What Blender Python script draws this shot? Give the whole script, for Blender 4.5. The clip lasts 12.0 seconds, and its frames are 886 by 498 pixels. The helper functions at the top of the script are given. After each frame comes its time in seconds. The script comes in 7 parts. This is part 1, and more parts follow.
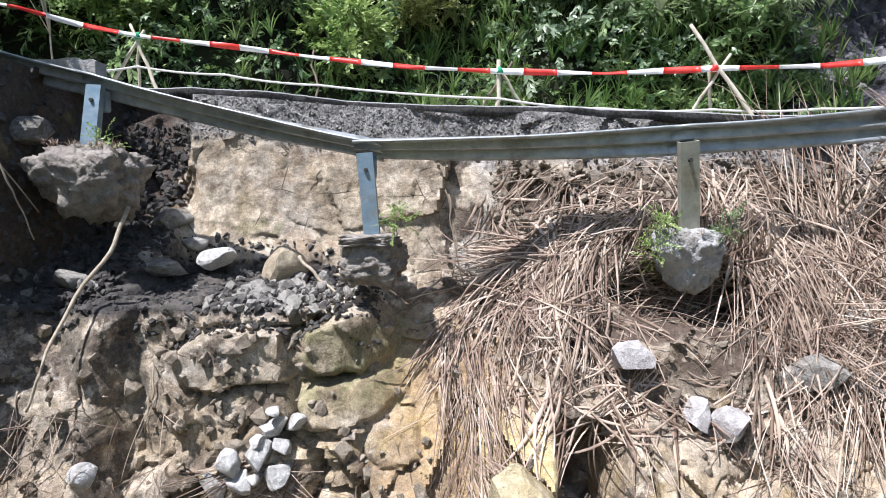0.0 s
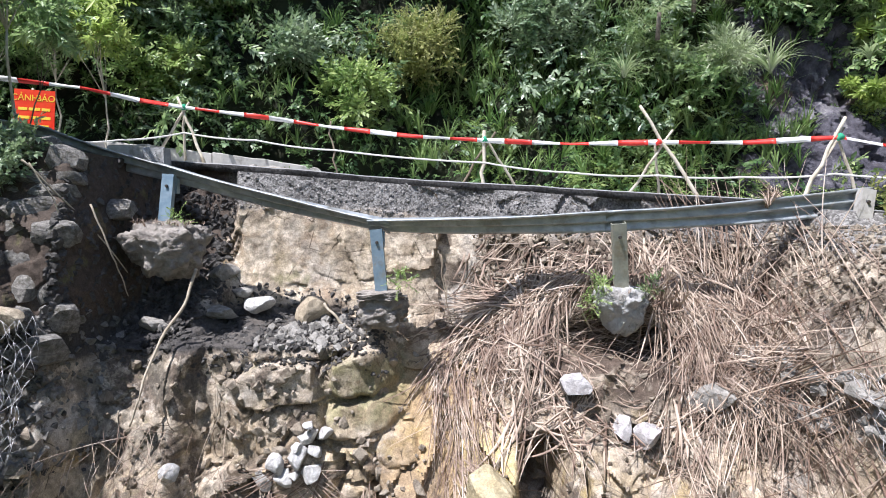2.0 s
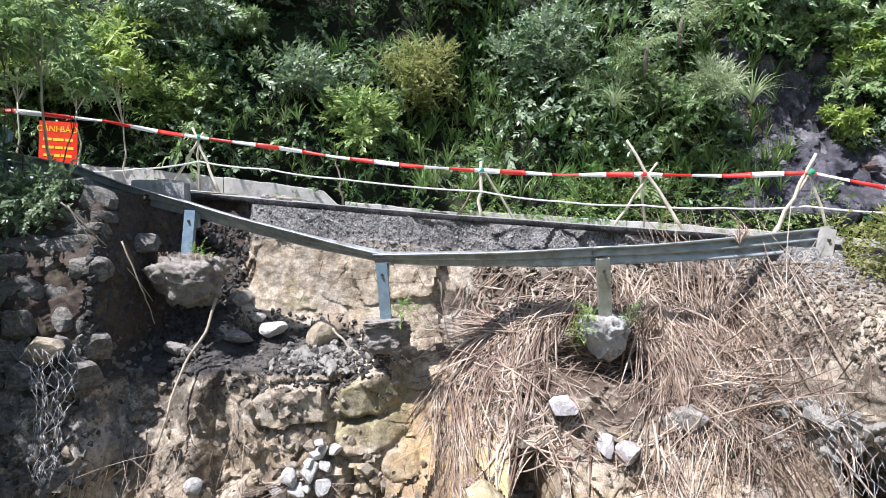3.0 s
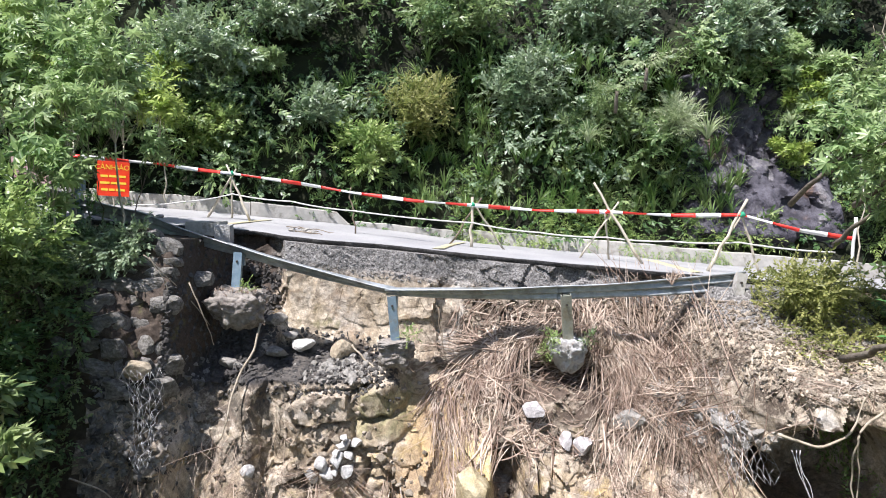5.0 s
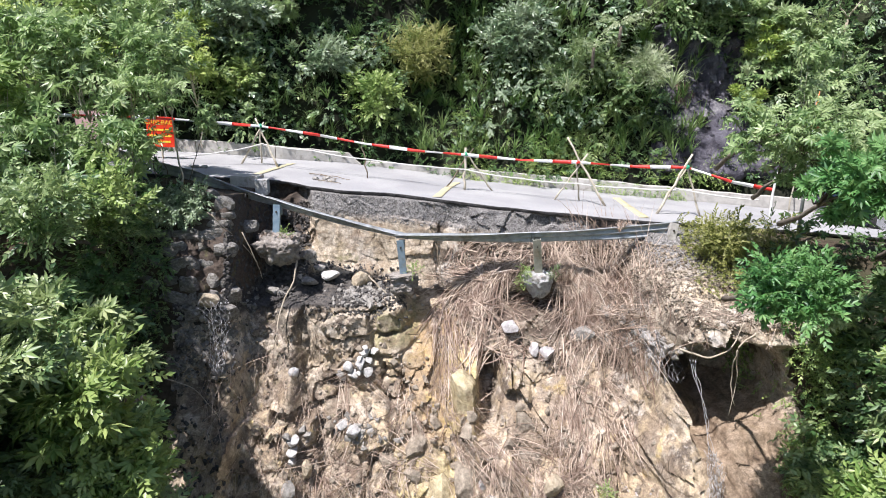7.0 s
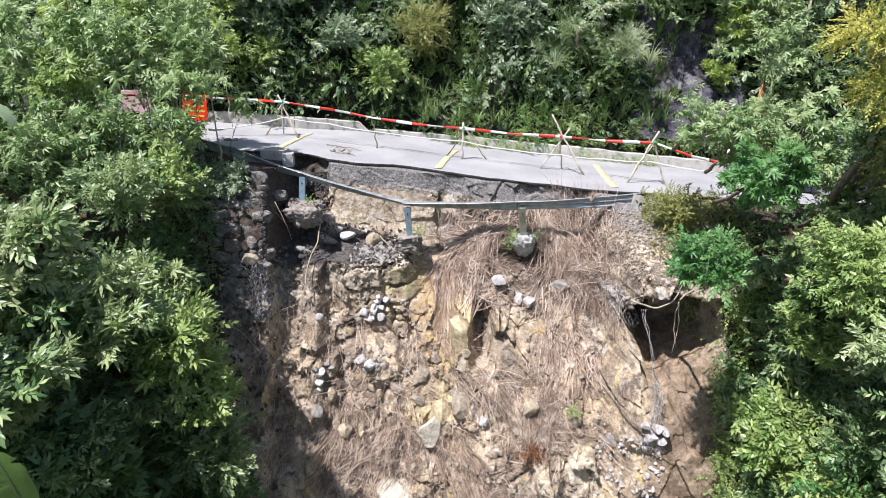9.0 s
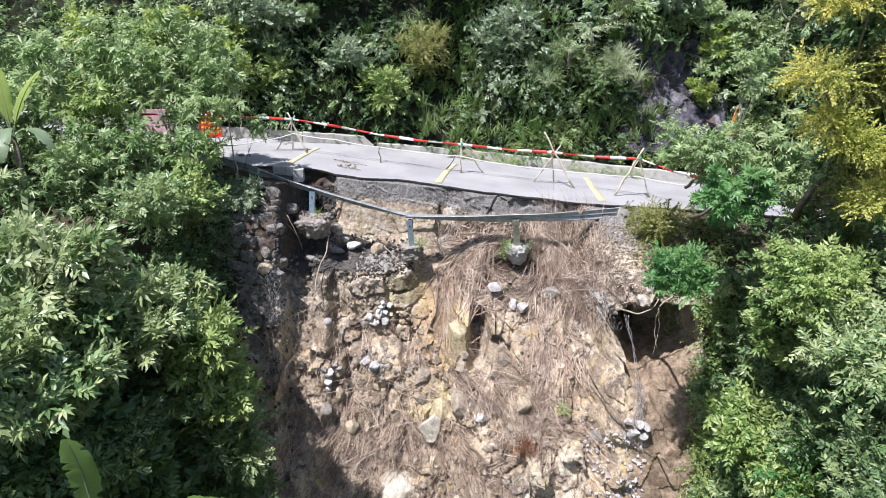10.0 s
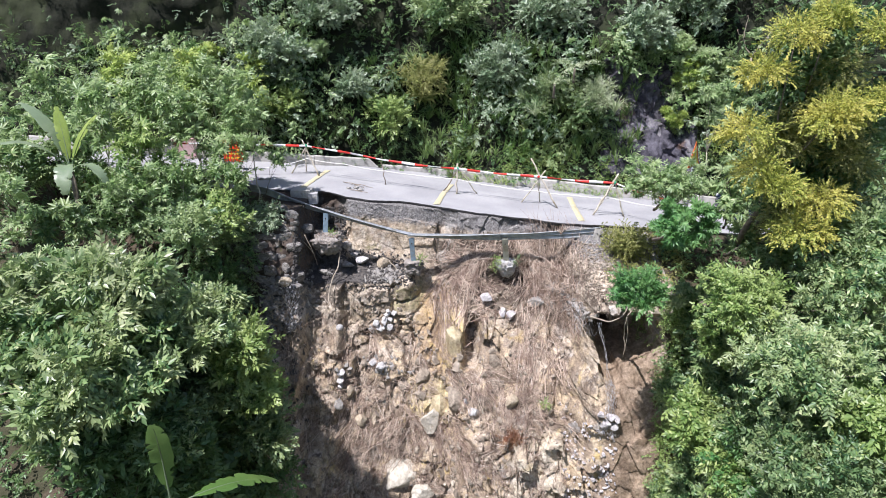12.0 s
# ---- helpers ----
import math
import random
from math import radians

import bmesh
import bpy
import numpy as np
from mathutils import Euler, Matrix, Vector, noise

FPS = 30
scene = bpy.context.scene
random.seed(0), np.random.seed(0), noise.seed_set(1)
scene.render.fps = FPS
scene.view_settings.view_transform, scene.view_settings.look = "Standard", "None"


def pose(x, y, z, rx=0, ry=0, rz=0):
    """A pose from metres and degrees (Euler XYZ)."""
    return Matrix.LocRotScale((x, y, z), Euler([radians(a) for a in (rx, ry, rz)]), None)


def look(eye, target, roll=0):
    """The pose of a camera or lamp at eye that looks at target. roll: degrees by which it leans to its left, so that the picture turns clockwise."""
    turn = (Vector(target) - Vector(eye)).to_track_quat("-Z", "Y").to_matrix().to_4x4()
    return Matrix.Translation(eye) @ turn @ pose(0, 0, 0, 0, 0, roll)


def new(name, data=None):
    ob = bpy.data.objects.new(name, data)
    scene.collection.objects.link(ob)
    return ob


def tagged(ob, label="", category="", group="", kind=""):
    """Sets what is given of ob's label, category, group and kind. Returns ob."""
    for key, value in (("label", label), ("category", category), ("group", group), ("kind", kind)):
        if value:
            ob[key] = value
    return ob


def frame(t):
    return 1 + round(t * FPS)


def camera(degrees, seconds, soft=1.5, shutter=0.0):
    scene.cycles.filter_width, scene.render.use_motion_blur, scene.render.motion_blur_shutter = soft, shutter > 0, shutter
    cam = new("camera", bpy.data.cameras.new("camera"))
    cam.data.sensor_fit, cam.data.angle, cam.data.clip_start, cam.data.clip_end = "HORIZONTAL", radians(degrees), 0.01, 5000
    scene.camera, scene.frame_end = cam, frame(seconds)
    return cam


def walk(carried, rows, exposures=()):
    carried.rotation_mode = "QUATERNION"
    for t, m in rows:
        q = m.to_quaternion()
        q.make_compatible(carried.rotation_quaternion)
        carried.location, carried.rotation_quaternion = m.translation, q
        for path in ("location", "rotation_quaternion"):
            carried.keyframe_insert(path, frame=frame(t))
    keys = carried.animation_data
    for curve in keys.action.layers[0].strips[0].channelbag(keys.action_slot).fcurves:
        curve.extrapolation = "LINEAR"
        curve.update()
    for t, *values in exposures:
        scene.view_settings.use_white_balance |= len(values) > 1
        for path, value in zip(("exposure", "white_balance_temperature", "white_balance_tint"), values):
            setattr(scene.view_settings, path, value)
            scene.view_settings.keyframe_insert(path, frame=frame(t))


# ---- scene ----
cam = camera(69.7, 12.0, soft=1.0)
PATH = [
    (0, (0.1, -0.104, -1.619), (0.07, 1.894, -1.712), 0.0),
    (0.5, (0.142, -0.638, -1.516), (0.109, 1.359, -1.612), 0.0),
    (1, (0.178, -1.193, -1.287), (0.144, 0.804, -1.381), 0.0),
    (1.5, (0.208, -1.606, -1.087), (0.174, 0.391, -1.182), -0.0),
    (2, (0.253, -1.98, -0.871), (0.216, 0.017, -0.965), -0.0),
    (2.5, (0.26, -2.294, -0.66), (0.226, -0.296, -0.754), 0.0),
    (3, (0.254, -2.689, -0.414), (0.221, -0.691, -0.507), 0.1),
    (3.5, (0.261, -3.122, -0.167), (0.229, -1.125, -0.26), 0.0),
    (3.7, (0.283, -3.337, -0.052), (0.249, -1.339, -0.143), 0.0),
    (5.3, (0.261, -5.248, 1.033), (0.242, -3.261, 0.802), 0.3),
    (5.5, (0.292, -5.521, 1.179), (0.268, -3.538, 0.914), 0.2),
    (6, (0.331, -6.206, 1.562), (0.306, -4.237, 1.212), 0.2),
    (6.5, (0.315, -6.82, 1.937), (0.296, -4.866, 1.51), 0.1),
    (7, (0.356, -7.489, 2.349), (0.335, -5.556, 1.836), 0.1),
    (7.5, (0.375, -8.07, 2.686), (0.353, -6.158, 2.1), 0.1),
    (7.7, (0.375, -8.32, 2.822), (0.353, -6.418, 2.205), 0.1),
    (9.3, (0.411, -10.129, 3.944), (0.388, -8.256, 3.241), 0.2),
    (9.5, (0.392, -10.349, 4.079), (0.371, -8.476, 3.377), 0.2),
    (10, (0.389, -10.924, 4.444), (0.37, -9.052, 3.742), 0.2),
    (10.5, (0.412, -11.414, 4.715), (0.393, -9.541, 4.012), 0.2),
    (11, (0.428, -11.965, 5.055), (0.409, -10.093, 4.35), 0.2),
    (11.5, (0.45, -12.454, 5.379), (0.432, -10.582, 4.674), 0.2),
    (12, (0.435, -13.021, 5.777), (0.42, -11.15, 5.071), 0.2),
]
walk(cam, [(t, look(eye, target, roll)) for t, eye, target, roll in PATH], [(0, 0.70, 6050, 14), (2, 0.78, 6050, 15), (3.7, 0.84, 6100, 15), (5.5, 0.78, 6300, 15), (7.5, 0.71, 6300, 16), (9.5, 0.65, 6200, 16), (12, 0.60, 6100, 18)])

# ---- light ----
SUN_WAY = Vector((-0.62, -0.66, 1.75)).normalized()      # towards the sun
world = bpy.data.worlds.new("sky")
scene.world = world
world.use_nodes = True
wn = world.node_tree.nodes
sky = wn.new("ShaderNodeTexSky")
sky.sky_type = "NISHITA"
sky.sun_disc = False
sky.sun_elevation = math.asin(SUN_WAY.z)
sky.sun_rotation = math.atan2(SUN_WAY.x, SUN_WAY.y)
wn["Background"].inputs["Strength"].default_value = 0.09
world.node_tree.links.new(sky.outputs["Color"], wn["Background"].inputs["Color"])
sun_data = bpy.data.lights.new("sun", "SUN")
sun_data.energy = 5.0
sun_data.angle = radians(0.6)
sun_data.color = (1.0, 0.972, 0.94)
sun = new("sun", sun_data)
sun.matrix_world = look((0, 0, 30), Vector((0, 0, 30)) - SUN_WAY)

# ---- materials ----
rng = np.random.default_rng(11)


class Mat:
    """A node material, built step by step."""

    def __init__(self, name):
        self.m = bpy.data.materials.new(name)
        self.m.use_nodes = True
        self.t = self.m.node_tree
        self.b = self.t.nodes["Principled BSDF"]
        self.co = self.node("ShaderNodeTexCoord").outputs["Object"]

    def node(self, kind):
        return self.t.nodes.new(kind)

    def link(self, a, b):
        self.t.links.new(a, b)

    def put(self, socket, v):
        if isinstance(v, (int, float)):
            socket.default_value = v
        elif isinstance(v, tuple):
            socket.default_value = v if len(v) == 4 else (*v, 1)
        else:
            self.link(v, socket)

    def scaled(self, sx, sy, sz):
        n = self.node("ShaderNodeVectorMath")
        n.operation = "MULTIPLY"
        self.link(self.co, n.inputs[0])
        n.inputs[1].default_value = (sx, sy, sz)
        return n.outputs[0]

    def noise(self, scale, detail=4.0, rough=0.55, co=None, distort=0.0):
        n = self.node("ShaderNodeTexNoise")
        n.inputs["Scale"].default_value = scale
        n.inputs["Detail"].default_value = detail
        n.inputs["Roughness"].default_value = rough
        n.inputs["Distortion"].default_value = distort
        self.link(co or self.co, n.inputs["Vector"])
        return n.outputs["Fac"]

    def cells(self, scale, feature="F1", co=None, out="Distance"):
        n = self.node("ShaderNodeTexVoronoi")
        n.feature = feature
        n.inputs["Scale"].default_value = scale
        self.link(co or self.co, n.inputs["Vector"])
        return n.outputs[out]

    def ramp(self, v, a, b, lo=0.0, hi=1.0):
        n = self.node("ShaderNodeMapRange")
        n.interpolation_type = "SMOOTHSTEP"
        self.put(n.inputs["Value"], v)
        for k, x in (("From Min", a), ("From Max", b), ("To Min", lo), ("To Max", hi)):
            n.inputs[k].default_value = x
        return n.outputs["Result"]

    def mathop(self, op, a, b):
        n = self.node("ShaderNodeMath")
        n.operation = op
        self.put(n.inputs[0], a)
        self.put(n.inputs[1], b)
        return n.outputs[0]

    def mix(self, f, a, b, how="MIX"):
        n = self.node("ShaderNodeMix")
        n.data_type = "RGBA"
        n.blend_type = how
        self.put(n.inputs["Factor"], f)
        self.put(n.inputs["A"], a)
        self.put(n.inputs["B"], b)
        return n.outputs["Result"]

    def xyz(self):
        n = self.node("ShaderNodeSeparateXYZ")
        self.link(self.co, n.inputs[0])
        return n.outputs

    def island(self):
        return self.node("ShaderNodeNewGeometry").outputs["Random Per Island"]

    def rand(self):
        return self.node("ShaderNodeObjectInfo").outputs["Random"]

    def bump(self, h, strength, dist):
        n = self.node("ShaderNodeBump")
        n.inputs["Strength"].default_value = strength
        n.inputs["Distance"].default_value = dist
        self.put(n.inputs["Height"], h)
        old = self.b.inputs["Normal"].links
        if old:
            self.link(old[0].from_socket, n.inputs["Normal"])
        self.link(n.outputs["Normal"], self.b.inputs["Normal"])
        return self

    def grain(self):
        """Blotches, pits and specks of broken stone, light and dark about one."""
        a = self.ramp(self.noise(13, 9, 0.78, None, 0.6), 0.30, 0.68, 0.52, 1.32)
        b = self.ramp(self.noise(75, 4, 0.7), 0.32, 0.68, 0.70, 1.22)
        v = self.mathop("MULTIPLY", a, b)
        n = self.node("ShaderNodeCombineXYZ")
        for k in range(3):
            self.link(v, n.inputs[k])
        return n.outputs[0]

    def base(self, c, rough=0.8, metal=0.0, spec=0.3):
        self.put(self.b.inputs["Base Color"], c)
        self.put(self.b.inputs["Roughness"], rough)
        self.put(self.b.inputs["Metallic"], metal)
        self.b.inputs["Specular IOR Level"].default_value = spec
        return self


def cliff_material():
    m = Mat("cliff_rock")
    x, y, z = m.xyz()
    big, mid, fine = m.noise(0.9, 5), m.noise(4.5, 6, 0.65), m.noise(28, 5, 0.7)
    strata = m.noise(1.0, 5, 0.6, m.scaled(0.7, 0.7, 3.2), 0.6)
    tan = m.mix(m.ramp(mid, 0.34, 0.66), (0.40, 0.325, 0.235), (0.63, 0.54, 0.43))
    tan = m.mix(m.ramp(strata, 0.48, 0.7, 0, 0.8), tan, (0.31, 0.265, 0.205))
    tan = m.mix(m.ramp(big, 0.52, 0.66, 0, 0.75), tan, (0.40, 0.385, 0.36))
    # brown loose earth
    soil = m.mix(m.ramp(fine, 0.35, 0.7), (0.085, 0.066, 0.05), (0.20, 0.155, 0.12))
    c = m.mix(m.ramp(m.noise(1.9, 7, 0.72), 0.50, 0.57, 0, 0.92), tan, soil)
    # the clean pale slab and the warmer lower rock
    slab = m.mathop("MULTIPLY", m.mathop("MULTIPLY", m.ramp(x, -2.95, -2.75), m.ramp(x, 0.3, -0.6)), m.mathop("MULTIPLY", m.ramp(z, -2.5, -2.2), m.ramp(z, -0.55, -0.8)))
    pale = m.mix(m.ramp(mid, 0.35, 0.65), (0.46, 0.37, 0.26), (0.70, 0.60, 0.46))
    pale = m.mix(m.ramp(m.noise(2.1, 6, 0.7), 0.50, 0.62, 0, 0.8), pale, (0.36, 0.255, 0.165))
    c = m.mix(m.mathop("MULTIPLY", slab, m.ramp(m.noise(3.3, 5), 0.35, 0.55, 0.95, 0.45)), c, pale)
    c = m.mix(m.mathop("MULTIPLY", m.ramp(m.noise(1.1, 6, 0.65), 0.44, 0.56), m.ramp(z, -2.8, -4.0, 0, 0.8)), c, m.mix(mid, (0.45, 0.345, 0.215), (0.64, 0.515, 0.345)))
    # darker brown patches behind the reeds
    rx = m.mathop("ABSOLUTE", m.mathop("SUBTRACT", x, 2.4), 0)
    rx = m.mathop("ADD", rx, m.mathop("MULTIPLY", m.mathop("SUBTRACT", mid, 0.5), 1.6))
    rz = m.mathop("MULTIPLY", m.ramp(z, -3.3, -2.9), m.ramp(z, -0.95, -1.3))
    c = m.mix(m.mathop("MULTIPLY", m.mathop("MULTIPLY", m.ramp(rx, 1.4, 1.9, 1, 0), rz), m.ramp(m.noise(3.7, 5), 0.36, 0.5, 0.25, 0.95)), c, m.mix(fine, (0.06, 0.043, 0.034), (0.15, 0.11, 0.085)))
    # dark earth of the alcove, its shade put into the colour too
    alcove_shade = m.mathop("MULTIPLY", m.ramp(m.mathop("ADD", x, m.mathop("MULTIPLY", mid, 0.4)), -2.75, -3.0), m.ramp(z, -2.6, -2.3))
    c = m.mix(alcove_shade, c, m.mix(fine, (0.05, 0.04, 0.032), (0.13, 0.10, 0.08)))
    # ochre clay of the gully
    gx = m.mathop("ABSOLUTE", m.mathop("SUBTRACT", m.mathop("ADD", x, m.mathop("MULTIPLY", m.mathop("ADD", z, 3.5), 0.12)), 0.05), 0)
    gx = m.mathop("ADD", gx, m.mathop("MULTIPLY", m.mathop("SUBTRACT", mid, 0.5), 1.2))
    ochre = m.mathop("MULTIPLY", m.ramp(gx, 0.35, 1.0, 1, 0), m.ramp(z, -2.3, -2.9))
    ochre = m.mathop("MULTIPLY", ochre, m.ramp(z, -5.6, -4.6, 0.15, 0.9))
    c = m.mix(ochre, c, m.mix(mid, (0.36, 0.235, 0.115), (0.54, 0.41, 0.245)))
    # yellow weathering stains
    c = m.mix(m.mathop("MULTIPLY", m.ramp(m.noise(1.7, 4), 0.6, 0.7), m.ramp(z, -3, -4, 0.15, 0.7)), c, (0.50, 0.37, 0.14))
    # grey road base, a gravel layer below the slab
    d = m.mathop("ADD", m.mathop("ADD", z, m.mathop("MULTIPLY", x, 0.079)), 0.31)
    d = m.mathop("ADD", d, m.mathop("MULTIPLY", m.mathop("SUBTRACT", mid, 0.5), 0.35))
    stone = m.cells(45, out="Color")
    grey = m.mix(m.ramp(m.mathop("MULTIPLY", stone, 1), 0.2, 0.9), (0.13, 0.122, 0.115), (0.33, 0.318, 0.30))
    c = m.mix(m.mathop("MULTIPLY", m.ramp(d, -0.72, -0.45), m.ramp(x, -3.35, -3.0)), c, grey)
    # the bare yellow block beside the gully
    yb = m.mathop("MULTIPLY", m.ramp(m.mathop("ABSOLUTE", m.mathop("SUBTRACT", x, 0.62), 0), 0.22, 0.42, 1, 0), m.mathop("MULTIPLY", m.ramp(z, -3.3, -3.6), m.ramp(z, -5.1, -4.7)))
    c = m.mix(m.mathop("MULTIPLY", yb, m.ramp(mid, 0.32, 0.55, 0.5, 0.95)), c, (0.60, 0.48, 0.23))
    # the pale slabs low on the slope and the yellow rock below the gully
    tone = m.mathop("MULTIPLY", m.mathop("SUBTRACT", mid, 0.5), 0.9)
    lo = m.mathop("MULTIPLY", m.ramp(m.mathop("ADD", m.mathop("ABSOLUTE", m.mathop("SUBTRACT", x, 3.15), 0), tone), 0.72, 0.95, 1, 0), m.ramp(z, -5.95, -6.35))
    ye = m.mathop("MULTIPLY", m.ramp(m.mathop("ADD", m.mathop("ABSOLUTE", m.mathop("ADD", x, 0.2), 0), tone), 0.6, 0.9, 1, 0), m.mathop("MULTIPLY", m.ramp(z, -5.0, -5.5), m.ramp(z, -7.0, -6.5)))
    # moss and lichen
    c = m.mix(m.mathop("MULTIPLY", m.ramp(m.noise(3.1, 5), 0.6, 0.72), m.ramp(x, -0.6, -2.0, 0, 0.65)), c, (0.15, 0.145, 0.06))
    # dark mossy streaks down the older rock, dappled tree shadow put into the colour
    st = m.noise(1.0, 6, 0.62, m.scaled(2.6, 2.0, 0.75), 0.8)
    dapple_stain = m.mathop("MULTIPLY", m.ramp(st, 0.50, 0.60), m.mathop("MULTIPLY", m.ramp(x, -1.6, -2.3), m.ramp(z, -2.35, -2.7)))
    c = m.mix(m.mathop("MULTIPLY", dapple_stain, 0.62), c, m.mix(fine, (0.06, 0.058, 0.05), (0.15, 0.14, 0.115)))
    low = m.mathop("MULTIPLY", m.ramp(m.noise(1.3, 7, 0.7), 0.47, 0.55), m.ramp(z, -3.2, -4.4, 0, 0.72))
    c = m.mix(low, c, m.mix(fine, (0.14, 0.102, 0.074), (0.30, 0.23, 0.17)))
    c = m.mix(m.mathop("MULTIPLY", lo, m.ramp(m.noise(2.3, 5), 0.40, 0.52, 0.95, 0.35)), c, m.mix(m.ramp(mid, 0.35, 0.65), (0.45, 0.40, 0.30), (0.68, 0.62, 0.50)))
    c = m.mix(m.mathop("MULTIPLY", ye, m.ramp(m.noise(2.9, 5), 0.42, 0.54, 0.95, 0.3)), c, m.mix(m.ramp(mid, 0.35, 0.65), (0.45, 0.355, 0.17), (0.66, 0.56, 0.33)))
    # dark asphalt crumbs on the ledge
    led = m.mathop("MULTIPLY", m.mathop("MULTIPLY", m.ramp(z, -2.56, -2.44), m.ramp(z, -1.95, -2.15)), m.ramp(m.mathop("ADD", x, m.mathop("MULTIPLY", mid, 0.8)), -0.7, -1.1))
    c = m.mix(m.mathop("MULTIPLY", led, 0.9), c, m.mix(fine, (0.035, 0.033, 0.033), (0.105, 0.10, 0.098)))
    # smooth brown earth under the hollow
    ear = m.mathop("MULTIPLY", m.ramp(m.mathop("ADD", x, mid), 5.35, 5.75), m.ramp(z, -3.3, -3.8))
    c = m.mix(m.mathop("MULTIPLY", ear, 0.85), c, m.mix(m.ramp(mid, 0.35, 0.65), (0.17, 0.12, 0.08), (0.33, 0.25, 0.175)))
    # cracks
    crack = m.mathop("MULTIPLY", m.ramp(m.cells(1.9, "DISTANCE_TO_EDGE", m.scaled(1, 1, 1.25)), 0.0, 0.02, 1, 0), m.ramp(m.noise(2.6, 3), 0.5, 0.62))
    c = m.mix(crack, c, (0.10, 0.075, 0.05))
    # mossy block under the ledge
    mo = m.mathop("MULTIPLY", m.ramp(m.mathop("ABSOLUTE", m.mathop("ADD", x, 0.85), 0), 0.4, 0.62, 1, 0), m.ramp(m.mathop("ABSOLUTE", m.mathop("ADD", z, 2.95), 0), 0.3, 0.52, 1, 0))
    c = m.mix(m.mathop("MULTIPLY", mo, m.ramp(mid, 0.38, 0.6, 0.2, 0.85)), c, m.mix(fine, (0.15, 0.135, 0.055), (0.40, 0.36, 0.20)))
    # mineral grain, pits and dust
    c = m.mix(0.85, c, m.grain(), "MULTIPLY")
    m.base(c, m.ramp(fine, 0.3, 0.7, 0.75, 0.95), 0, 0.2)
    m.bump(m.cells(7, "F1"), 0.3, 0.04)
    m.bump(m.noise(9, 8, 0.72), 0.65, 0.05)
    m.bump(m.noise(55, 4, 0.7), 0.6, 0.012)
    return m.m


def rock_material(name, a, b, dirt=(0.2, 0.16, 0.11), lo=0.58):
    m = Mat(name)
    dust = tuple((k + n) * 0.5 for k, n in zip(a, b))
    c = m.mix(m.ramp(m.noise(6, 6, 0.65), 0.3, 0.7), a, b)
    c = m.mix(m.ramp(m.noise(2.5, 5, 0.7), lo, lo + 0.12, 0, 0.8), c, dirt)
    c = m.mix(m.ramp(m.rand(), 0, 1, 0.0, 0.35), c, dust)
    c = m.mix(0.6, c, m.grain(), "MULTIPLY")
    m.base(c, 0.88, 0, 0.2)
    m.bump(m.cells(6, "F1"), 0.4, 0.05)
    m.bump(m.noise(11, 8, 0.72), 0.9, 0.045)
    m.bump(m.noise(70, 3, 0.6), 0.4, 0.006)
    return m.m


def road_material():
    m = Mat("worn_asphalt")
    big, mid, fine = m.noise(0.6, 5), m.noise(3.5, 6, 0.7), m.noise(120, 3, 0.7)
    c = m.mix(m.ramp(big, 0.35, 0.65), (0.32, 0.317, 0.32), (0.405, 0.40, 0.395))
    c = m.mix(m.ramp(mid, 0.55, 0.75, 0, 0.45), c, (0.40, 0.38, 0.355))
    c = m.mix(m.ramp(m.noise(1.3, 7, 0.75), 0.62, 0.72, 0, 0.6), c, (0.2, 0.18, 0.15))
    c = m.mix(m.ramp(fine, 0.3, 0.75, 0, 0.5), c, (0.2, 0.2, 0.2))
    m.base(c, 0.85, 0, 0.25)
    m.bump(fine, 0.5, 0.006)
    m.bump(mid, 0.3, 0.015)
    return m.m


def plain(name, a, b, scale=12, rough=0.7, metal=0.0, dirt=None, bump=0.25, dist=0.004, spec=0.35):
    m = Mat(name)
    c = m.mix(m.ramp(m.noise(scale, 5, 0.65), 0.3, 0.7), a, b)
    if dirt:
        c = m.mix(m.ramp(m.noise(scale * 0.35, 7, 0.75), 0.52, 0.68, 0, 0.75), c, dirt)
    m.base(c, m.ramp(m.noise(scale * 1.7, 4), 0.3, 0.7, max(rough - 0.12, 0), min(rough + 0.12, 1)), metal, spec)
    m.bump(m.noise(scale * 5, 4, 0.65), bump, dist)
    return m.m


def leaf_material(name, dark, light, tip, rough=0.40, through_light=0.36):
    m = Mat(name)
    r = m.island()
    dark, light = (tuple(np.array(k) * (1, 1, 1.1)) for k in (dark, light))
    c = m.mix(m.ramp(r, 0.0, 0.8), dark, light)
    c = m.mix(m.ramp(r, 0.84, 1.0), c, tip)
    c = m.mix(m.ramp(m.noise(0.9, 3), 0.4, 0.66, 0, 0.55), c, tip)
    c = m.mix(m.ramp(m.noise(40, 3), 0.4, 0.7, 0, 0.25), c, dark)
    m.base(c, rough, 0, 0.5)
    tr = m.node("ShaderNodeBsdfTranslucent")
    m.link(m.mix(0.4, c, (0.29, 0.43, 0.14)), tr.inputs["Color"])
    mix = m.node("ShaderNodeMixShader")
    mix.inputs["Fac"].default_value = through_light
    m.link(m.b.outputs[0], mix.inputs[1])
    m.link(tr.outputs[0], mix.inputs[2])
    m.link(mix.outputs[0], m.t.nodes["Material Output"].inputs["Surface"])
    return m.m


def straw_material():
    m = Mat("dead_reed")
    r = m.island()
    c = m.mix(m.ramp(r, 0.0, 0.75), (0.18, 0.122, 0.085), (0.56, 0.445, 0.35))
    c = m.mix(m.ramp(r, 0.86, 1.0), c, (0.60, 0.52, 0.445))
    c = m.mix(m.ramp(m.noise(2.4, 5, 0.6), 0.46, 0.62, 0, 0.7), c, (0.18, 0.115, 0.085))
    m.base(c, 0.65, 0, 0.35)
    return m.m


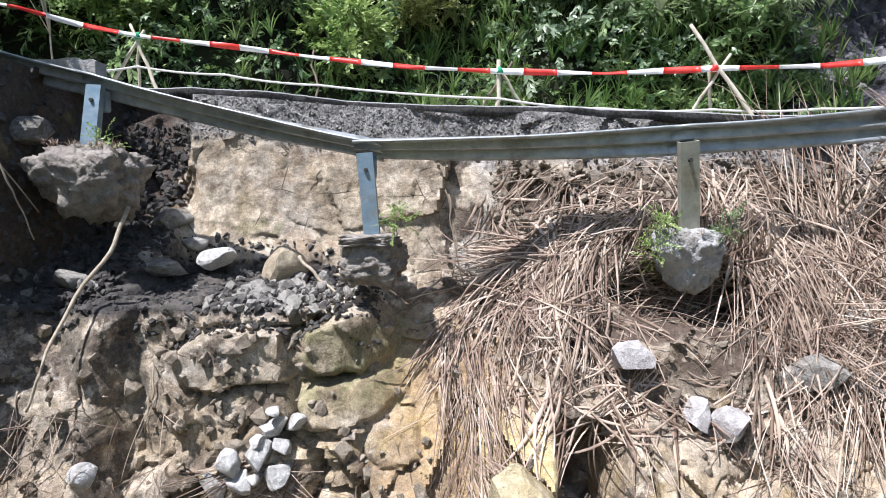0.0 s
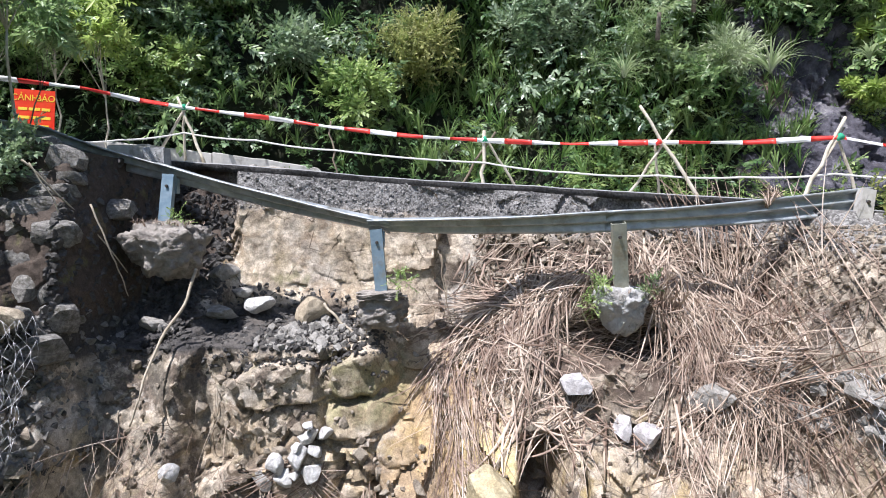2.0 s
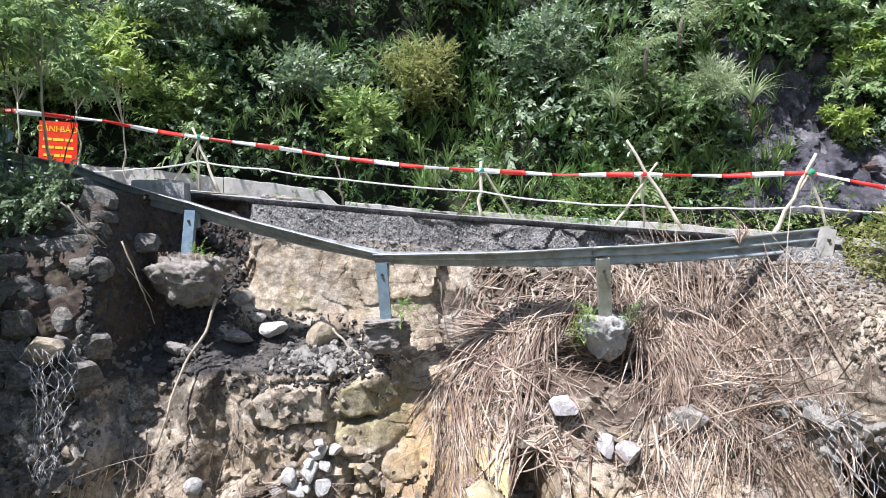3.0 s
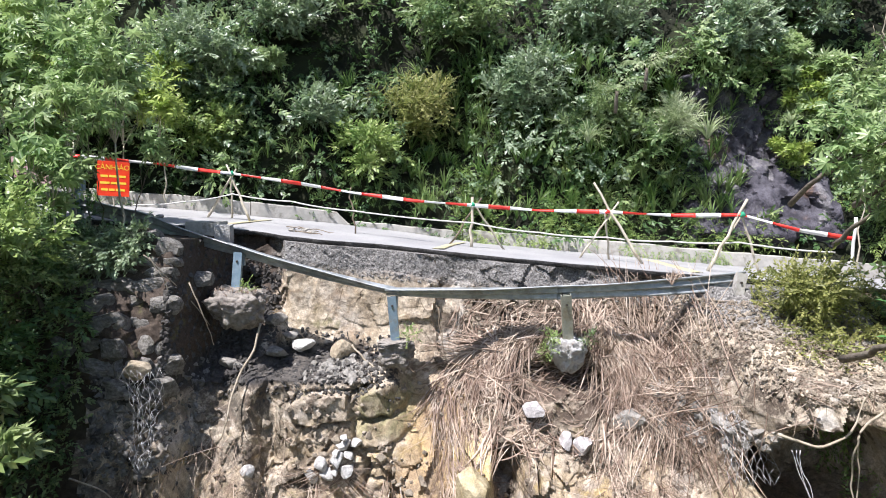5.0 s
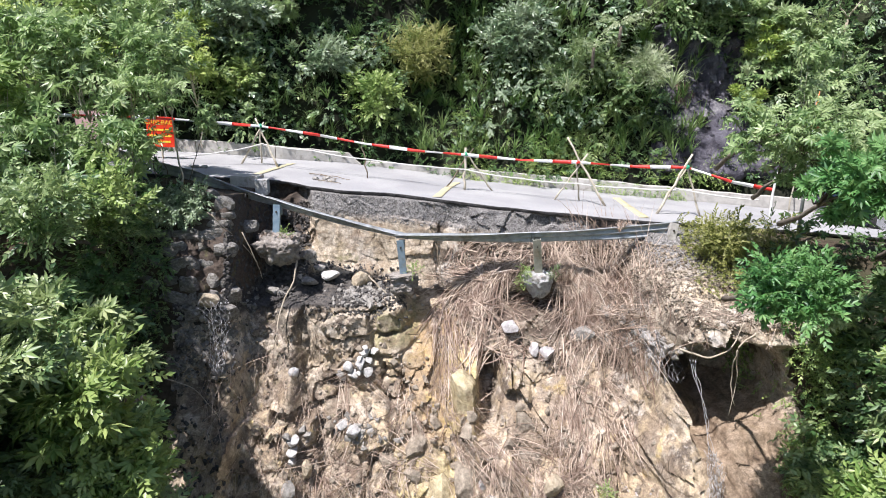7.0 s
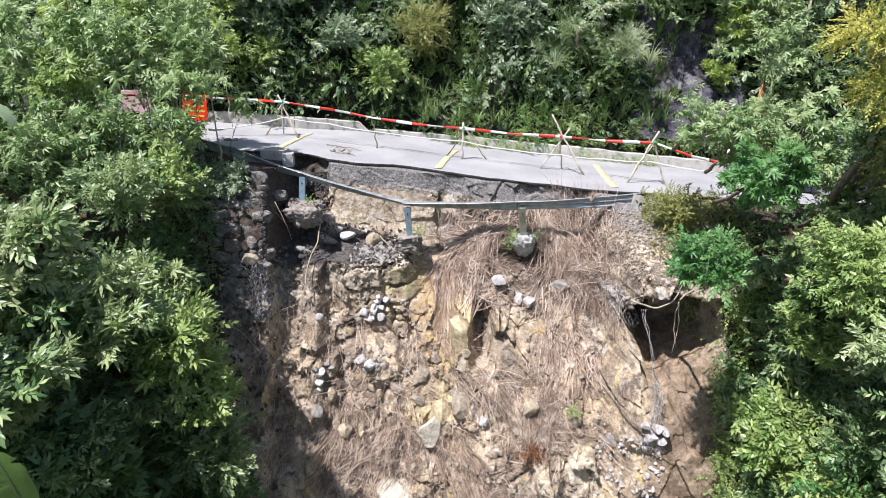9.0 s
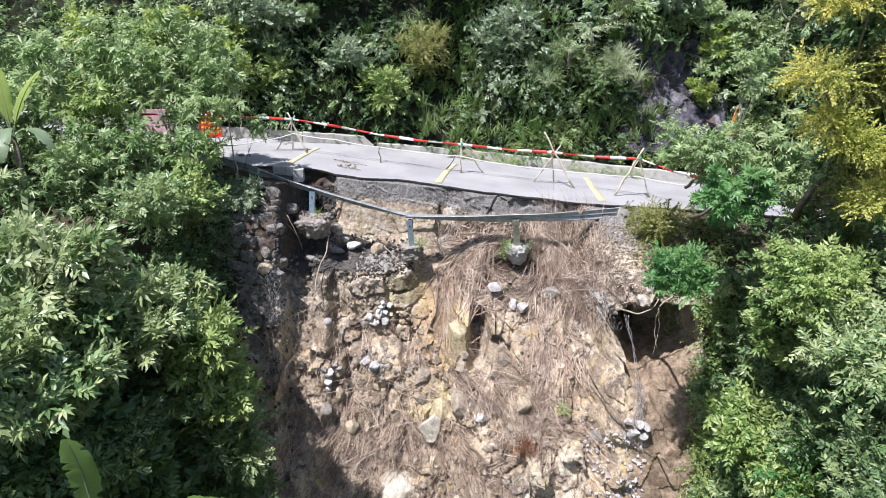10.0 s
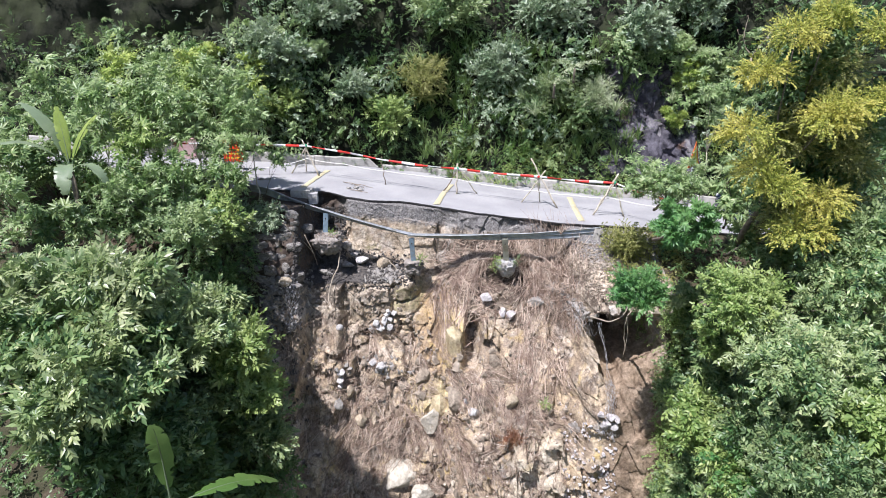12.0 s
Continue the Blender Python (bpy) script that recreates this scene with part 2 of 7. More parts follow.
def earth_material(name, a, b):
    m = Mat(name)
    c = m.mix(m.ramp(m.noise(5, 7, 0.7), 0.3, 0.7), a, b)
    c = m.mix(m.ramp(m.noise(0.8, 4), 0.45, 0.65, 0, 0.6), c, (0.05, 0.06, 0.03))
    m.base(c, 0.95, 0, 0.1)
    m.bump(m.noise(12, 8, 0.7), 0.9, 0.05)
    return m.m


M_CLIFF = cliff_material()
M_WHITE_ROCK = rock_material("pale_broken_rock", (0.46, 0.445, 0.42), (0.66, 0.645, 0.62), lo=0.62)
M_GREY_ROCK = rock_material("grey_rock", (0.24, 0.225, 0.20), (0.40, 0.38, 0.345))
M_TAN_ROCK = rock_material("tan_rock", (0.37, 0.305, 0.215), (0.53, 0.45, 0.335))
M_LILAC_STONE = rock_material("lilac_grey_stone", (0.40, 0.37, 0.36), (0.62, 0.59, 0.58), (0.28, 0.22, 0.18), lo=0.6)
M_PALE_BLOCK = rock_material("pale_sandstone", (0.47, 0.42, 0.33), (0.64, 0.59, 0.49), (0.30, 0.22, 0.13), lo=0.56)
M_YELLOW_ROCK = rock_material("yellow_sandstone", (0.42, 0.335, 0.19), (0.60, 0.52, 0.35), (0.24, 0.17, 0.10), lo=0.54)
M_BASE_GRAVEL = rock_material("road_base_stone", (0.19, 0.18, 0.168), (0.35, 0.335, 0.315))
M_SLOPE_ROCK = rock_material("slope_rock", (0.22, 0.18, 0.135), (0.44, 0.38, 0.30), (0.13, 0.10, 0.075), lo=0.52)
# dark stone; the shade of ledge, bank and alcove is in its colour
M_SHADE_STONE = rock_material("shade_dark_stone", (0.055, 0.052, 0.05), (0.13, 0.122, 0.112), (0.06, 0.05, 0.04))
M_WALL_STONE = rock_material("masonry_stone", (0.15, 0.142, 0.13), (0.36, 0.34, 0.31), (0.10, 0.092, 0.068), lo=0.5)


def dark_rock():
    m = Mat("dark_wet_rock")
    c = m.mix(m.ramp(m.noise(3, 6), 0.35, 0.65), (0.04, 0.037, 0.048), (0.115, 0.108, 0.13))
    c = m.mix(m.ramp(m.noise(1.1, 5, 0.6, m.scaled(1.6, 1, 0.7)), 0.57, 0.66), c, (0.22, 0.21, 0.22))
    c = m.mix(m.ramp(m.noise(0.7, 4), 0.58, 0.68), c, (0.16, 0.10, 0.07))
    c = m.mix(0.8, c, m.grain(), "MULTIPLY")
    m.base(c, 0.7, 0, 0.3)
    return m.bump(m.noise(12, 7, 0.7), 0.9, 0.06).m


M_DARK_ROCK = dark_rock()
M_ROAD = road_material()
M_ASPHALT_EDGE = plain("broken_asphalt_edge", (0.05, 0.048, 0.047), (0.14, 0.135, 0.13), 30, 0.95, bump=1.0, dist=0.02, spec=0.1)
M_YELLOW = plain("worn_yellow_paint", (0.53, 0.465, 0.25), (0.44, 0.41, 0.30), 10, 0.8, dirt=(0.42, 0.40, 0.37))
M_CONCRETE = plain("weathered_concrete", (0.36, 0.345, 0.315), (0.50, 0.48, 0.44), 5, 0.9, dirt=(0.17, 0.155, 0.125), bump=0.6, dist=0.01)
M_FOOTING = plain("footing_concrete", (0.21, 0.185, 0.16), (0.38, 0.345, 0.305), 7, 0.92, dirt=(0.10, 0.078, 0.06), bump=1.0, dist=0.03)
M_FOOTING_WHITE = plain("pale_footing_concrete", (0.36, 0.355, 0.35), (0.56, 0.55, 0.53), 9, 0.92, dirt=(0.20, 0.18, 0.15), bump=1.0, dist=0.03)
M_RAIL = plain("galvanised_rail", (0.30, 0.325, 0.335), (0.47, 0.495, 0.505), 6, 0.45, 0.45, dirt=(0.22, 0.21, 0.18), bump=0.1)
M_POST_BLUE = plain("blue_grey_post_steel", (0.17, 0.25, 0.31), (0.27, 0.35, 0.41), 8, 0.5, 0.35, dirt=(0.24, 0.23, 0.2), bump=0.1)
M_POST_PALE = plain("stained_post_steel", (0.28, 0.29, 0.24), (0.38, 0.38, 0.31), 8, 0.6, 0.25, dirt=(0.24, 0.2, 0.13), bump=0.1)
M_BOLT = plain("dark_bolt", (0.05, 0.05, 0.05), (0.12, 0.1, 0.08), 30, 0.6, 0.6)
M_STICK = plain("peeled_pole", (0.42, 0.37, 0.28), (0.58, 0.53, 0.43), 9, 0.75, dirt=(0.25, 0.19, 0.12), bump=0.4)
M_DARK_STICK = plain("bark_pole", (0.14, 0.11, 0.08), (0.26, 0.21, 0.15), 9, 0.85, bump=0.6)
M_RED = plain("red_tape", (0.62, 0.03, 0.025), (0.75, 0.06, 0.04), 5, 0.4, bump=0.1)
M_WHITE = plain("white_tape", (0.72, 0.72, 0.70), (0.82, 0.82, 0.80), 5, 0.4, bump=0.1)
M_ROPE = plain("white_rope", (0.6, 0.58, 0.54), (0.75, 0.74, 0.7), 60, 0.8, bump=0.6)
M_GREEN_STRING = plain("green_string", (0.02, 0.25, 0.13), (0.04, 0.36, 0.2), 40, 0.7)
M_SIGN_RED = plain("red_sign_sheet", (0.72, 0.035, 0.015), (0.80, 0.07, 0.02), 4, 0.45, bump=0.05)
M_SIGN_YELLOW = plain("yellow_sign_paint", (0.85, 0.58, 0.04), (0.9, 0.66, 0.08), 4, 0.5, bump=0.05)
M_ORANGE = plain("orange_sign_sheet", (0.85, 0.16, 0.02), (0.9, 0.22, 0.03), 4, 0.45, bump=0.05)
M_WIRE = plain("galvanised_wire", (0.42, 0.41, 0.41), (0.60, 0.59, 0.59), 20, 0.5, 0.4)
M_ROOT = plain("dry_root", (0.30, 0.25, 0.18), (0.48, 0.42, 0.33), 15, 0.85, bump=0.5)
M_BARK = plain("bark", (0.10, 0.08, 0.06), (0.22, 0.19, 0.15), 10, 0.9, bump=0.8, dist=0.01)
M_STRAW = straw_material()
M_EARTH = earth_material("dark_hill_earth", (0.045, 0.035, 0.025), (0.11, 0.085, 0.06))
# hill earth near black: shade behind the shrubs is put into its colour
M_HILL = earth_material("shade_dark_hill_earth", (0.012, 0.015, 0.010), (0.030, 0.031, 0.022))
M_GROUND = earth_material("valley_ground", (0.06, 0.07, 0.03), (0.14, 0.12, 0.07))
M_LEAF = leaf_material("green_leaf", (0.035, 0.09, 0.034), (0.18, 0.29, 0.105), (0.44, 0.51, 0.23), 0.38, 0.34)
M_LEAF_FRESH = leaf_material("sunny_green_leaf", (0.045, 0.115, 0.04), (0.26, 0.375, 0.13), (0.54, 0.59, 0.29), 0.36, 0.34)
M_LEAF_WHORL = leaf_material("pale_sunny_leaf", (0.07, 0.15, 0.045), (0.38, 0.48, 0.19), (0.62, 0.65, 0.38), 0.34, 0.42)
M_LEAF_GREY = leaf_material("grey_green_leaf", (0.05, 0.105, 0.05), (0.25, 0.345, 0.18), (0.46, 0.52, 0.36), 0.32, 0.28)
M_LEAF_BRIGHT = leaf_material("bright_leaf", (0.09, 0.18, 0.035), (0.29, 0.41, 0.11), (0.46, 0.53, 0.19))
# dark leaf copy; shade of gaps and low foliage is put into its colour
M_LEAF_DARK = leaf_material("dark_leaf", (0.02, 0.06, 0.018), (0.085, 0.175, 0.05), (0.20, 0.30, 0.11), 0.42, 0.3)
M_LEAF_PALM = leaf_material("palmate_leaf", (0.10, 0.19, 0.06), (0.40, 0.54, 0.22), (0.60, 0.68, 0.37), 0.36, 0.46)
M_LEAF_BLUE = leaf_material("fresh_green_leaf", (0.035, 0.125, 0.035), (0.13, 0.33, 0.085), (0.28, 0.46, 0.17), 0.42, 0.42)
M_LEAF_YELLOW = leaf_material("yellow_leaf", (0.15, 0.18, 0.025), (0.60, 0.64, 0.13), (0.80, 0.66, 0.17), 0.5, 0.46)
M_LEAF_OLIVE = leaf_material("olive_leaf", (0.14, 0.155, 0.035), (0.34, 0.35, 0.10), (0.44, 0.41, 0.16), 0.5, 0.38)
M_GRASS = leaf_material("grass_blade", (0.06, 0.14, 0.03), (0.18, 0.31, 0.07), (0.36, 0.42, 0.18), 0.45, 0.3)
M_PALE_BLADE = leaf_material("pale_blade", (0.20, 0.26, 0.11), (0.44, 0.51, 0.28), (0.60, 0.62, 0.44), 0.42, 0.35)
M_BANANA_PALE = leaf_material("pale_banana_leaf", (0.15, 0.22, 0.11), (0.29, 0.37, 0.21), (0.42, 0.49, 0.30), 0.36, 0.4)
M_LEAF_LIME = leaf_material("lime_leaf", (0.15, 0.23, 0.03), (0.46, 0.58, 0.13), (0.68, 0.74, 0.24), 0.42, 0.46)
M_BANANA = leaf_material("banana_leaf", (0.06, 0.14, 0.03), (0.14, 0.26, 0.06), (0.24, 0.37, 0.10), 0.34, 0.4)


# ---- mesh tools ----
def solid(name, v, f, mats, parent=None, label="", smooth=True, index=None):
    """One mesh object from arrays of places and faces (all faces with the same number of corners)."""
    v, f = np.asarray(v, np.float32), np.asarray(f, np.int32)
    me = bpy.data.meshes.new(name)
    n, k = f.shape
    me.vertices.add(len(v))
    me.vertices.foreach_set("co", v.ravel())
    me.loops.add(n * k)
    me.loops.foreach_set("vertex_index", f.ravel())
    me.polygons.add(n)
    me.polygons.foreach_set("loop_start", np.arange(n, dtype=np.int32) * k)
    me.polygons.foreach_set("use_smooth", np.full(n, smooth))
    for m in (mats if isinstance(mats, (list, tuple)) else [mats]):
        me.materials.append(m)
    if index is not None:
        me.polygons.foreach_set("material_index", np.asarray(index, np.int32))
    me.update(calc_edges=True)
    me.validate()
    ob = new(name, me)
    ob.parent = parent
    if label:
        tagged(ob, label)
    return ob


def part(name, bm, material, parent=None, label="", smooth=False):
    me = bpy.data.meshes.new(name)
    bm.to_mesh(me)
    bm.free()
    me.materials.append(material)
    if smooth:
        me.polygons.foreach_set("use_smooth", [True] * len(me.polygons))
    ob = new(name, me)
    ob.parent = parent
    if label:
        tagged(ob, label)
    return ob


def thing(name, label, category, group="", at=(0, 0, 0)):
    ob = new(name)
    ob.location = at
    return tagged(ob, label, category, group)


def local(parent, p):
    return Vector(p) - parent.location


def join(*pieces):
    """Joins (v, f) pairs."""
    vs, fs, n = [], [], 0
    for v, f in pieces:
        vs.append(v)
        fs.append(np.asarray(f) + n)
        n += len(v)
    return np.concatenate(vs), np.concatenate(fs)


def tube(points, radii, sides=7):
    """A tube of quads along points, closed at both ends by a narrow tip."""
    p = np.asarray(points, float)
    r = np.broadcast_to(np.asarray(radii, float), (len(p),)).copy()
    p = np.concatenate([p[:1], p, p[-1:]])
    r = np.concatenate([[r[0] * 0.02], r, [r[-1] * 0.02]])
    d = np.gradient(p, axis=0)
    d[0], d[-1] = p[2] - p[1], p[-2] - p[-3]
    d /= np.linalg.norm(d, axis=1)[:, None] + 1e-9
    up = np.where(np.abs(d[:, 2:3]) > 0.9, np.array([[1.0, 0, 0]]), np.array([[0, 0, 1.0]]))
    a = np.cross(d, up)
    a /= np.linalg.norm(a, axis=1)[:, None] + 1e-9
    b = np.cross(d, a)
    th = np.linspace(0, 2 * np.pi, sides, endpoint=False)
    ring = a[:, None] * np.cos(th)[None, :, None] + b[:, None] * np.sin(th)[None, :, None]
    v = (p[:, None] + ring * r[:, None, None]).reshape(-1, 3)
    i, j = np.meshgrid(np.arange(len(p) - 1), np.arange(sides), indexing="ij")
    q = lambda i, j: i * sides + j % sides
    f = np.stack([q(i, j), q(i, j + 1), q(i + 1, j + 1), q(i + 1, j)], -1).reshape(-1, 4)
    return v, f


def bent(a, b, bend=0.03, n=7, sag=0.0):
    """Points on a slightly crooked line from a to b."""
    a, b = np.asarray(a, float), np.asarray(b, float)
    t = np.linspace(0, 1, n)[:, None]
    p = a + (b - a) * t
    wob = rng.normal(0, bend, (n, 3))
    wob[0] = wob[-1] = 0
    p = p + wob
    p[:, 2] -= sag * 4 * (t * (1 - t))[:, 0]
    return p


def lattice(seed, n=64):
    return np.random.default_rng(seed).random((n, n))


def vnoise(x, y, seed):
    g = lattice(seed)
    n = len(g)
    xi, yi = np.floor(x).astype(int), np.floor(y).astype(int)
    u, v = x - xi, y - yi
    u, v = u * u * (3 - 2 * u), v * v * (3 - 2 * v)
    g00, g10 = g[xi % n, yi % n], g[(xi + 1) % n, yi % n]
    g01, g11 = g[xi % n, (yi + 1) % n], g[(xi + 1) % n, (yi + 1) % n]
    return (g00 * (1 - u) + g10 * u) * (1 - v) + (g01 * (1 - u) + g11 * u) * v - 0.5


def fbm(x, y, seed, octaves=5, gain=0.5):
    s, a = 0, 1.0
    for k in range(octaves):
        s = s + a * vnoise(x * 2 ** k + 3.7 * k, y * 2 ** k + 1.3 * k, seed + k)
        a *= gain
    return s


def facets(x, y, seed, tilt=0.6, step=0.5, edge=0.0):
    """Broken rock: every cell is a tilted plane of its own."""
    r = np.random.default_rng(seed)
    n = 64
    jx, jy, ga, gb, h = (r.random((n, n)) for _ in range(5))
    xi, yi = np.floor(x).astype(int), np.floor(y).astype(int)
    best, second, val = np.full(x.shape, 9e9), np.full(x.shape, 9e9), np.zeros(x.shape)
    for dx in (-1, 0, 1):
        for dy in (-1, 0, 1):
            cx, cy = xi + dx, yi + dy
            a, b = cx % n, cy % n
            px, py = cx + jx[a, b], cy + jy[a, b]
            d = np.hypot(x - px, y - py)
            v = (ga[a, b] - 0.5) * 2 * tilt * (x - px) + (gb[a, b] - 0.5) * 2 * tilt * (y - py) + (h[a, b] - 0.5) * 2 * step
            near = d < best
            second = np.where(near, best, np.minimum(second, d))
            val = np.where(near, v, val)
            best = np.where(near, d, best)
    return val + edge * np.exp(-((second - best) / 0.09) ** 2)


def step01(v, a, b):
    t = np.clip((np.asarray(v, float) - a) / (b - a), 0, 1)
    return t * t * (3 - 2 * t)


def quads(nu, nv):
    i, j = np.meshgrid(np.arange(nu - 1), np.arange(nv - 1), indexing="ij")
    q = lambda i, j: i * nv + j
    return np.stack([q(i, j), q(i + 1, j), q(i + 1, j + 1), q(i, j + 1)], -1).reshape(-1, 4)


# ---- the plan ----
def road_z(x, y):
    return -0.31 - 0.079 * x + (y - 7) * np.interp(x, [-6, -2, 1, 6], [0.03, 0.0, -0.035, -0.035])


def near_edge(x):
    return np.interp(x, [-16, -6.5, -4.4, -3.6, -2.95, -2.1, -1.2, 0, 1.4, 3, 4, 5.4, 8, 16], [6.6, 7.4, 7.75, 7.8, 7.45, 7.3, 7.5, 7.25, 6.85, 6.6, 6.4, 6.55, 6.8, 6.8])


def far_edge(x):
    return np.interp(x, [-16, -7, -4.5, -2.8, 0, 2.4, 4.4, 6.4, 16], [10.4, 10.7, 11.0, 11.6, 11.9, 11.35, 11.1, 10.8, 10.0])


ZS = [0.8, -0.3, -1.0, -1.8, -2.2, -2.45, -3.3, -4.2, -5.0, -6.0, -7.5, -10.5]
FACE = {                                                    # how far back the face stands at those heights
    "valley_left": [6.6, 6.0, 4.9, 3.6, 2.9, 2.5, 1.0, -0.6, -1.8, -3.2, -5.2, -9.0],
    "bank": [6.4, 5.5, 5.05, 4.9, 4.85, 4.75, 4.4, 4.0, 3.65, 3.25, 2.6, 1.4],
    "alcove": [7.9, 7.8, 7.6, 6.7, 6.0, 5.5, 5.12, 4.75, 4.4, 3.95, 3.3, 2.0],
    "slab": [7.25, 7.15, 7.05, 6.9, 6.75, 5.75, 5.6, 5.42, 4.85, 4.4, 3.8, 2.4],
    "gully": [7.15, 7.05, 6.95, 6.85, 6.75, 6.6, 5.9, 5.2, 4.65, 4.2, 3.6, 2.3],
    "reeds": [6.8, 6.75, 6.5, 6.15, 5.98, 5.8, 5.45, 4.75, 3.8, 3.2, 2.6, 1.7],
    "lip": [6.3, 6.1, 5.3, 3.2, 3.0, 3.35, 3.4, 3.05, 2.45, 2.2, 1.8, 1.0],
    "valley_right": [6.3, 5.8, 4.9, 4.0, 3.5, 3.1, 2.0, 0.9, -0.2, -1.8, -4.0, -8.0],
}
STEPS = [("valley_left", "bank", -8.5, -5.6), ("bank", "alcove", -4.22, -3.92), ("alcove", "slab", -3.1, -2.8), ("slab", "gully", -0.95, -0.25),
         ("gully", "reeds", 0.3, 1.3), ("reeds", "lip", 4.0, 4.75), ("lip", "valley_right", 6.7, 7.8)]


def face_y(x, z):
    prof = {k: np.interp(-z, [-v for v in ZS], p) for k, p in FACE.items()}
    y = prof["valley_left"]
    for _, b, x0, x1 in STEPS:
        wob = 0.12 * fbm(z * 1.3 + 9, x * 0.3, 70, 3)
        y = y + (prof[b] - y) * step01(x + wob, x0, x1)
    # the hollow under the lip
    e = ((x - 5.62) / 1.1) ** 2 + ((z + 3.15 + 0.1 * (x - 5.6)) / 0.98) ** 2 + 0.5 * fbm(x * 2, z * 2, 31, 3)
    y = y + 2.3 * (1 - step01(e, 0.6, 1.02)) * step01(z, -4.7, -4.1)
    e = ((x - 5.25) / 0.42) ** 2 + ((z + 3.75) / 0.75) ** 2 + 0.5 * fbm(x * 3, z * 3, 33, 3)
    y = y + 1.3 * (1 - step01(e, 0.6, 1.0))
    # a cleft in the yellow rock
    y = y + 1.3 * np.exp(-((x - 1.24 - 0.10 * (z + 4)) / 0.24) ** 4) * step01(z, -5.0, -4.6) * (1 - step01(z, -3.7, -3.3))
    y = y - 0.32 * step01(x, 0.18, 0.5) * (1 - step01(x, 0.92, 1.12)) * step01(z, -5.0, -4.6) * (1 - step01(z, -3.8, -3.25))
    # the hollow behind the pale footing
    h = ((x - 2.45) / 0.9) ** 2 + ((z + 2.34 + 0.05 * (x - 2.4)) / 0.31) ** 2
    return y + 0.68 * (1 - step01(h, 0.4, 1.1))


# squarish rocks of the bedding: place, size, how far they stand out, tilt
BEDDED = [(-1.82, -2.90, 1.05, 0.58, 0.16, 0.05), (-0.88, -2.82, 1.05, 0.56, 0.20, 0.12), (-1.78, -3.46, 0.80, 0.52, 0.05, 0.0), (-0.85, -3.27, 0.95, 0.34, 0.10, 0.15), (-1.0, -3.80, 0.64, 0.48, 0.12, -0.1),
          (-0.45, -3.62, 0.5, 0.4, 0.10, 0.1), (2.75, -7.6, 0.8, 2.5, 0.48, 0.06), (3.55, -7.2, 0.85, 2.1, 0.38, -0.08), (-0.55, -5.75, 0.7, 0.75, 0.26, 0.1), (0.1, -6.15, 0.75, 1.0, 0.3, -0.1),
          (1.46, -3.75, 0.44, 0.8, 0.22, 0.03), (1.8, -3.6, 0.3, 0.75, 0.18, -0.04)]


def bedded(X, Z):
    """How far the bedded rocks stand out of the face, and where they are."""
    r = np.random.default_rng(57)
    rows = list(BEDDED)
    while len(rows) < 95:
        x, z = r.uniform(-3.6, 4.6), r.uniform(-9.6, -3.9)
        w = float(np.clip(r.lognormal(-0.75, 0.45), 0.22, 1.1))
        rows.append((x, z, w, w * r.uniform(0.55, 1.5), r.uniform(0.06, 0.24), r.normal(0, 0.25)))
    out, on = np.zeros(X.shape), np.zeros(X.shape)
    wx, wz = 0.22 * fbm(X * 2.4, Z * 2.4, 151, 4), 0.22 * fbm(X * 2.4 + 7, Z * 2.4, 155, 4)
    for k, (x, z, w, h, d, tilt) in enumerate(rows):
        dx, dz = X - x, Z - z
        near = (np.abs(dx) < w * 0.9) & (np.abs(dz) < h * 0.9 + 0.1)
        dx, dz = dx[near] * math.cos(tilt) + dz[near] * math.sin(tilt) + wx[near] * w ** 0.5, dz[near] * math.cos(tilt) - dx[near] * math.sin(tilt) + wz[near] * h ** 0.5
        m = (np.abs(2 * dx / w) ** 4 + np.abs(2 * dz / h) ** 4) ** 0.25
        lean = d * (1 + r.normal(0, 0.5) * dx / w + r.uniform(-0.2, 0.7) * dz / h)
        new_out = lean * (1 - step01(m, 0.76, 1.0)) - 0.06 * np.exp(-((m - 1.07) / 0.07) ** 2)
        inside = m < 1.15
        o, q = out[near], on[near]
        o[inside] = new_out[inside]
        q = np.maximum(q, 1 - step01(m, 0.9, 1.05))
        out[near], on[near] = o, q
    return out, on


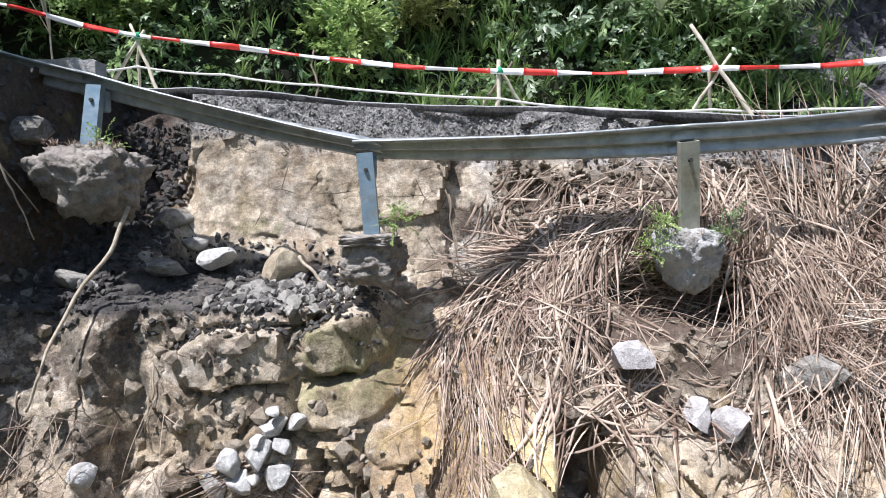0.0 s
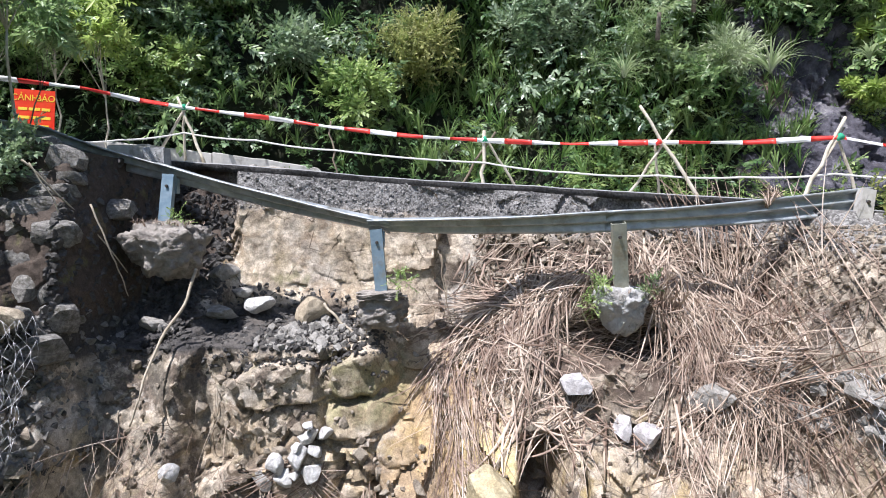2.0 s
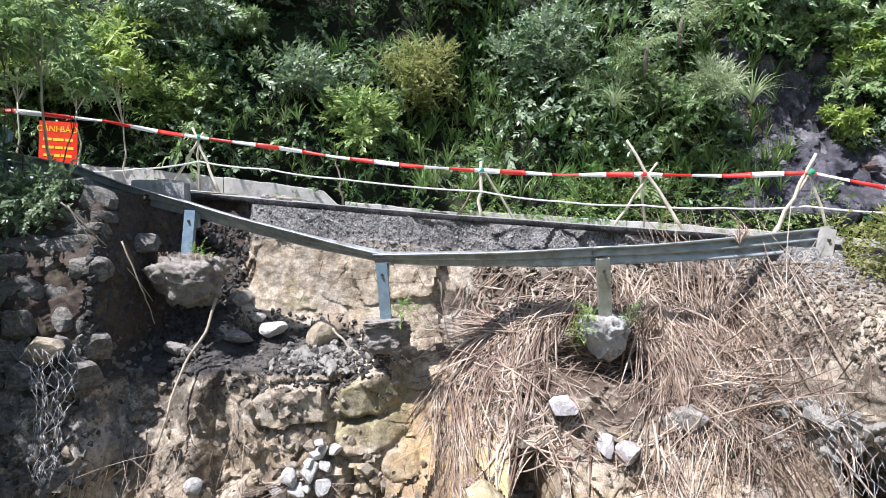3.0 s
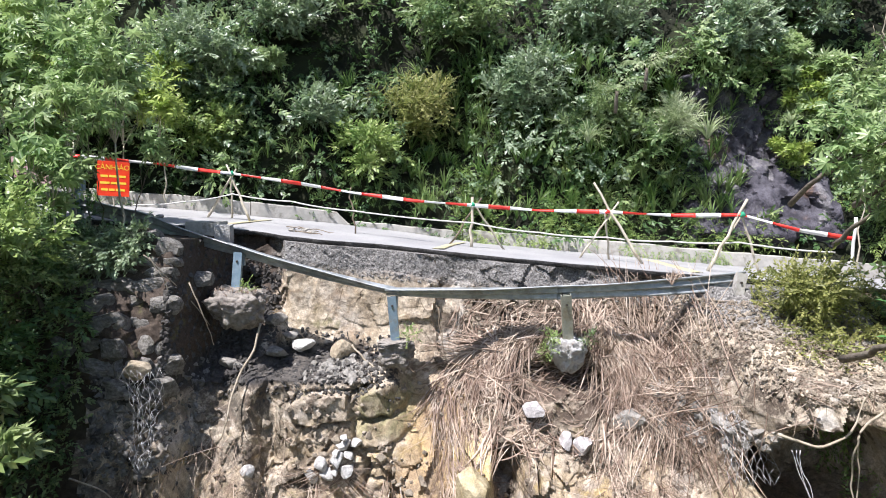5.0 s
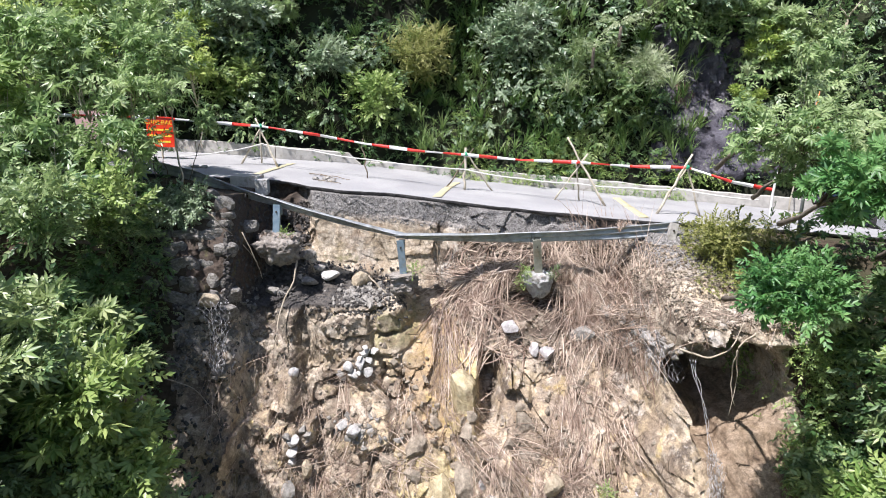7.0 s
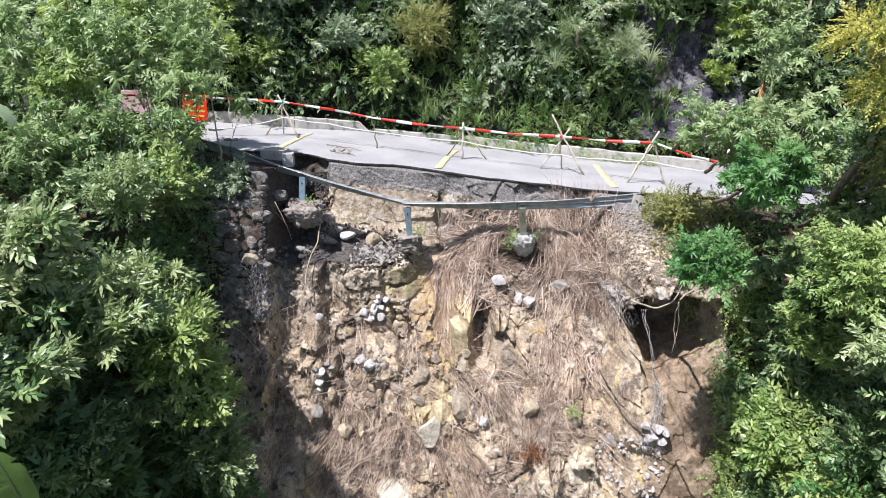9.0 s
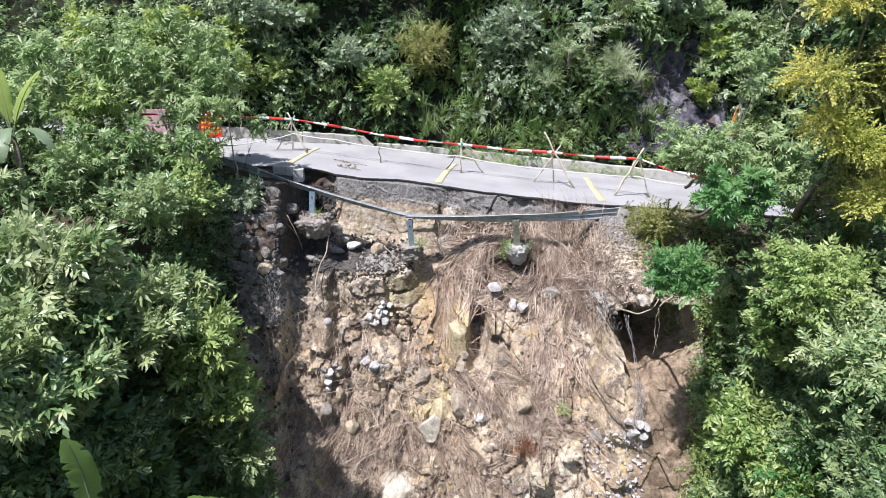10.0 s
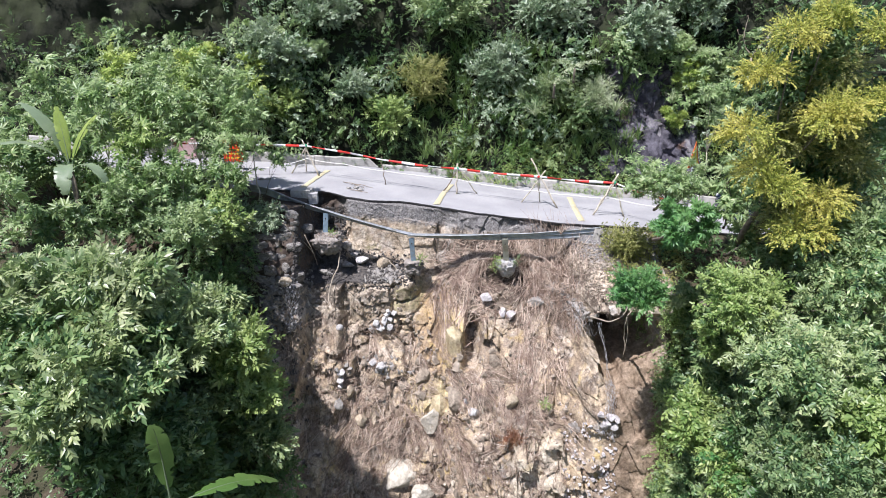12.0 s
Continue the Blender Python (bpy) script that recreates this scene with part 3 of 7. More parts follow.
def cliff():
    xs = np.concatenate([np.arange(-16, -5.2, 0.12), np.arange(-5.2, 7.4, 0.030), np.arange(7.4, 16.2, 0.12)])
    top = road_z(xs, near_edge(xs)) - 0.10
    s = np.linspace(0, 1, 360) ** 1.12
    X = np.repeat(xs[:, None], len(s), 1)
    Z = top[:, None] + (-10.5 - top[:, None]) * s[None]
    Y = face_y(X, Z)
    inner = step01(X, -5.6, -4.9) * (1 - step01(X, 6.8, 7.5))
    rough = 0.15 * fbm(X * 1.1, Z * 1.1, 5, 6, 0.5)
    low = 1 + 0.9 * (1 - step01(Z, -4.2, -3.0))
    blocks = 0.24 * low * facets(X * 1.15 + 0.2 * fbm(X, Z, 90, 3), Z * 1.0 + X * 0.15, 21, 0.5, 0.5) + 0.075 * low * facets(X * 2.9 + 0.25 * fbm(X * 2, Z * 2, 95, 3), Z * 2.3 + X * 0.6, 22, 0.7, 0.6) + 0.014 * facets(X * 8, Z * 7, 23, 0.8, 0.6)
    calm = 1 - 0.5 * step01(X, -3.0, -2.7) * (1 - step01(X, -0.4, 0.4)) * step01(Z, -2.3, -2.0)
    calm = calm * (1 - 0.6 * step01(X, 3.9, 4.4) * step01(Z, -1.9, -1.6))
    calm = calm * (1 - 0.6 * step01(X, 4.9, 5.3) * (1 - step01(Z, -3.9, -3.4)))
    ledge = 0.05 * facets(X * 7, Z * 16, 24, 0.5, 1.0) * np.exp(-((Z + 2.3) / 0.2) ** 2) * (1 - step01(X, -0.8, -0.3))
    out, on = bedded(X, Z)
    calm = calm * (1 - 0.6 * on)
    Y = Y + (rough + blocks * inner) * calm - out * inner + ledge + 0.05 * (1 - inner) * fbm(X * 2, Z * 2, 8, 4)
    dz = 0.05 * fbm(X * 4, Z * 4, 61, 4) * step01(s[None], 0.0, 0.05)
    base = len(s)
    V = np.stack([X, Y, Z + dz], -1)
    # the ground goes on back under the road
    back = np.stack([xs, np.maximum(near_edge(xs) + 0.8, V[:, 0, 1] + 0.5), top - 0.01], -1)[:, None]
    V = np.concatenate([back, V], 1)
    F = quads(len(xs), base + 1)[:, ::-1]
    mid = (V[:-1, :-1] + V[1:, 1:]) / 2
    wob = 0.5 * fbm(mid[..., 2] * 1.5, mid[..., 0], 66, 4)
    flank = (mid[..., 0] + wob < -5.3) | (mid[..., 0] + wob > 6.9)
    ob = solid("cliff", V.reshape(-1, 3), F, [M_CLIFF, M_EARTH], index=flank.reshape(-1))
    ob.data.set_sharp_from_angle(angle=radians(58))
    tagged(ob, "collapsed tan sandstone slope of broken rock and earth", "cliff", kind="structure")
    return xs, V[:, 1:]


CX, CV = cliff()


def on_face(x, z):
    """How far back the finished face stands."""
    x, z = np.asarray(x, float), np.asarray(z, float)
    i = np.clip(np.searchsorted(CX, x), 1, len(CX) - 1)
    t0 = CV[i, 0, 2]
    s = np.clip((z - t0) / (-10.5 - t0), 0, 1) ** (1 / 1.12) * (CV.shape[1] - 1)
    return CV[i, np.clip(np.round(s).astype(int), 0, CV.shape[1] - 1), 1]


def road():
    xs = np.arange(-16, 16.05, 0.05)
    t = np.linspace(0, 1, 46)
    crumble = 0.07 * fbm(xs * 2.2, xs * 0, 40, 5, 0.65) * step01(xs, -4.6, -4.2) * (1 - step01(xs, 5.0, 5.5))
    n = near_edge(xs) - 0.06 + crumble
    f = far_edge(xs)
    X = np.repeat(xs[:, None], len(t), 1)
    Y = n[:, None] + (f - n)[:, None] * t[None]
    Z = road_z(X, Y) + 0.012 * fbm(X * 0.9, Y * 0.9, 44, 4)
    top = np.stack([X, Y, Z], -1)
    lip = [top[:, :1] + np.array([0, dy, dz]) for dy, dz in ((0.035, -0.10), (0.012, -0.06), (-0.004, -0.012))]
    lip[0][:, 0, 1] += 0.04 * fbm(xs * 9, xs * 0 + 2, 47, 3)
    lip[0][:, 0, 2] += 0.05 * fbm(xs * 5, xs * 0 + 4, 48, 4)
    back = top[:, :1] + np.array([0, 0.6, -0.11])
    V = np.concatenate([back, *lip, top], 1)
    nv = V.shape[1]
    F = quads(len(xs), nv)
    strip = np.tile(np.arange(nv - 1) < 3, len(xs) - 1)
    ob = solid("road", V.reshape(-1, 3), F, [M_ROAD, M_ASPHALT_EDGE], index=strip)
    tagged(ob, "pale sunlit asphalt road with a broken-off edge", "road", kind="structure")


road()


def strip_on_road(name, pts, width, mat, label):
    p = np.asarray(pts, float)
    t = np.linspace(0, 1, 40)
    x, y = np.interp(t, np.linspace(0, 1, len(p)), p[:, 0]), np.interp(t, np.linspace(0, 1, len(p)), p[:, 1])
    w = width / 2 * (1 + 0.25 * fbm(t * 12, t * 0, 51, 3))
    cols = [np.stack([x + k * w, y, road_z(x, y) + 0.016 - 0.01 * (abs(k) == 1)], -1)[:, None] for k in (-1, -0.94, 0, 0.94, 1)]
    V = np.concatenate(cols, 1)
    ob = solid(name, V.reshape(-1, 3), quads(40, 5)[:, ::-1], mat)
    return tagged(ob, label, "road marking", kind="structure")


strip_on_road("road_line_1", [(-4.55, 7.75), (-4.36, 9.0), (-4.1, 10.4)], 0.2, M_YELLOW, "worn yellow rumble line painted across the road")
strip_on_road("road_line_2", [(0.04, 7.3), (0.28, 9.0), (0.55, 10.4)], 0.2, M_YELLOW, "worn yellow rumble line painted across the road")
strip_on_road("road_line_3", [(4.8, 6.75), (4.88, 8.6), (4.98, 10.0)], 0.2, M_YELLOW, "worn yellow rumble line painted across the road")


def ditch_wall(name, x0, x1, h0, h1, slant=0.0):
    xs = np.linspace(x0, x1, 60)
    y = far_edge(xs) + 0.02
    z0 = road_z(xs, y) - 0.15
    h = np.interp(xs, [x0, x1], [h0, h1]) + 0.03 * fbm(xs * 3, xs * 0, 33, 4)
    if slant:
        h = h * np.clip((x1 - xs) / slant, 0.12, 1)
    z1 = road_z(xs, y) + h
    cols = [np.stack([xs, y + dy, zz], -1)[:, None] for dy, zz in ((0, z0), (0.012, z1 - 0.015), (0.03, z1), (0.17, z1), (0.19, z1 - 0.015), (0.19, z0))]
    V = np.concatenate(cols, 1)
    f = quads(60, 6)
    ends = np.array([[0, 1, 4, 5], [1, 2, 3, 4], [354, 359, 358, 355], [355, 358, 357, 356]])
    ob = solid(name, V.reshape(-1, 3), np.concatenate([f, ends]), M_CONCRETE, smooth=False)
    tagged(ob, "low weathered concrete ditch wall beside the road", "wall", kind="structure")


ditch_wall("wall_ditch_1", -16, -4.72, 0.32, 0.34)
ditch_wall("wall_ditch_2", -4.70, -2.35, 0.36, 0.30, 0.35)
ditch_wall("wall_ditch_3", -2.2, 0.6, 0.12, 0.22)
ditch_wall("wall_ditch_4", 0.62, 4.0, 0.30, 0.34)
ditch_wall("wall_ditch_5", 4.02, 16, 0.34, 0.34)


def hill_y(x, z):
    b = far_edge(x) + 0.4
    zz = z - road_z(x, b)
    return b + np.interp(zz, [-0.5, 0, 1.2, 2.8, 4.5, 6.5, 10, 16], [0, 0.05, 0.7, 1.6, 2.1, 2.7, 4.2, 8]) + 0.9 * fbm(x * 0.45, z * 0.45, 12, 4)


def hillside():
    xs, zs = np.arange(-22, 22.1, 0.16), np.arange(-1.8, 15, 0.14)
    X, Z = np.meshgrid(xs, zs, indexing="ij")
    Y = hill_y(X, Z) + 0.25 * fbm(X * 1.6, Z * 1.6, 14, 4)
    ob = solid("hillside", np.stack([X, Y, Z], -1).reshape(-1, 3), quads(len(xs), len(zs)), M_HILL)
    tagged(ob, "steep earth hillside behind the road, shade in its dark colour", "hillside", kind="structure")
    # floor of the ditch between wall and hill
    X = np.arange(-16, 16.1, 0.5)
    v = np.stack([np.stack([X, far_edge(X) + dy, road_z(X, far_edge(X)) - dz], -1) for dy, dz in ((0.1, 0.1), (0.5, 0.16), (1.6, 0.02))], 1)
    ob = solid("ditch", v.reshape(-1, 3), quads(len(X), 3), M_EARTH)
    tagged(ob, "earth-filled roadside ditch", "ditch", kind="structure")


hillside()


def ground():
    xs = np.concatenate([-np.geomspace(1500, 17, 24), np.arange(-16, 16.1, 2), np.geomspace(17, 1500, 24)])
    ys = np.concatenate([-np.geomspace(1500, 41, 24), np.arange(-40, 10, 2), np.geomspace(11, 1500, 30)])
    X, Y = np.meshgrid(xs, ys, indexing="ij")
    Z = -10.55 + 0.25 * fbm(X * 0.2, Y * 0.2, 17, 3) - 0.1
    Z = np.minimum(Z, -10.5)
    ob = solid("ground", np.stack([X, Y, Z], -1).reshape(-1, 3), quads(len(xs), len(ys)), M_GROUND)
    tagged(ob, "overgrown valley floor far below the road", "ground", kind="structure")


ground()


# ---- guard rail ----
def guard_rail():
    rail = thing("guard_rail", "bent galvanised guard rail hanging free over the collapsed edge", "guard rail", at=(0, 6, -1))
    # stations: place of the beam's middle and its backward roll
    st = [((-7.6, 7.30, 0.72), -4), ((-5.35, 6.72, 0.25), -26), ((-3.50, 6.30, -0.275), -50), ((-0.70, 5.98, -0.955), -62), ((2.22, 5.76, -0.895), -34), ((5.02, 5.60, -0.655), -6)]
    prof = [(-0.155, 0.012), (-0.15, -0.006), (-0.118, 0.0), (-0.085, 0.078), (-0.045, 0.082), (-0.012, 0.006), (0.012, 0.006), (0.045, 0.082), (0.085, 0.078), (0.118, 0.0), (0.15, -0.006), (0.155, 0.012)]
    for (a, ra), (b, rb) in zip(st[:-1], st[1:]):
        a, b = np.array(a), np.array(b)
        n = 22
        d = (b - a) / np.linalg.norm(b - a)
        ov = 0.14
        rows = []
        for t in np.linspace(-ov / 3, 1 + ov / 3, n):
            tt = np.clip(t, 0, 1)
            sag = 0.05 * 4 * tt * (1 - tt)
            c = a + (b - a) * t + np.array([0, 0.02, 0]) * (t > 0.97) - np.array([0, 0, sag * 0.6])
            roll = radians(ra + (rb - ra) * step01(tt, 0, 1)) + 0.05 * math.sin(9 * tt + a[0])
            out = np.array([0, math.cos(roll), -math.sin(roll)])
            up = np.array([0, math.sin(roll), math.cos(roll)])
            k = 1 + 0.12 * math.sin(5 * tt + a[0])
            rows.append([c + up * u * (0.97) + out * w * k for u, w in prof])
        o = np.array(rows)
        inner = o.copy()
        inner[:, :, 1] += 0.006
        inner[:, :, 2] -= 0.002
        m = len(prof)
        vo, vi = o.reshape(-1, 3), inner.reshape(-1, 3)
        f = quads(n, m)
        g = quads(n, m)[:, ::-1] + n * m
        i = np.arange(n - 1)
        e1 = np.stack([i * m, i * m + n * m, (i + 1) * m + n * m, (i + 1) * m], -1)
        e2 = e1[:, ::-1] + m - 1
        j = np.arange(m - 1)
        e3 = np.stack([j, j + 1, j + 1 + n * m, j + n * m], -1)
        e4 = e3[:, ::-1] + (n - 1) * m
        solid("beam", np.concatenate([vo, vi]) - np.array(rail.location), np.concatenate([f, g, e1, e2, e3, e4]), M_RAIL, rail, "dented galvanised W-shaped beam")

    def post(top, foot, mat, label, w=0.15, dep=0.09):
        top, foot = Vector(top), Vector(foot)
        z = (top - foot).normalized()
        y = (Vector((0, 1, 0)) - z * z.y).normalized()
        x = y.cross(z)
        sec = [(-w / 2, dep), (-w / 2, 0), (w / 2, 0), (w / 2, dep), (w / 2 - 0.012, dep), (w / 2 - 0.012, 0.012), (-w / 2 + 0.012, 0.012), (-w / 2 + 0.012, dep)]
        bm = bmesh.new()
        rings = [[bm.verts.new(local(rail, p + x * u + y * v)) for u, v in sec] for p in (foot, foot.lerp(top, 0.5), top)]
        for r0, r1 in zip(rings, rings[1:]):
            for k in range(8):
                bm.faces.new((r0[k], r0[(k + 1) % 8], r1[(k + 1) % 8], r1[k]))
        for r in (rings[0], rings[-1]):
            for k in ((0, 1, 6, 7), (1, 2, 5, 6), (2, 3, 4, 5)):
                bm.faces.new([r[i] for i in k])
        bmesh.ops.recalc_face_normals(bm, faces=bm.faces)
        ob = part("post", bm, mat, rail, label)
        bm = bmesh.new()
        bmesh.ops.create_cone(bm, cap_ends=True, segments=8, radius1=0.022, radius2=0.018, depth=0.03, matrix=Matrix.Translation(local(rail, top - z * 0.16 - y * 0.012)) @ Matrix.Rotation(radians(90), 4, "X"))
        part("bolt", bm, M_BOLT, ob, "dark bolt head")
        bm = bmesh.new()
        bmesh.ops.create_cube(bm, size=1, matrix=Matrix.Translation(local(rail, top - z * 0.13 + y * (dep + 0.05) + x * 0.02)) @ Matrix.Diagonal((0.13, 0.1, 0.2, 1)))
        bmesh.ops.bevel(bm, geom=bm.edges[:], offset=0.012, segments=1)
        part("spacer", bm, mat, rail)

    post((-3.44, 6.18, -0.29), (-3.48, 6.08, -1.05), M_POST_BLUE, "blue-grey steel post")
    post((-0.72, 5.83, -1.0), (-0.65, 5.87, -1.90), M_POST_BLUE, "blue-grey steel post")
    post((2.21, 5.62, -0.93), (2.31, 5.83, -1.80), M_POST_PALE, "yellowish stained steel post", 0.17)
    post((-6.75, 7.05, 1.0), (-6.75, 7.05, 0.05), M_POST_BLUE, "grey steel post")
    post((5.06, 5.50, -0.52), (4.92, 5.40, -1.15), M_CONCRETE, "pale leaning end post", 0.16, 0.12)

    def footing(c, size, seed, mat, label, taper=0.0, power=2.6):
        bm = bmesh.new()
        bmesh.ops.create_icosphere(bm, subdivisions=5, radius=1)
        r = np.array([v.co[:] for v in bm.verts])
        n = np.abs(r) ** power
        r = r / (n.sum(1) ** (1 / power))[:, None]
        a, b = r[:, 0] + r[:, 1] * 0.7, r[:, 2] + r[:, 1] * 0.5
        bumps = 1 + 0.30 * fbm(a * 1.5 + seed, b * 1.5, seed, 6, 0.7) + 0.08 * facets(a * 3.1 + 8, b * 3.1 + 8, seed, 0.9, 0.7) + 0.018 * facets(a * 8 + 8, b * 8 + 8, seed + 3, 0.9, 0.8)
        r = r * bumps[:, None]
        r[:, :2] *= (1 + taper * r[:, 2:3])
        r = r * np.array(size) / 2 + np.array(c) - np.array(rail.location)
        for v, p in zip(bm.verts, r):
            v.co = p
        part("footing", bm, mat, rail, label, True)

    footing((-3.42, 6.14, -1.27), (0.92, 0.80, 0.68), 3, M_FOOTING, "lump of concrete and earth round the post foot", 0.24, 3.2)
    footing((-0.67, 5.98, -2.03), (0.56, 0.5, 0.42), 5, M_FOOTING, "grey concrete block round the post foot", 0.1, 4)
    footing((-0.68, 5.9, -1.82), (0.5, 0.42, 0.12), 6, M_FOOTING, "flat concrete cap round the post foot", 0.0, 4)
    footing((2.31, 5.9, -2.0), (0.54, 0.48, 0.58), 8, M_FOOTING_WHITE, "pale tapering concrete lump round the post foot", 0.34, 3)


guard_rail()


# ---- loose rocks ----
def boulder(name, label, c, size, seed, mat, turn=0.0, flat=0.85, group=""):
    """An angular broken stone, cut from a ball by random planes."""
    r = np.random.default_rng(seed)
    bm = bmesh.new()
    bmesh.ops.create_icosphere(bm, subdivisions=4 if max(size) > 0.5 else 3, radius=1)
    p = np.array([v.co[:] for v in bm.verts])
    large = max(size) > 0.5
    for _ in range(22 if large else 13):
        n = r.normal(0, 1, 3)
        n /= np.linalg.norm(n)
        d = r.uniform(0.46, 0.85 if large else 0.75)
        over = np.maximum(p @ n - d, 0)
        p = p - over[:, None] * n * 0.96
    p *= (1 + (0.16 if large else 0.06) * fbm(p[:, 0] * 2.4 + seed, p[:, 2] * 2.4 + p[:, 1], seed % 50, 5, 0.62))[:, None]
    p = p * np.array(size) / 2 * 1.2
    rot = np.array(Matrix.Rotation(turn, 3, "Y") @ Matrix.Rotation(r.uniform(0, 6), 3, "Z"))
    p = p @ rot.T if size[0] == size[1] else p @ np.array(Matrix.Rotation(turn, 3, "Y")).T
    for v, q in zip(bm.verts, p):
        v.co = q
    ob = part(name, bm, mat, None, "", True)
    ob.data.set_sharp_from_angle(angle=radians(24))
    ob.location = c
    return tagged(ob, label, "rock", group)


def sit(x, z, depth):
    return (x, float(on_face(x, z)) - depth, z)


PALE = "pale freshly broken stones"
for k, (x, z, w, h, turn) in enumerate([(-2.05, -3.98, 0.37, 0.28, 0.2), (-1.85, -3.74, 0.22, 0.27, -0.4), (-1.76, -3.93, 0.26, 0.20, 0.1), (-1.60, -3.69, 0.29, 0.24, -0.75), (-1.50, -3.47, 0.34, 0.16, -0.4),
                                        (-1.31, -3.46, 0.24, 0.17, -0.35), (-1.40, -3.63, 0.22, 0.20, 0.2), (-1.42, -3.86, 0.22, 0.26, 0.5), (-1.62, -3.89, 0.14, 0.12, 0), (-1.48, -3.33, 0.14, 0.11, 0.3), (-1.25, -3.38, 0.15, 0.12, 0), (-1.60, -3.56, 0.16, 0.12, 0.3)]):
    boulder("rock", "pale angular stone lying on the slope", sit(x, z, 0.10), (w, 0.22, h), 100 + k, M_WHITE_ROCK, turn, group=PALE)
boulder("rock", "single pale stone stuck in the dark slope", sit(-3.0, -3.80, 0.09), (0.24, 0.2, 0.24), 130, M_WHITE_ROCK)
LEDGE = "stones on the ledge"
for k, (x, y, z, w, d, h, mat) in enumerate([(-2.42, 6.62, -2.02, 0.46, 0.4, 0.27, M_WHITE_ROCK), (-2.88, 6.42, -2.14, 0.56, 0.35, 0.22, M_GREY_ROCK), (-3.62, 6.0, -2.20, 0.36, 0.3, 0.26, M_GREY_ROCK), (-3.40, 5.95, -2.28, 0.24, 0.24, 0.22, M_GREY_ROCK),
                                              (-3.02, 6.9, -1.65, 0.55, 0.45, 0.26, M_GREY_ROCK), (-1.72, 6.6, -2.15, 0.5, 0.4, 0.42, M_TAN_ROCK), (-2.68, 6.75, -1.9, 0.3, 0.3, 0.22, M_GREY_ROCK), (-4.5, 4.55, -1.95, 0.42, 0.35, 0.3, M_TAN_ROCK)]):
    boulder("rock", "broken stone resting on the shaded ledge", (x, y, z), (w, d, h), 150 + k, mat, 0.1 * (k % 3 - 1), group=LEDGE)
for k, (x, z, w, h) in enumerate([(1.64, -2.80, 0.40, 0.36), (2.47, -3.32, 0.36, 0.34), (2.2, -3.30, 0.25, 0.28), (3.28, -2.97, 0.62, 0.40), (-2.93, -4.99, 0.24, 0.2), (-2.93, -5.22, 0.25, 0.2), (-2.97, -5.41, 0.23, 0.2), (-1.92, -4.88, 0.3, 0.24), (-1.68, -4.89, 0.3, 0.24), (-2.19, -4.94, 0.26, 0.2), (-2.66, -5.62, 0.27, 0.55), (-2.96, -5.91, 0.33, 0.4), (-2.27, -6.47, 0.36, 0.45), (1.01, -5.61, 0.26, 0.26), (1.27, -5.74, 0.31, 0.26), (4.29, -5.96, 0.45, 0.38), (2.36, -5.29, 0.45, 0.5)]):
    boulder("rock", "grey broken stone lying in the rubble of the slope", sit(x, z, 0.10), (w, 0.36, h), 170 + k, M_LILAC_STONE if k in (0, 1, 2) else M_WHITE_ROCK if 3 < k < 10 or k in (13, 14) else M_GREY_ROCK if k % 2 else M_TAN_ROCK)


def rubble(name, label, n, region, size, mat, seed, lift=0.02):
    """Many small angular stones lying on the slope."""
    r = np.random.default_rng(seed)
    kinds = []
    for _ in range(6):
        bm = bmesh.new()
        q = r.normal(0, 1, (13, 3))
        q /= np.linalg.norm(q, axis=1)[:, None]
        got = bmesh.ops.convex_hull(bm, input=[bm.verts.new(p) for p in q * r.uniform(0.8, 1.1, (13, 1))])
        bmesh.ops.triangulate(bm, faces=bm.faces[:])
        bm.verts.index_update()
        kinds.append((np.array([v.co[:] for v in bm.verts]), np.array([[v.index for v in f.verts] for f in bm.faces])))
        bm.free()
    x, z = region(r, n)
    y = on_face(x, z)
    s = size * np.exp(np.clip(r.normal(0, 0.5, n), -1.2, 0.85))
    sc = s[:, None] * r.uniform(0.5, 1.2, (n, 3))
    pick = r.integers(0, 6, n)
    a = r.uniform(0, 6.28, n)
    done = []
    for k, (v0, f0) in enumerate(kinds):
        g = pick == k
        m = int(g.sum())
        W = v0[None] * sc[g][:, None]
        ca, sa = np.cos(a[g])[:, None], np.sin(a[g])[:, None]
        W = np.stack([W[..., 0] * ca - W[..., 2] * sa, W[..., 1], W[..., 0] * sa + W[..., 2] * ca], -1) + np.stack([x, y - lift, z], -1)[g][:, None]
        done.append((W.reshape(-1, 3), (f0[None] + (np.arange(m) * len(v0))[:, None, None]).reshape(-1, 3)))
    V, F = join(*done)
    ob = solid(name, V.reshape(-1, 3), F.reshape(-1, 3), mat, smooth=False)
    return tagged(ob, label, "rubble", kind="stuff")


def band(x0, x1, z0, z1):
    return lambda r, n: (r.uniform(x0, x1, n), r.uniform(z0, z1, n))


def heap(cx, cz, sx, sz):
    return lambda r, n: (r.normal(cx, sx, n), r.normal(cz, sz, n))


def on_ledge(r, n):
    x, y = r.uniform(-4.0, -0.6, n), r.uniform(5.6, 6.9, n)
    zs = np.linspace(-1.5, -2.8, 60)
    Y = on_face(np.repeat(x[:, None], 60, 1), np.repeat(zs[None], n, 0))
    return x, zs[np.abs(Y - y[:, None]).argmin(1)]


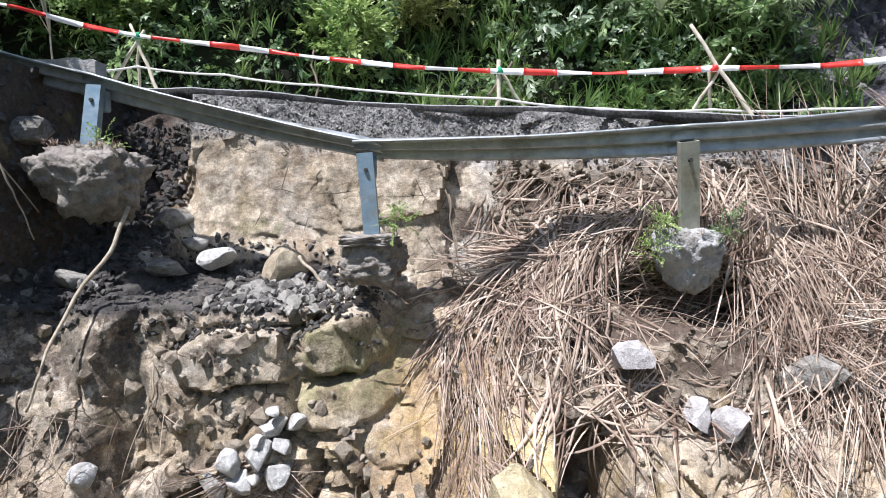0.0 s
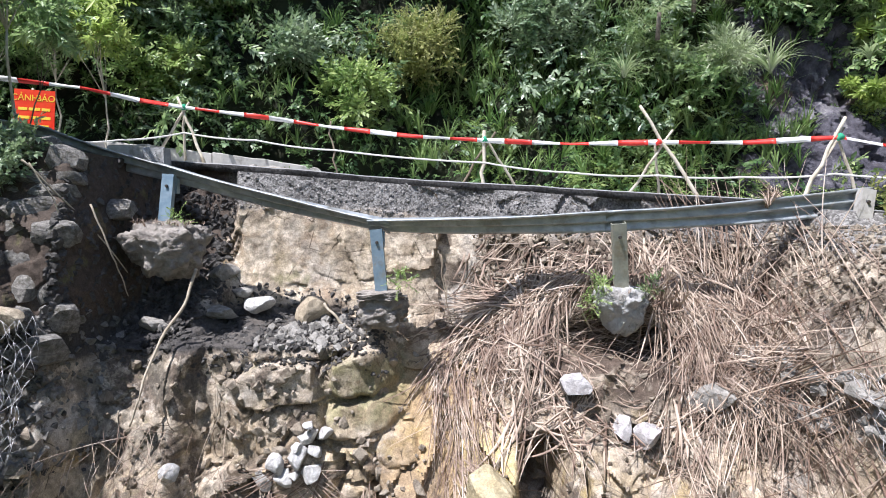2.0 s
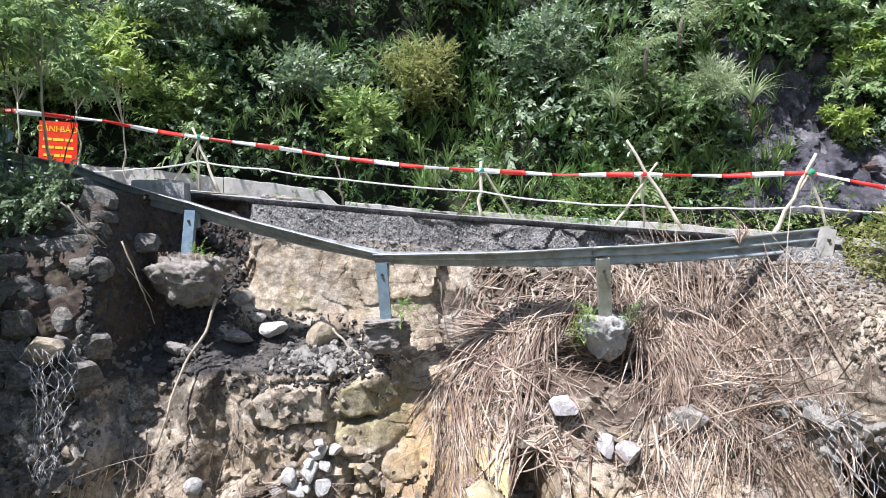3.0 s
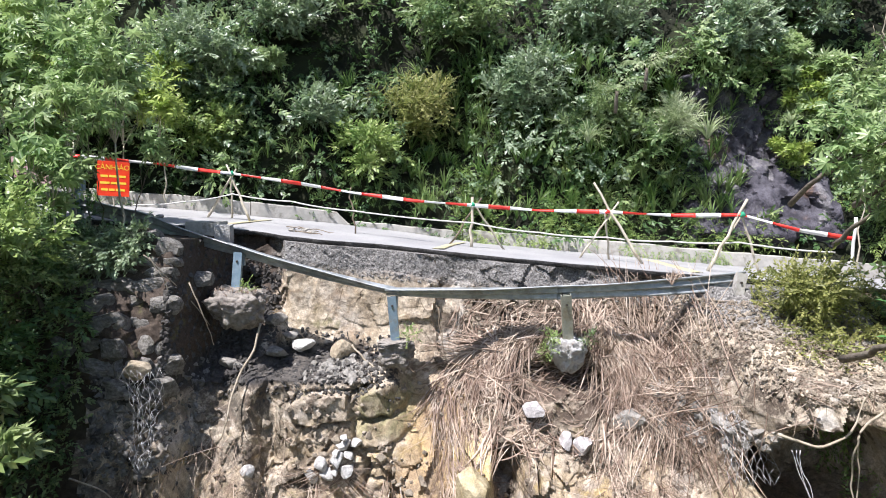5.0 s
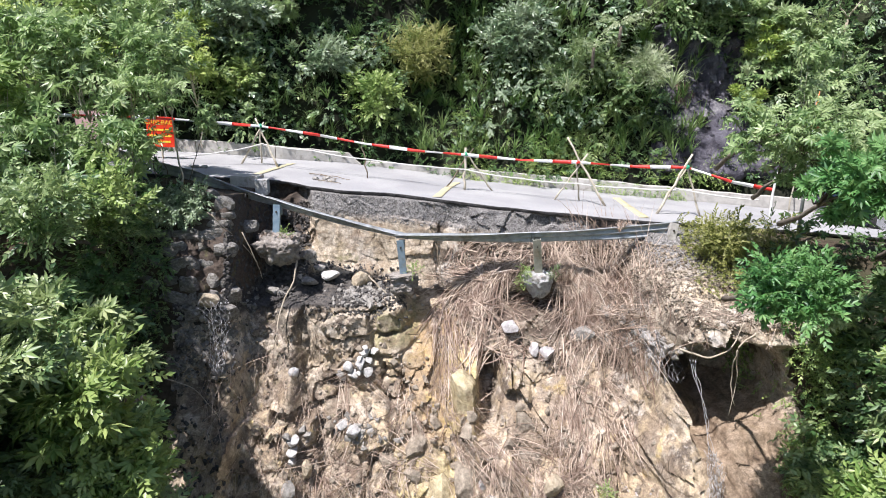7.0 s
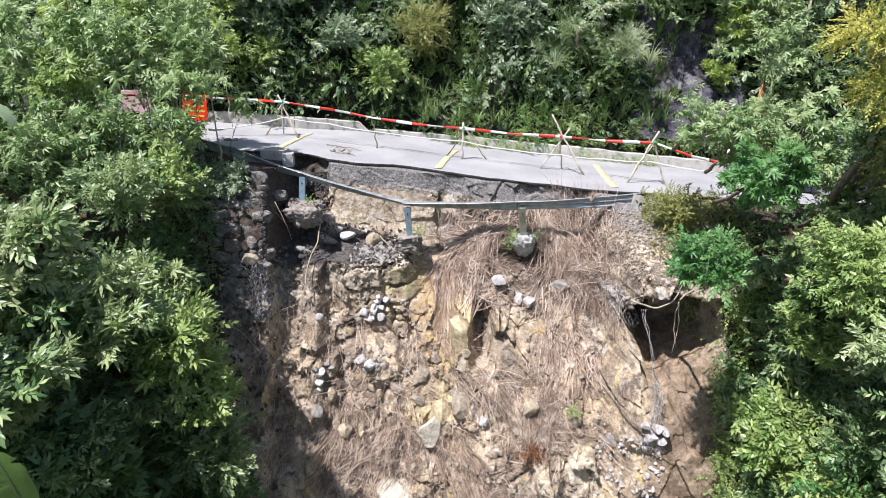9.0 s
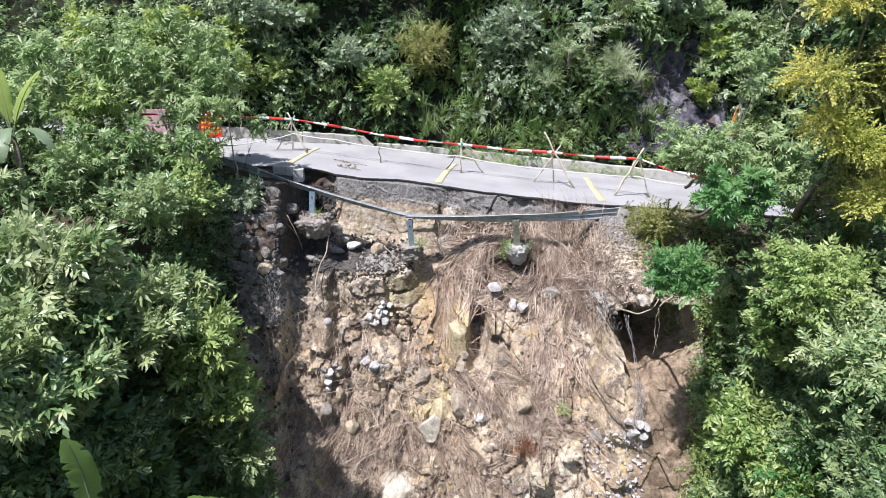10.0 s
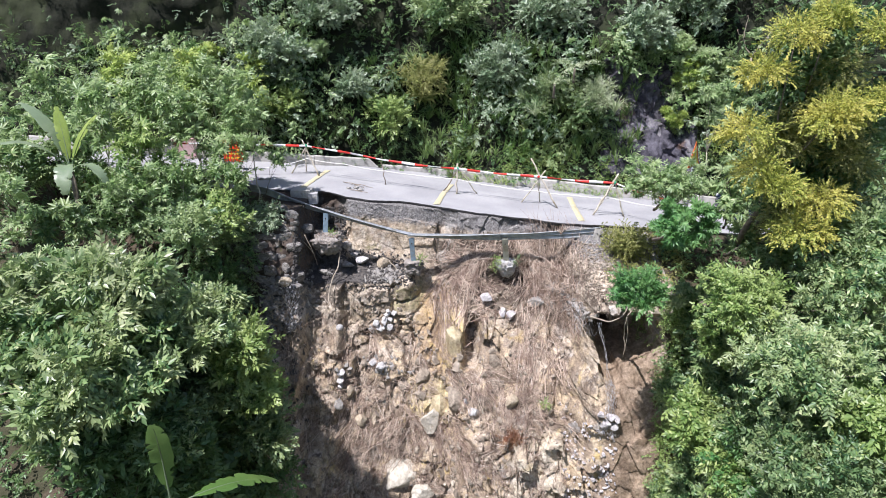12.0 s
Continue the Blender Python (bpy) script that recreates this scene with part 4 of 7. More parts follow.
rubble("ledge_rubble", "grey gravel and rubble on the shaded ledge", 3000, on_ledge, 0.026, M_SHADE_STONE, 1, 0.0)
rubble("ledge_stones", "heap of grey stones at the ledge's edge", 190, heap(-1.55, -2.35, 0.36, 0.06), 0.05, M_GREY_ROCK, 2)
rubble("slope_rubble", "tan rock fragments scattered over the slope", 2000, band(-4.8, 4.4, -9.5, -2.6), 0.045, M_SLOPE_ROCK, 3)
rubble("stone_bands", "pale broken stones in a band across the slope", 80, heap(-1.9, -4.95, 0.5, 0.12), 0.07, M_GREY_ROCK, 4)
rubble("broken_blocks", "angular sandstone blocks strewn over the lower slope", 150, band(-3.2, 4.4, -9.4, -4.2), 0.10, M_SLOPE_ROCK, 14, 0.0)
rubble("lower_stones", "pale stones on the lower slope", 35, band(-3.0, 4.0, -9.0, -5.0), 0.075, M_PALE_BLOCK, 5)
rubble("lip_rubble", "brown rubble heaped on the overhanging lip", 2400, band(4.2, 6.5, -1.9, -0.95), 0.022, M_SLOPE_ROCK, 6)
rubble("reed_stones", "grey stones caught below the reeds", 260, band(3.6, 4.7, -3.2, -2.4), 0.075, M_GREY_ROCK, 7)
rubble("road_base_gravel", "grey gravel of the road base in the broken edge", 3400, lambda r, n: (lambda x: (x, road_z(x, 7) - r.uniform(0.1, 0.62, n)))(r.uniform(-2.9, 4.6, n)), 0.013, M_BASE_GRAVEL, 8, 0.0)
rubble("gully_stones", "stones of the washed-out strip below the hollow", 300, band(3.9, 5.4, -8.8, -5.4), 0.045, M_LILAC_STONE, 9)
rubble("bank_rubble", "dark stones and clods on the shaded bank", 350, band(-5.3, -3.9, -7.5, -1.9), 0.05, M_SHADE_STONE, 13)
rubble("bank_stones", "grey stones tumbled from the masonry below the bank", 700, band(-5.3, -3.9, -3.6, -1.95), 0.045, M_WALL_STONE, 16, 0.0)
rubble("alcove_side_stones", "dark stones stuck in the side of the alcove", 1500, band(-4.26, -3.88, -2.2, -0.1), 0.034, M_SHADE_STONE, 15)
rubble("alcove_rubble", "dark rubble and clods in the shaded alcove", 900, band(-4.0, -3.0, -2.2, -0.5), 0.034, M_SHADE_STONE, 12)
rubble("upper_earth", "crumbling earth and stones under the road edge", 900, band(0.5, 4.8, -2.0, -1.0), 0.028, M_SLOPE_ROCK, 10)


# ---- foliage ----
def leaf_shape(length, width, droop=0.12, fold=0.12, base=0.0):
    L, w = length, width / 2
    v = np.array([(base, 0, 0), (base + 0.42 * L, w, fold * w - droop * L * 0.25), (base + 0.45 * L, 0, -droop * L * 0.3 - fold * w), (base + 0.42 * L, -w, fold * w - droop * L * 0.25), (base + L, 0, -droop * L)])
    return v, np.array([(0, 2, 1), (0, 3, 2), (1, 2, 4), (2, 3, 4)])


def small_leaf(length, width, droop=0.12):
    L, w = length, width / 2
    v = np.array([(0, 0, 0), (0.45 * L, w, 0.25 * w - droop * L * 0.3), (0.45 * L, -w, 0.25 * w - droop * L * 0.3), (L, 0, -droop * L)])
    return v, np.array([(0, 3, 1), (0, 2, 3)])


def turned(vf, m):
    v, f = vf
    return v @ np.array(m.to_3x3()).T + np.array(m.translation), f


def palmate(n=7, length=0.15, width=0.045, droop=0.35):
    return join(*[turned(small_leaf(length * (1 - 0.25 * abs(a) / 2.4), width, droop), pose(0, 0, 0, 0, 0, math.degrees(a))) for a in np.linspace(-2.4, 2.4, n)])


def pinnate(pairs=7, length=0.42, leaflet=0.11, width=0.04, arch=0.28):
    r = np.random.default_rng(pairs * 10 + int(length * 100))
    out = []
    for k in range(pairs):
        t = 0.18 + 0.78 * k / (pairs - 1)
        x, z = length * t, arch * length * (t - 1.6 * t * t)
        s = leaflet * (1.0 - 0.35 * abs(t - 0.5))
        for side in (1, -1):
            if r.random() < 0.88:
                out.append(turned(small_leaf(s * r.uniform(0.75, 1.2), width * r.uniform(0.85, 1.15), 0.35), pose(x + r.uniform(-0.02, 0.02) * length, 0, z, 12 * side + r.normal(0, 22), 14 + r.normal(0, 18), side * 56 + r.normal(0, 13))))
    out.append(turned(small_leaf(leaflet, width, 0.3), pose(length, 0, arch * length * -0.6, 0, 20, 0)))
    return join(*out)


def twig(n=8, length=0.34, leaf=0.12, width=0.055, seed=0):
    r = np.random.default_rng(seed)
    out = []
    for k in range(n):
        t = 0.15 + 0.85 * k / (n - 1)
        out.append(turned((leaf_shape if leaf > 0.16 else small_leaf)(leaf * r.uniform(0.7, 1.2), width * r.uniform(0.8, 1.15), r.uniform(0.1, 0.4)),
                          pose(length * t, 0, -0.25 * length * t * t, r.uniform(-35, 35), r.uniform(-25, 30), (55 - 35 * t) * (1 if k % 2 else -1) + r.uniform(-20, 20))))
    return join(*out)


def blades(n=14, length=0.6, width=0.02, seed=0, upright=0.9, arch=0.8):
    """A tuft of arching blades."""
    r = np.random.default_rng(seed)
    vs, fs, c = [], [], 0
    for _ in range(n):
        a, L, lean = r.uniform(0, 6.28), length * r.uniform(0.6, 1.15), r.uniform(0.1, 1.0) / upright
        t = np.linspace(0, 1, 6)
        out = L * (lean * 0.5 * t + arch * lean * 0.4 * t ** 2.2)
        z = L * (t * 0.95 - arch * 0.55 * lean * t ** 2.6)
        w = width * (1 - t ** 2) * 0.5 + 0.001
        d, s = np.array([math.cos(a), math.sin(a)]), np.array([-math.sin(a), math.cos(a)])
        left = np.stack([d[0] * out + s[0] * w, d[1] * out + s[1] * w, z], -1)
        right = np.stack([d[0] * out - s[0] * w, d[1] * out - s[1] * w, z], -1)
        vs.append(np.stack([left, right], 1).reshape(-1, 3))
        i = np.arange(5) * 2
        fs.append(np.concatenate([np.stack([i, i + 1, i + 3], -1), np.stack([i, i + 3, i + 2], -1)]) + c)
        c += 12
    return np.concatenate(vs), np.concatenate(fs)


def scatter(template, pos, ahead, up, scale, r):
    """Copies a template to places, its x axis ahead and its z axis near up; returns v, f."""
    v0, f0 = template
    pos = np.asarray(pos, float)
    n = len(pos)
    x = ahead / (np.linalg.norm(ahead, axis=1)[:, None] + 1e-9)
    z = up - (up * x).sum(1)[:, None] * x
    z /= np.linalg.norm(z, axis=1)[:, None] + 1e-9
    y = np.cross(z, x)
    R = np.stack([x, y, z], -1)
    V = np.einsum("nij,kj->nki", R, v0) * np.asarray(scale).reshape(-1, 1, 1) + pos[:, None]
    F = f0[None] + (np.arange(n) * len(v0))[:, None, None]
    return V.reshape(-1, 3), F.reshape(-1, 3)


def mixed(templates, pos, ahead, up, scale, r):
    pick = r.integers(0, len(templates), len(pos))
    return join(*[scatter(t, pos[pick == k], ahead[pick == k], up[pick == k], scale[pick == k], r) for k, t in enumerate(templates) if (pick == k).any()])


T_TWIG = [twig(9, 0.34, 0.12, 0.055, s) for s in range(3)]
T_SMALL = [twig(11, 0.30, 0.07, 0.034, 10 + s) for s in range(3)]
T_BIG = [twig(8, 0.40, 0.20, 0.098, 20 + s) for s in range(3)]
T_PALM = [palmate(7, 0.17, 0.052, 0.22), palmate(8, 0.15, 0.046, 0.3), palmate(6, 0.18, 0.055, 0.15)]
T_PINN = [pinnate(5, 0.38, 0.17, 0.068, 0.5), pinnate(6, 0.44, 0.17, 0.064, 0.6), pinnate(4, 0.32, 0.19, 0.076, 0.4)]
T_ROSETTE = [palmate(8, 0.20, 0.062, 0.42), palmate(7, 0.22, 0.066, 0.55), palmate(8, 0.18, 0.058, 0.35)]
T_WHORL = [palmate(7, 0.26, 0.085, 0.45), palmate(6, 0.28, 0.09, 0.6), palmate(8, 0.24, 0.08, 0.35)]
T_FINE = [palmate(8, 0.15, 0.042, 0.5), palmate(7, 0.16, 0.046, 0.65), palmate(8, 0.135, 0.04, 0.4), pinnate(6, 0.26, 0.085, 0.034)]
T_FERN = [pinnate(13, 0.6, 0.10, 0.022, 0.4), pinnate(11, 0.5, 0.09, 0.022, 0.5)]
T_TUFT = [blades(16, 0.6, 0.022, s) for s in range(3)]
T_NARROW = [twig(12, 0.34, 0.13, 0.02, 30 + s) for s in range(3)]


def plant(name, label, category, base, centre, radii, clumps, per, templates, leaf_mat, seed, size=1.0, rc=0.42, group="", bark=M_BARK, trunk=0.045, droop=0.0, lobe=None, spots=None):
    """A shrub or tree: a tapered trunk with limbs and a crown of leafy clumps."""
    r = np.random.default_rng(seed)
    base, centre, radii = np.array(base, float), np.array(centre, float), np.array(radii, float)
    limbs = clumps if lobe is None else clumps // 2
    if lobe is None:
        clumps, per, rc = int(clumps * 2.1), max(int(per * 0.36), 3), rc * 0.62
    else:
        per = int(per * 0.75)
    size = size * 1.1
    root = thing(name, label, category, group, tuple(base))
    u = r.normal(0, 1, (clumps, 3))
    u /= np.linalg.norm(u, axis=1)[:, None]
    cen = centre + u * radii * r.uniform(0.2, 1.0, (clumps, 1)) ** 0.6 * (1 - rc * 0.6)
    if spots:
        cen = np.array(spots, float)
    fork = base + (centre - base) * 0.55
    p = np.stack([base + (fork - base) * t for t in np.linspace(0, 1, 6)])
    p[1:-1] += r.normal(0, 0.05, (4, 3)) * np.linalg.norm(fork - base) * 0.4
    v, f = tube(p, np.linspace(trunk, trunk * 0.6, 6), 7)
    solid("trunk", v - base, f, bark, root)
    for c in cen[:limbs]:
        mid = fork + (c - fork) * 0.5 + r.normal(0, 0.08, 3)
        v, f = tube(np.stack([fork, fork * 0.4 + mid * 0.6 + [0, 0, 0.03], mid, c]), [trunk * 0.5, trunk * 0.35, trunk * 0.25, trunk * 0.1], 5)
        solid("branch", v - base, f, bark, root)
    n = clumps * per
    w = r.normal(0, 1, (n, 3))
    w /= np.linalg.norm(w, axis=1)[:, None]
    w[:, 2] = np.where(w[:, 2] < -0.45, -w[:, 2], w[:, 2])
    size_c = np.repeat(r.uniform(0.7, 1.25, clumps), per)[:, None]
    pos = np.repeat(cen, per, 0) + w * (np.array(lobe) if lobe else radii * rc) * size_c * (r.random((n, 1)) ** 0.45)
    ahead = w + r.normal(0, 0.55, (n, 3)) + np.array([0, 0, 0.12 - droop])
    up = np.array([-0.25, -0.36, 1.0]) + r.normal(0, 0.55, (n, 3))
    v, f = mixed(templates, pos, ahead, up, size * r.uniform(0.7, 1.25, n), r)
    solid("crown", v - base, f, leaf_mat, root, smooth=True)
    return root


def slope_z(x, y):
    """Height of the ground at x under the side thickets."""
    zs = np.linspace(0.6, -10.4, 200)
    ys = face_y(np.full(200, float(x)), zs)
    return float(np.interp(-y, -ys, zs))


def hill_cover(name, label, n, xr, zr, templates, mat, seed, size=1.0, lump=0.5, clump=None, gap=0.0):
    r = np.random.default_rng(seed)
    x, z = r.uniform(*xr, n * 2), r.uniform(*zr, n * 2)
    if clump:
        keep = fbm(x * clump, z * clump, seed + 50, 3) > gap
        x, z = x[keep][:n], z[keep][:n]
    bare = (np.abs(x - 8.45 + 0.25 * z) < 1.45 + 0.25 * np.sin(z * 3) - 0.2 * z) & (z > -0.05 + 0.3 * np.sin(x * 4)) & (z < 3.6)
    bare |= (x < -7.4 - 0.3 * np.sin(z * 4)) & (z > 4.8 + 0.3 * np.sin(x * 3)) & (r.random(len(x)) < 0.9)
    x, z = x[~bare], z[~bare]
    n = len(x)
    y = hill_y(x, z) - 0.05 - lump * np.clip(0.4 + 1.3 * fbm(x * 0.9, z * 0.9, 77, 4), 0, 1.3) * r.random(n) ** 0.5
    pos = np.stack([x, y, z], -1)
    ahead = np.array([0, -0.9, 0.1]) + r.normal(0, 0.6, (n, 3))
    up = np.array([-0.2, -0.45, 1.0]) + r.normal(0, 0.55, (n, 3))
    v, f = mixed(templates, pos, ahead, up, size * r.uniform(0.65, 1.3, n), r)
    ob = solid(name, v, f, mat)
    return tagged(ob, label, "undergrowth", kind="stuff")


# dark leaves stand in for shade in the gaps of the hill scrub
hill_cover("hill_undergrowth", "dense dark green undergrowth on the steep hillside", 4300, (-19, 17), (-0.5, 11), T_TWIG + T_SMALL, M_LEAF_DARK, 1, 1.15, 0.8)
hill_cover("hill_shrubs", "grey-green leafy scrub on the steep hillside", 3000, (-18, 16), (0.6, 10), T_TWIG, M_LEAF_GREY, 2, 1.2, 1.5, 0.55, 0.08)
hill_cover("hill_bright_scrub", "bright green scrub on the steep hillside", 3000, (-18, 16), (0.0, 10), T_TWIG + T_PALM, M_LEAF, 3, 1.2, 1.5, 0.6, 0.12)
hill_cover("hill_creepers", "bright creepers and grass at the foot of the hillside", 1500, (0.5, 12), (-0.6, 1.6), T_SMALL + T_NARROW, M_LEAF_BRIGHT, 4, 1.1, 0.5, 1.0, -0.05)

hill_cover("hill_pale_scrub", "pale sunlit palmate scrub on the hillside beside the rock face", 900, (4.5, 12.5), (1.0, 5.0), T_PALM + T_TWIG, M_LEAF_PALM, 9, 1.25, 1.9, 0.7, -0.05)
hill_cover("hill_pale_scrub_left", "pale sunlit palmate scrub on the hillside behind the sign", 1000, (-13.5, -5.2), (1.0, 5.4), T_PALM + T_TWIG, M_LEAF_PALM, 10, 1.25, 1.9, 0.7, -0.05)


def tuft_cover(name, label, pts, mat, seed, size):
    r = np.random.default_rng(seed)
    pos = np.asarray(pts, float)
    n = len(pos)
    ang = r.uniform(0, 6.28, n)
    ahead = np.stack([np.cos(ang), np.sin(ang), np.zeros(n)], -1)
    up = np.array([0, -0.35, 1.0]) + r.normal(0, 0.18, (n, 3))
    v, f = mixed(T_TUFT, pos, ahead, up, size * r.uniform(0.6, 1.3, n), r)
    return tagged(solid(name, v, f, mat), label, "grass", kind="stuff")


def hill_points(n, xr, zr, seed):
    r = np.random.default_rng(seed)
    x, z = r.uniform(*xr, n), r.uniform(*zr, n)
    return np.stack([x, hill_y(x, z) - 0.15 - 0.35 * r.random(n), z], -1)


tuft_cover("hill_grass", "long hanging grass on the steep hillside", hill_points(420, (-1, 8), (0.0, 4.5), 5), M_GRASS, 6, 1.2)
tuft_cover("hill_grass_left", "thin grass on the shaded hillside", hill_points(260, (-14, 0), (0, 4), 7), M_GRASS, 8, 0.9)


def wall_points(n, seed):
    r = np.random.default_rng(seed)
    x = r.uniform(0.4, 7.0, n)
    x = x[fbm(x * 1.2, x * 0, 29, 3) > -0.12]
    y = far_edge(x) - 0.04
    return np.stack([x, y, road_z(x, y) + r.uniform(0.02, 0.36, len(x))], -1)


def wall_creepers():
    r = np.random.default_rng(62)
    pos = wall_points(260, 61)
    n = len(pos)
    v, f = mixed(T_SMALL + T_NARROW, pos, np.array([0, -0.6, -0.5]) + r.normal(0, 0.5, (n, 3)), np.array([-0.2, -0.6, 1.0]) + r.normal(0, 0.3, (n, 3)), 0.8 * r.uniform(0.6, 1.2, n), r)
    tagged(solid("wall_creepers", v, f, M_LEAF_BRIGHT), "bright creepers hanging over the low ditch wall", "undergrowth", kind="stuff")


wall_creepers()
r_clump = np.random.default_rng(63)
tuft_cover("rail_straw", "clump of dead grass caught on the rail", np.array([3.95, 5.62, -0.72]) + r_clump.normal(0, 0.05, (9, 3)), M_STRAW, 64, 0.35)


tuft_cover("footing_straw", "dry grass roots on top of the hanging footing", np.array([-3.35, 5.95, -0.96]) + r_clump.normal(0, 1, (26, 3)) * np.array([0.22, 0.14, 0.015]), M_STRAW, 65, 0.17)
tuft_cover("pale_footing_straw", "dry grass on top of the pale footing", np.array([2.3, 5.8, -1.76]) + r_clump.normal(0, 1, (10, 3)) * np.array([0.14, 0.08, 0.01]), M_STRAW, 66, 0.12)


# ---- shrubs on the hillside ----
HILL = "shrubs on the hillside"
for k, (x, z, rx, rz, n, tm, mat, what) in enumerate([
        (-0.7, 3.1, 1.15, 0.9, 15, T_SMALL, M_LEAF_OLIVE, "round olive shrub with fine leaves on the hillside"),
        (2.3, 3.6, 1.3, 1.1, 10, T_TWIG, M_LEAF_GREY, "grey-green leafy shrub on the hillside"),
        (-3.4, 3.0, 0.6, 0.5, 5, T_TWIG, M_LEAF_GREY, "small grey-leaved shrub on the hillside"),
        (-6.3, 4.2, 1.5, 1.3, 12, T_TWIG, M_LEAF_GREY, "tall grey-green shrub on the hillside"),
        (-9.6, 3.6, 1.6, 1.4, 12, T_PALM, M_LEAF_PALM, "leafy green shrub on the hillside"),
        (-1.9, 1.7, 0.9, 0.8, 7, T_TWIG, M_LEAF_BRIGHT, "bright green shrub hanging over the ditch"),
        (4.0, 2.6, 1.1, 0.9, 8, T_NARROW, M_LEAF, "narrow-leaved green shrub on the hillside"),
        (-4.6, 5.8, 1.5, 1.1, 10, T_TWIG, M_LEAF_GREY, "grey-green leafy shrub on the hillside"),
        (0.4, 5.9, 1.5, 1.0, 10, T_TWIG, M_LEAF, "green leafy shrub on the hillside"),
        (4.3, 5.6, 1.4, 1.1, 10, T_TWIG, M_LEAF_GREY, "grey-green leafy shrub on the hillside"),
        (10.2, 3.3, 1.1, 1.1, 12, T_ROSETTE, M_LEAF_PALM, "shrub of pale palmate leaves on the hillside"),
        (7.8, 5.1, 1.0, 0.8, 10, T_TWIG, M_LEAF_GREY, "pale grey-green leafy shrub on the hillside"),
        (8.9, 4.4, 1.0, 0.8, 10, T_PALM, M_LEAF_PALM, "shrub of pale palmate leaves on the hillside"),
        (6.2, 2.6, 0.5, 0.5, 6, T_NARROW, M_PALE_BLADE, "pale narrow-leaved shrub beside the rock face"),
        (9.9, 3.5, 0.8, 0.7, 8, T_PALM, M_LEAF_LIME, "shrub of lime-green leaves beside the rock face"),
        (9.2, 1.9, 0.45, 0.4, 5, T_PALM, M_LEAF_LIME, "small shrub of lime-green leaves beside the rock face"),
        (-9.0, 4.1, 0.9, 0.6, 8, T_PALM, M_LEAF_LIME, "shrub of lime-green leaves behind the sign"),
        (-7.0, 3.9, 0.8, 0.4, 7, T_PALM, M_LEAF_LIME, "shrub of lime-green leaves behind the sign"),
        (-5.0, 4.3, 1.0, 0.5, 8, T_PALM, M_LEAF_PALM, "shrub of pale palmate leaves on the hillside"),
        (-8.2, 2.9, 1.0, 0.9, 9, T_PALM, M_LEAF_PALM, "shrub of pale palmate leaves on the hillside"),
        (-6.0, 2.3, 0.8, 0.7, 8, T_TWIG, M_LEAF_BRIGHT, "bright green shrub on the hillside"),
        (11.2, 3.0, 1.4, 1.5, 10, T_TWIG, M_LEAF, "green leafy shrub on the hillside"),
        (10.0, 6.0, 1.6, 1.3, 10, T_TWIG, M_LEAF_GREY, "grey-green leafy shrub on the hillside")]):
    y = float(hill_y(np.array(x), np.array(z)))
    plant("shrub", what, "shrub", (x, y + 0.2, z - rz * 0.8), (x, y - 0.95, z), (rx, 0.85, rz), n, 80, tm, mat, 300 + k, 1.0, 0.40, HILL)


def fern(name, label, at, length, n, mat, seed, templates, up=0.5):
    r = np.random.default_rng(seed)
    root = thing(name, label, "fern", at=at)
    a = np.linspace(0, 2 * np.pi, n, endpoint=False) + r.normal(0, 0.2, n)
    ahead = np.stack([np.cos(a), np.sin(a) * 0.9, np.full(n, up) + r.normal(0, 0.2, n)], -1)
    v, f = mixed(templates, np.zeros((n, 3)), ahead, np.tile([0, 0, 1.0], (n, 1)), length * r.uniform(0.8, 1.15, n), r)
    solid("fronds", v, f, mat, root)
    v, f = tube([(0, 0.1, -0.5), (0, 0.05, -0.2), (0, 0, 0.02)], [0.05, 0.045, 0.04], 7)
    solid("stem", v, f, M_BARK, root)


fern("fern", "pale green tree fern with spreading fronds", (5.0, 10.9, 3.75), 1.7, 15, M_PALE_BLADE, 1, T_FERN)
fern("fern", "pale green tree fern with spreading fronds", (4.3, 10.9, 3.2), 1.2, 11, M_PALE_BLADE, 2, T_FERN)


def big_tuft(name, label, at, size, mat, seed, n=34):
    v, f = blades(n, size, 0.04, seed, 0.75, 1.1)
    ob = solid(name, v, f, mat)
    ob.location = at
    tagged(ob, label, "grass")


big_tuft("grass_tuft", "pale arching tuft of long grass beside the dark rock", (6.7, 11.3, 2.1), 1.0, M_PALE_BLADE, 4, 60)
big_tuft("grass_tuft", "pale arching tuft of long grass on the hillside", (3.7, 11.2, 2.0), 0.75, M_PALE_BLADE, 5)
big_tuft("grass_tuft", "pale arching tuft of long grass beside the dark rock", (9.0, 11.8, 2.5), 0.6, M_PALE_BLADE, 6)


def outcrop():
    xs, zs = np.arange(6.2, 10.7, 0.05), np.arange(-0.6, 4.3, 0.05)
    X, Z = np.meshgrid(xs, zs, indexing="ij")
    rim = np.maximum(np.abs(X - 8.45) / 2.1, np.abs(Z - 1.7) / 2.5)
    Y = hill_y(X, Z) - 0.35 + 0.7 * step01(rim, 0.75, 1.0) + 0.3 * facets(X * 1.1, Z * 0.8, 81, 0.8, 0.5) + 0.13 * facets(X * 3.6, Z * 2.6, 82, 0.7, 0.5) + 0.2 * fbm(X * 2, Z * 2, 83, 5)
    ob = solid("rock_outcrop", np.stack([X, Y, Z], -1).reshape(-1, 3), quads(len(xs), len(zs)), M_DARK_ROCK)
    ob.data.set_sharp_from_angle(angle=radians(45))
    tagged(ob, "dark purple-grey rock face with white stains in the hillside", "rock face", kind="structure")


outcrop()

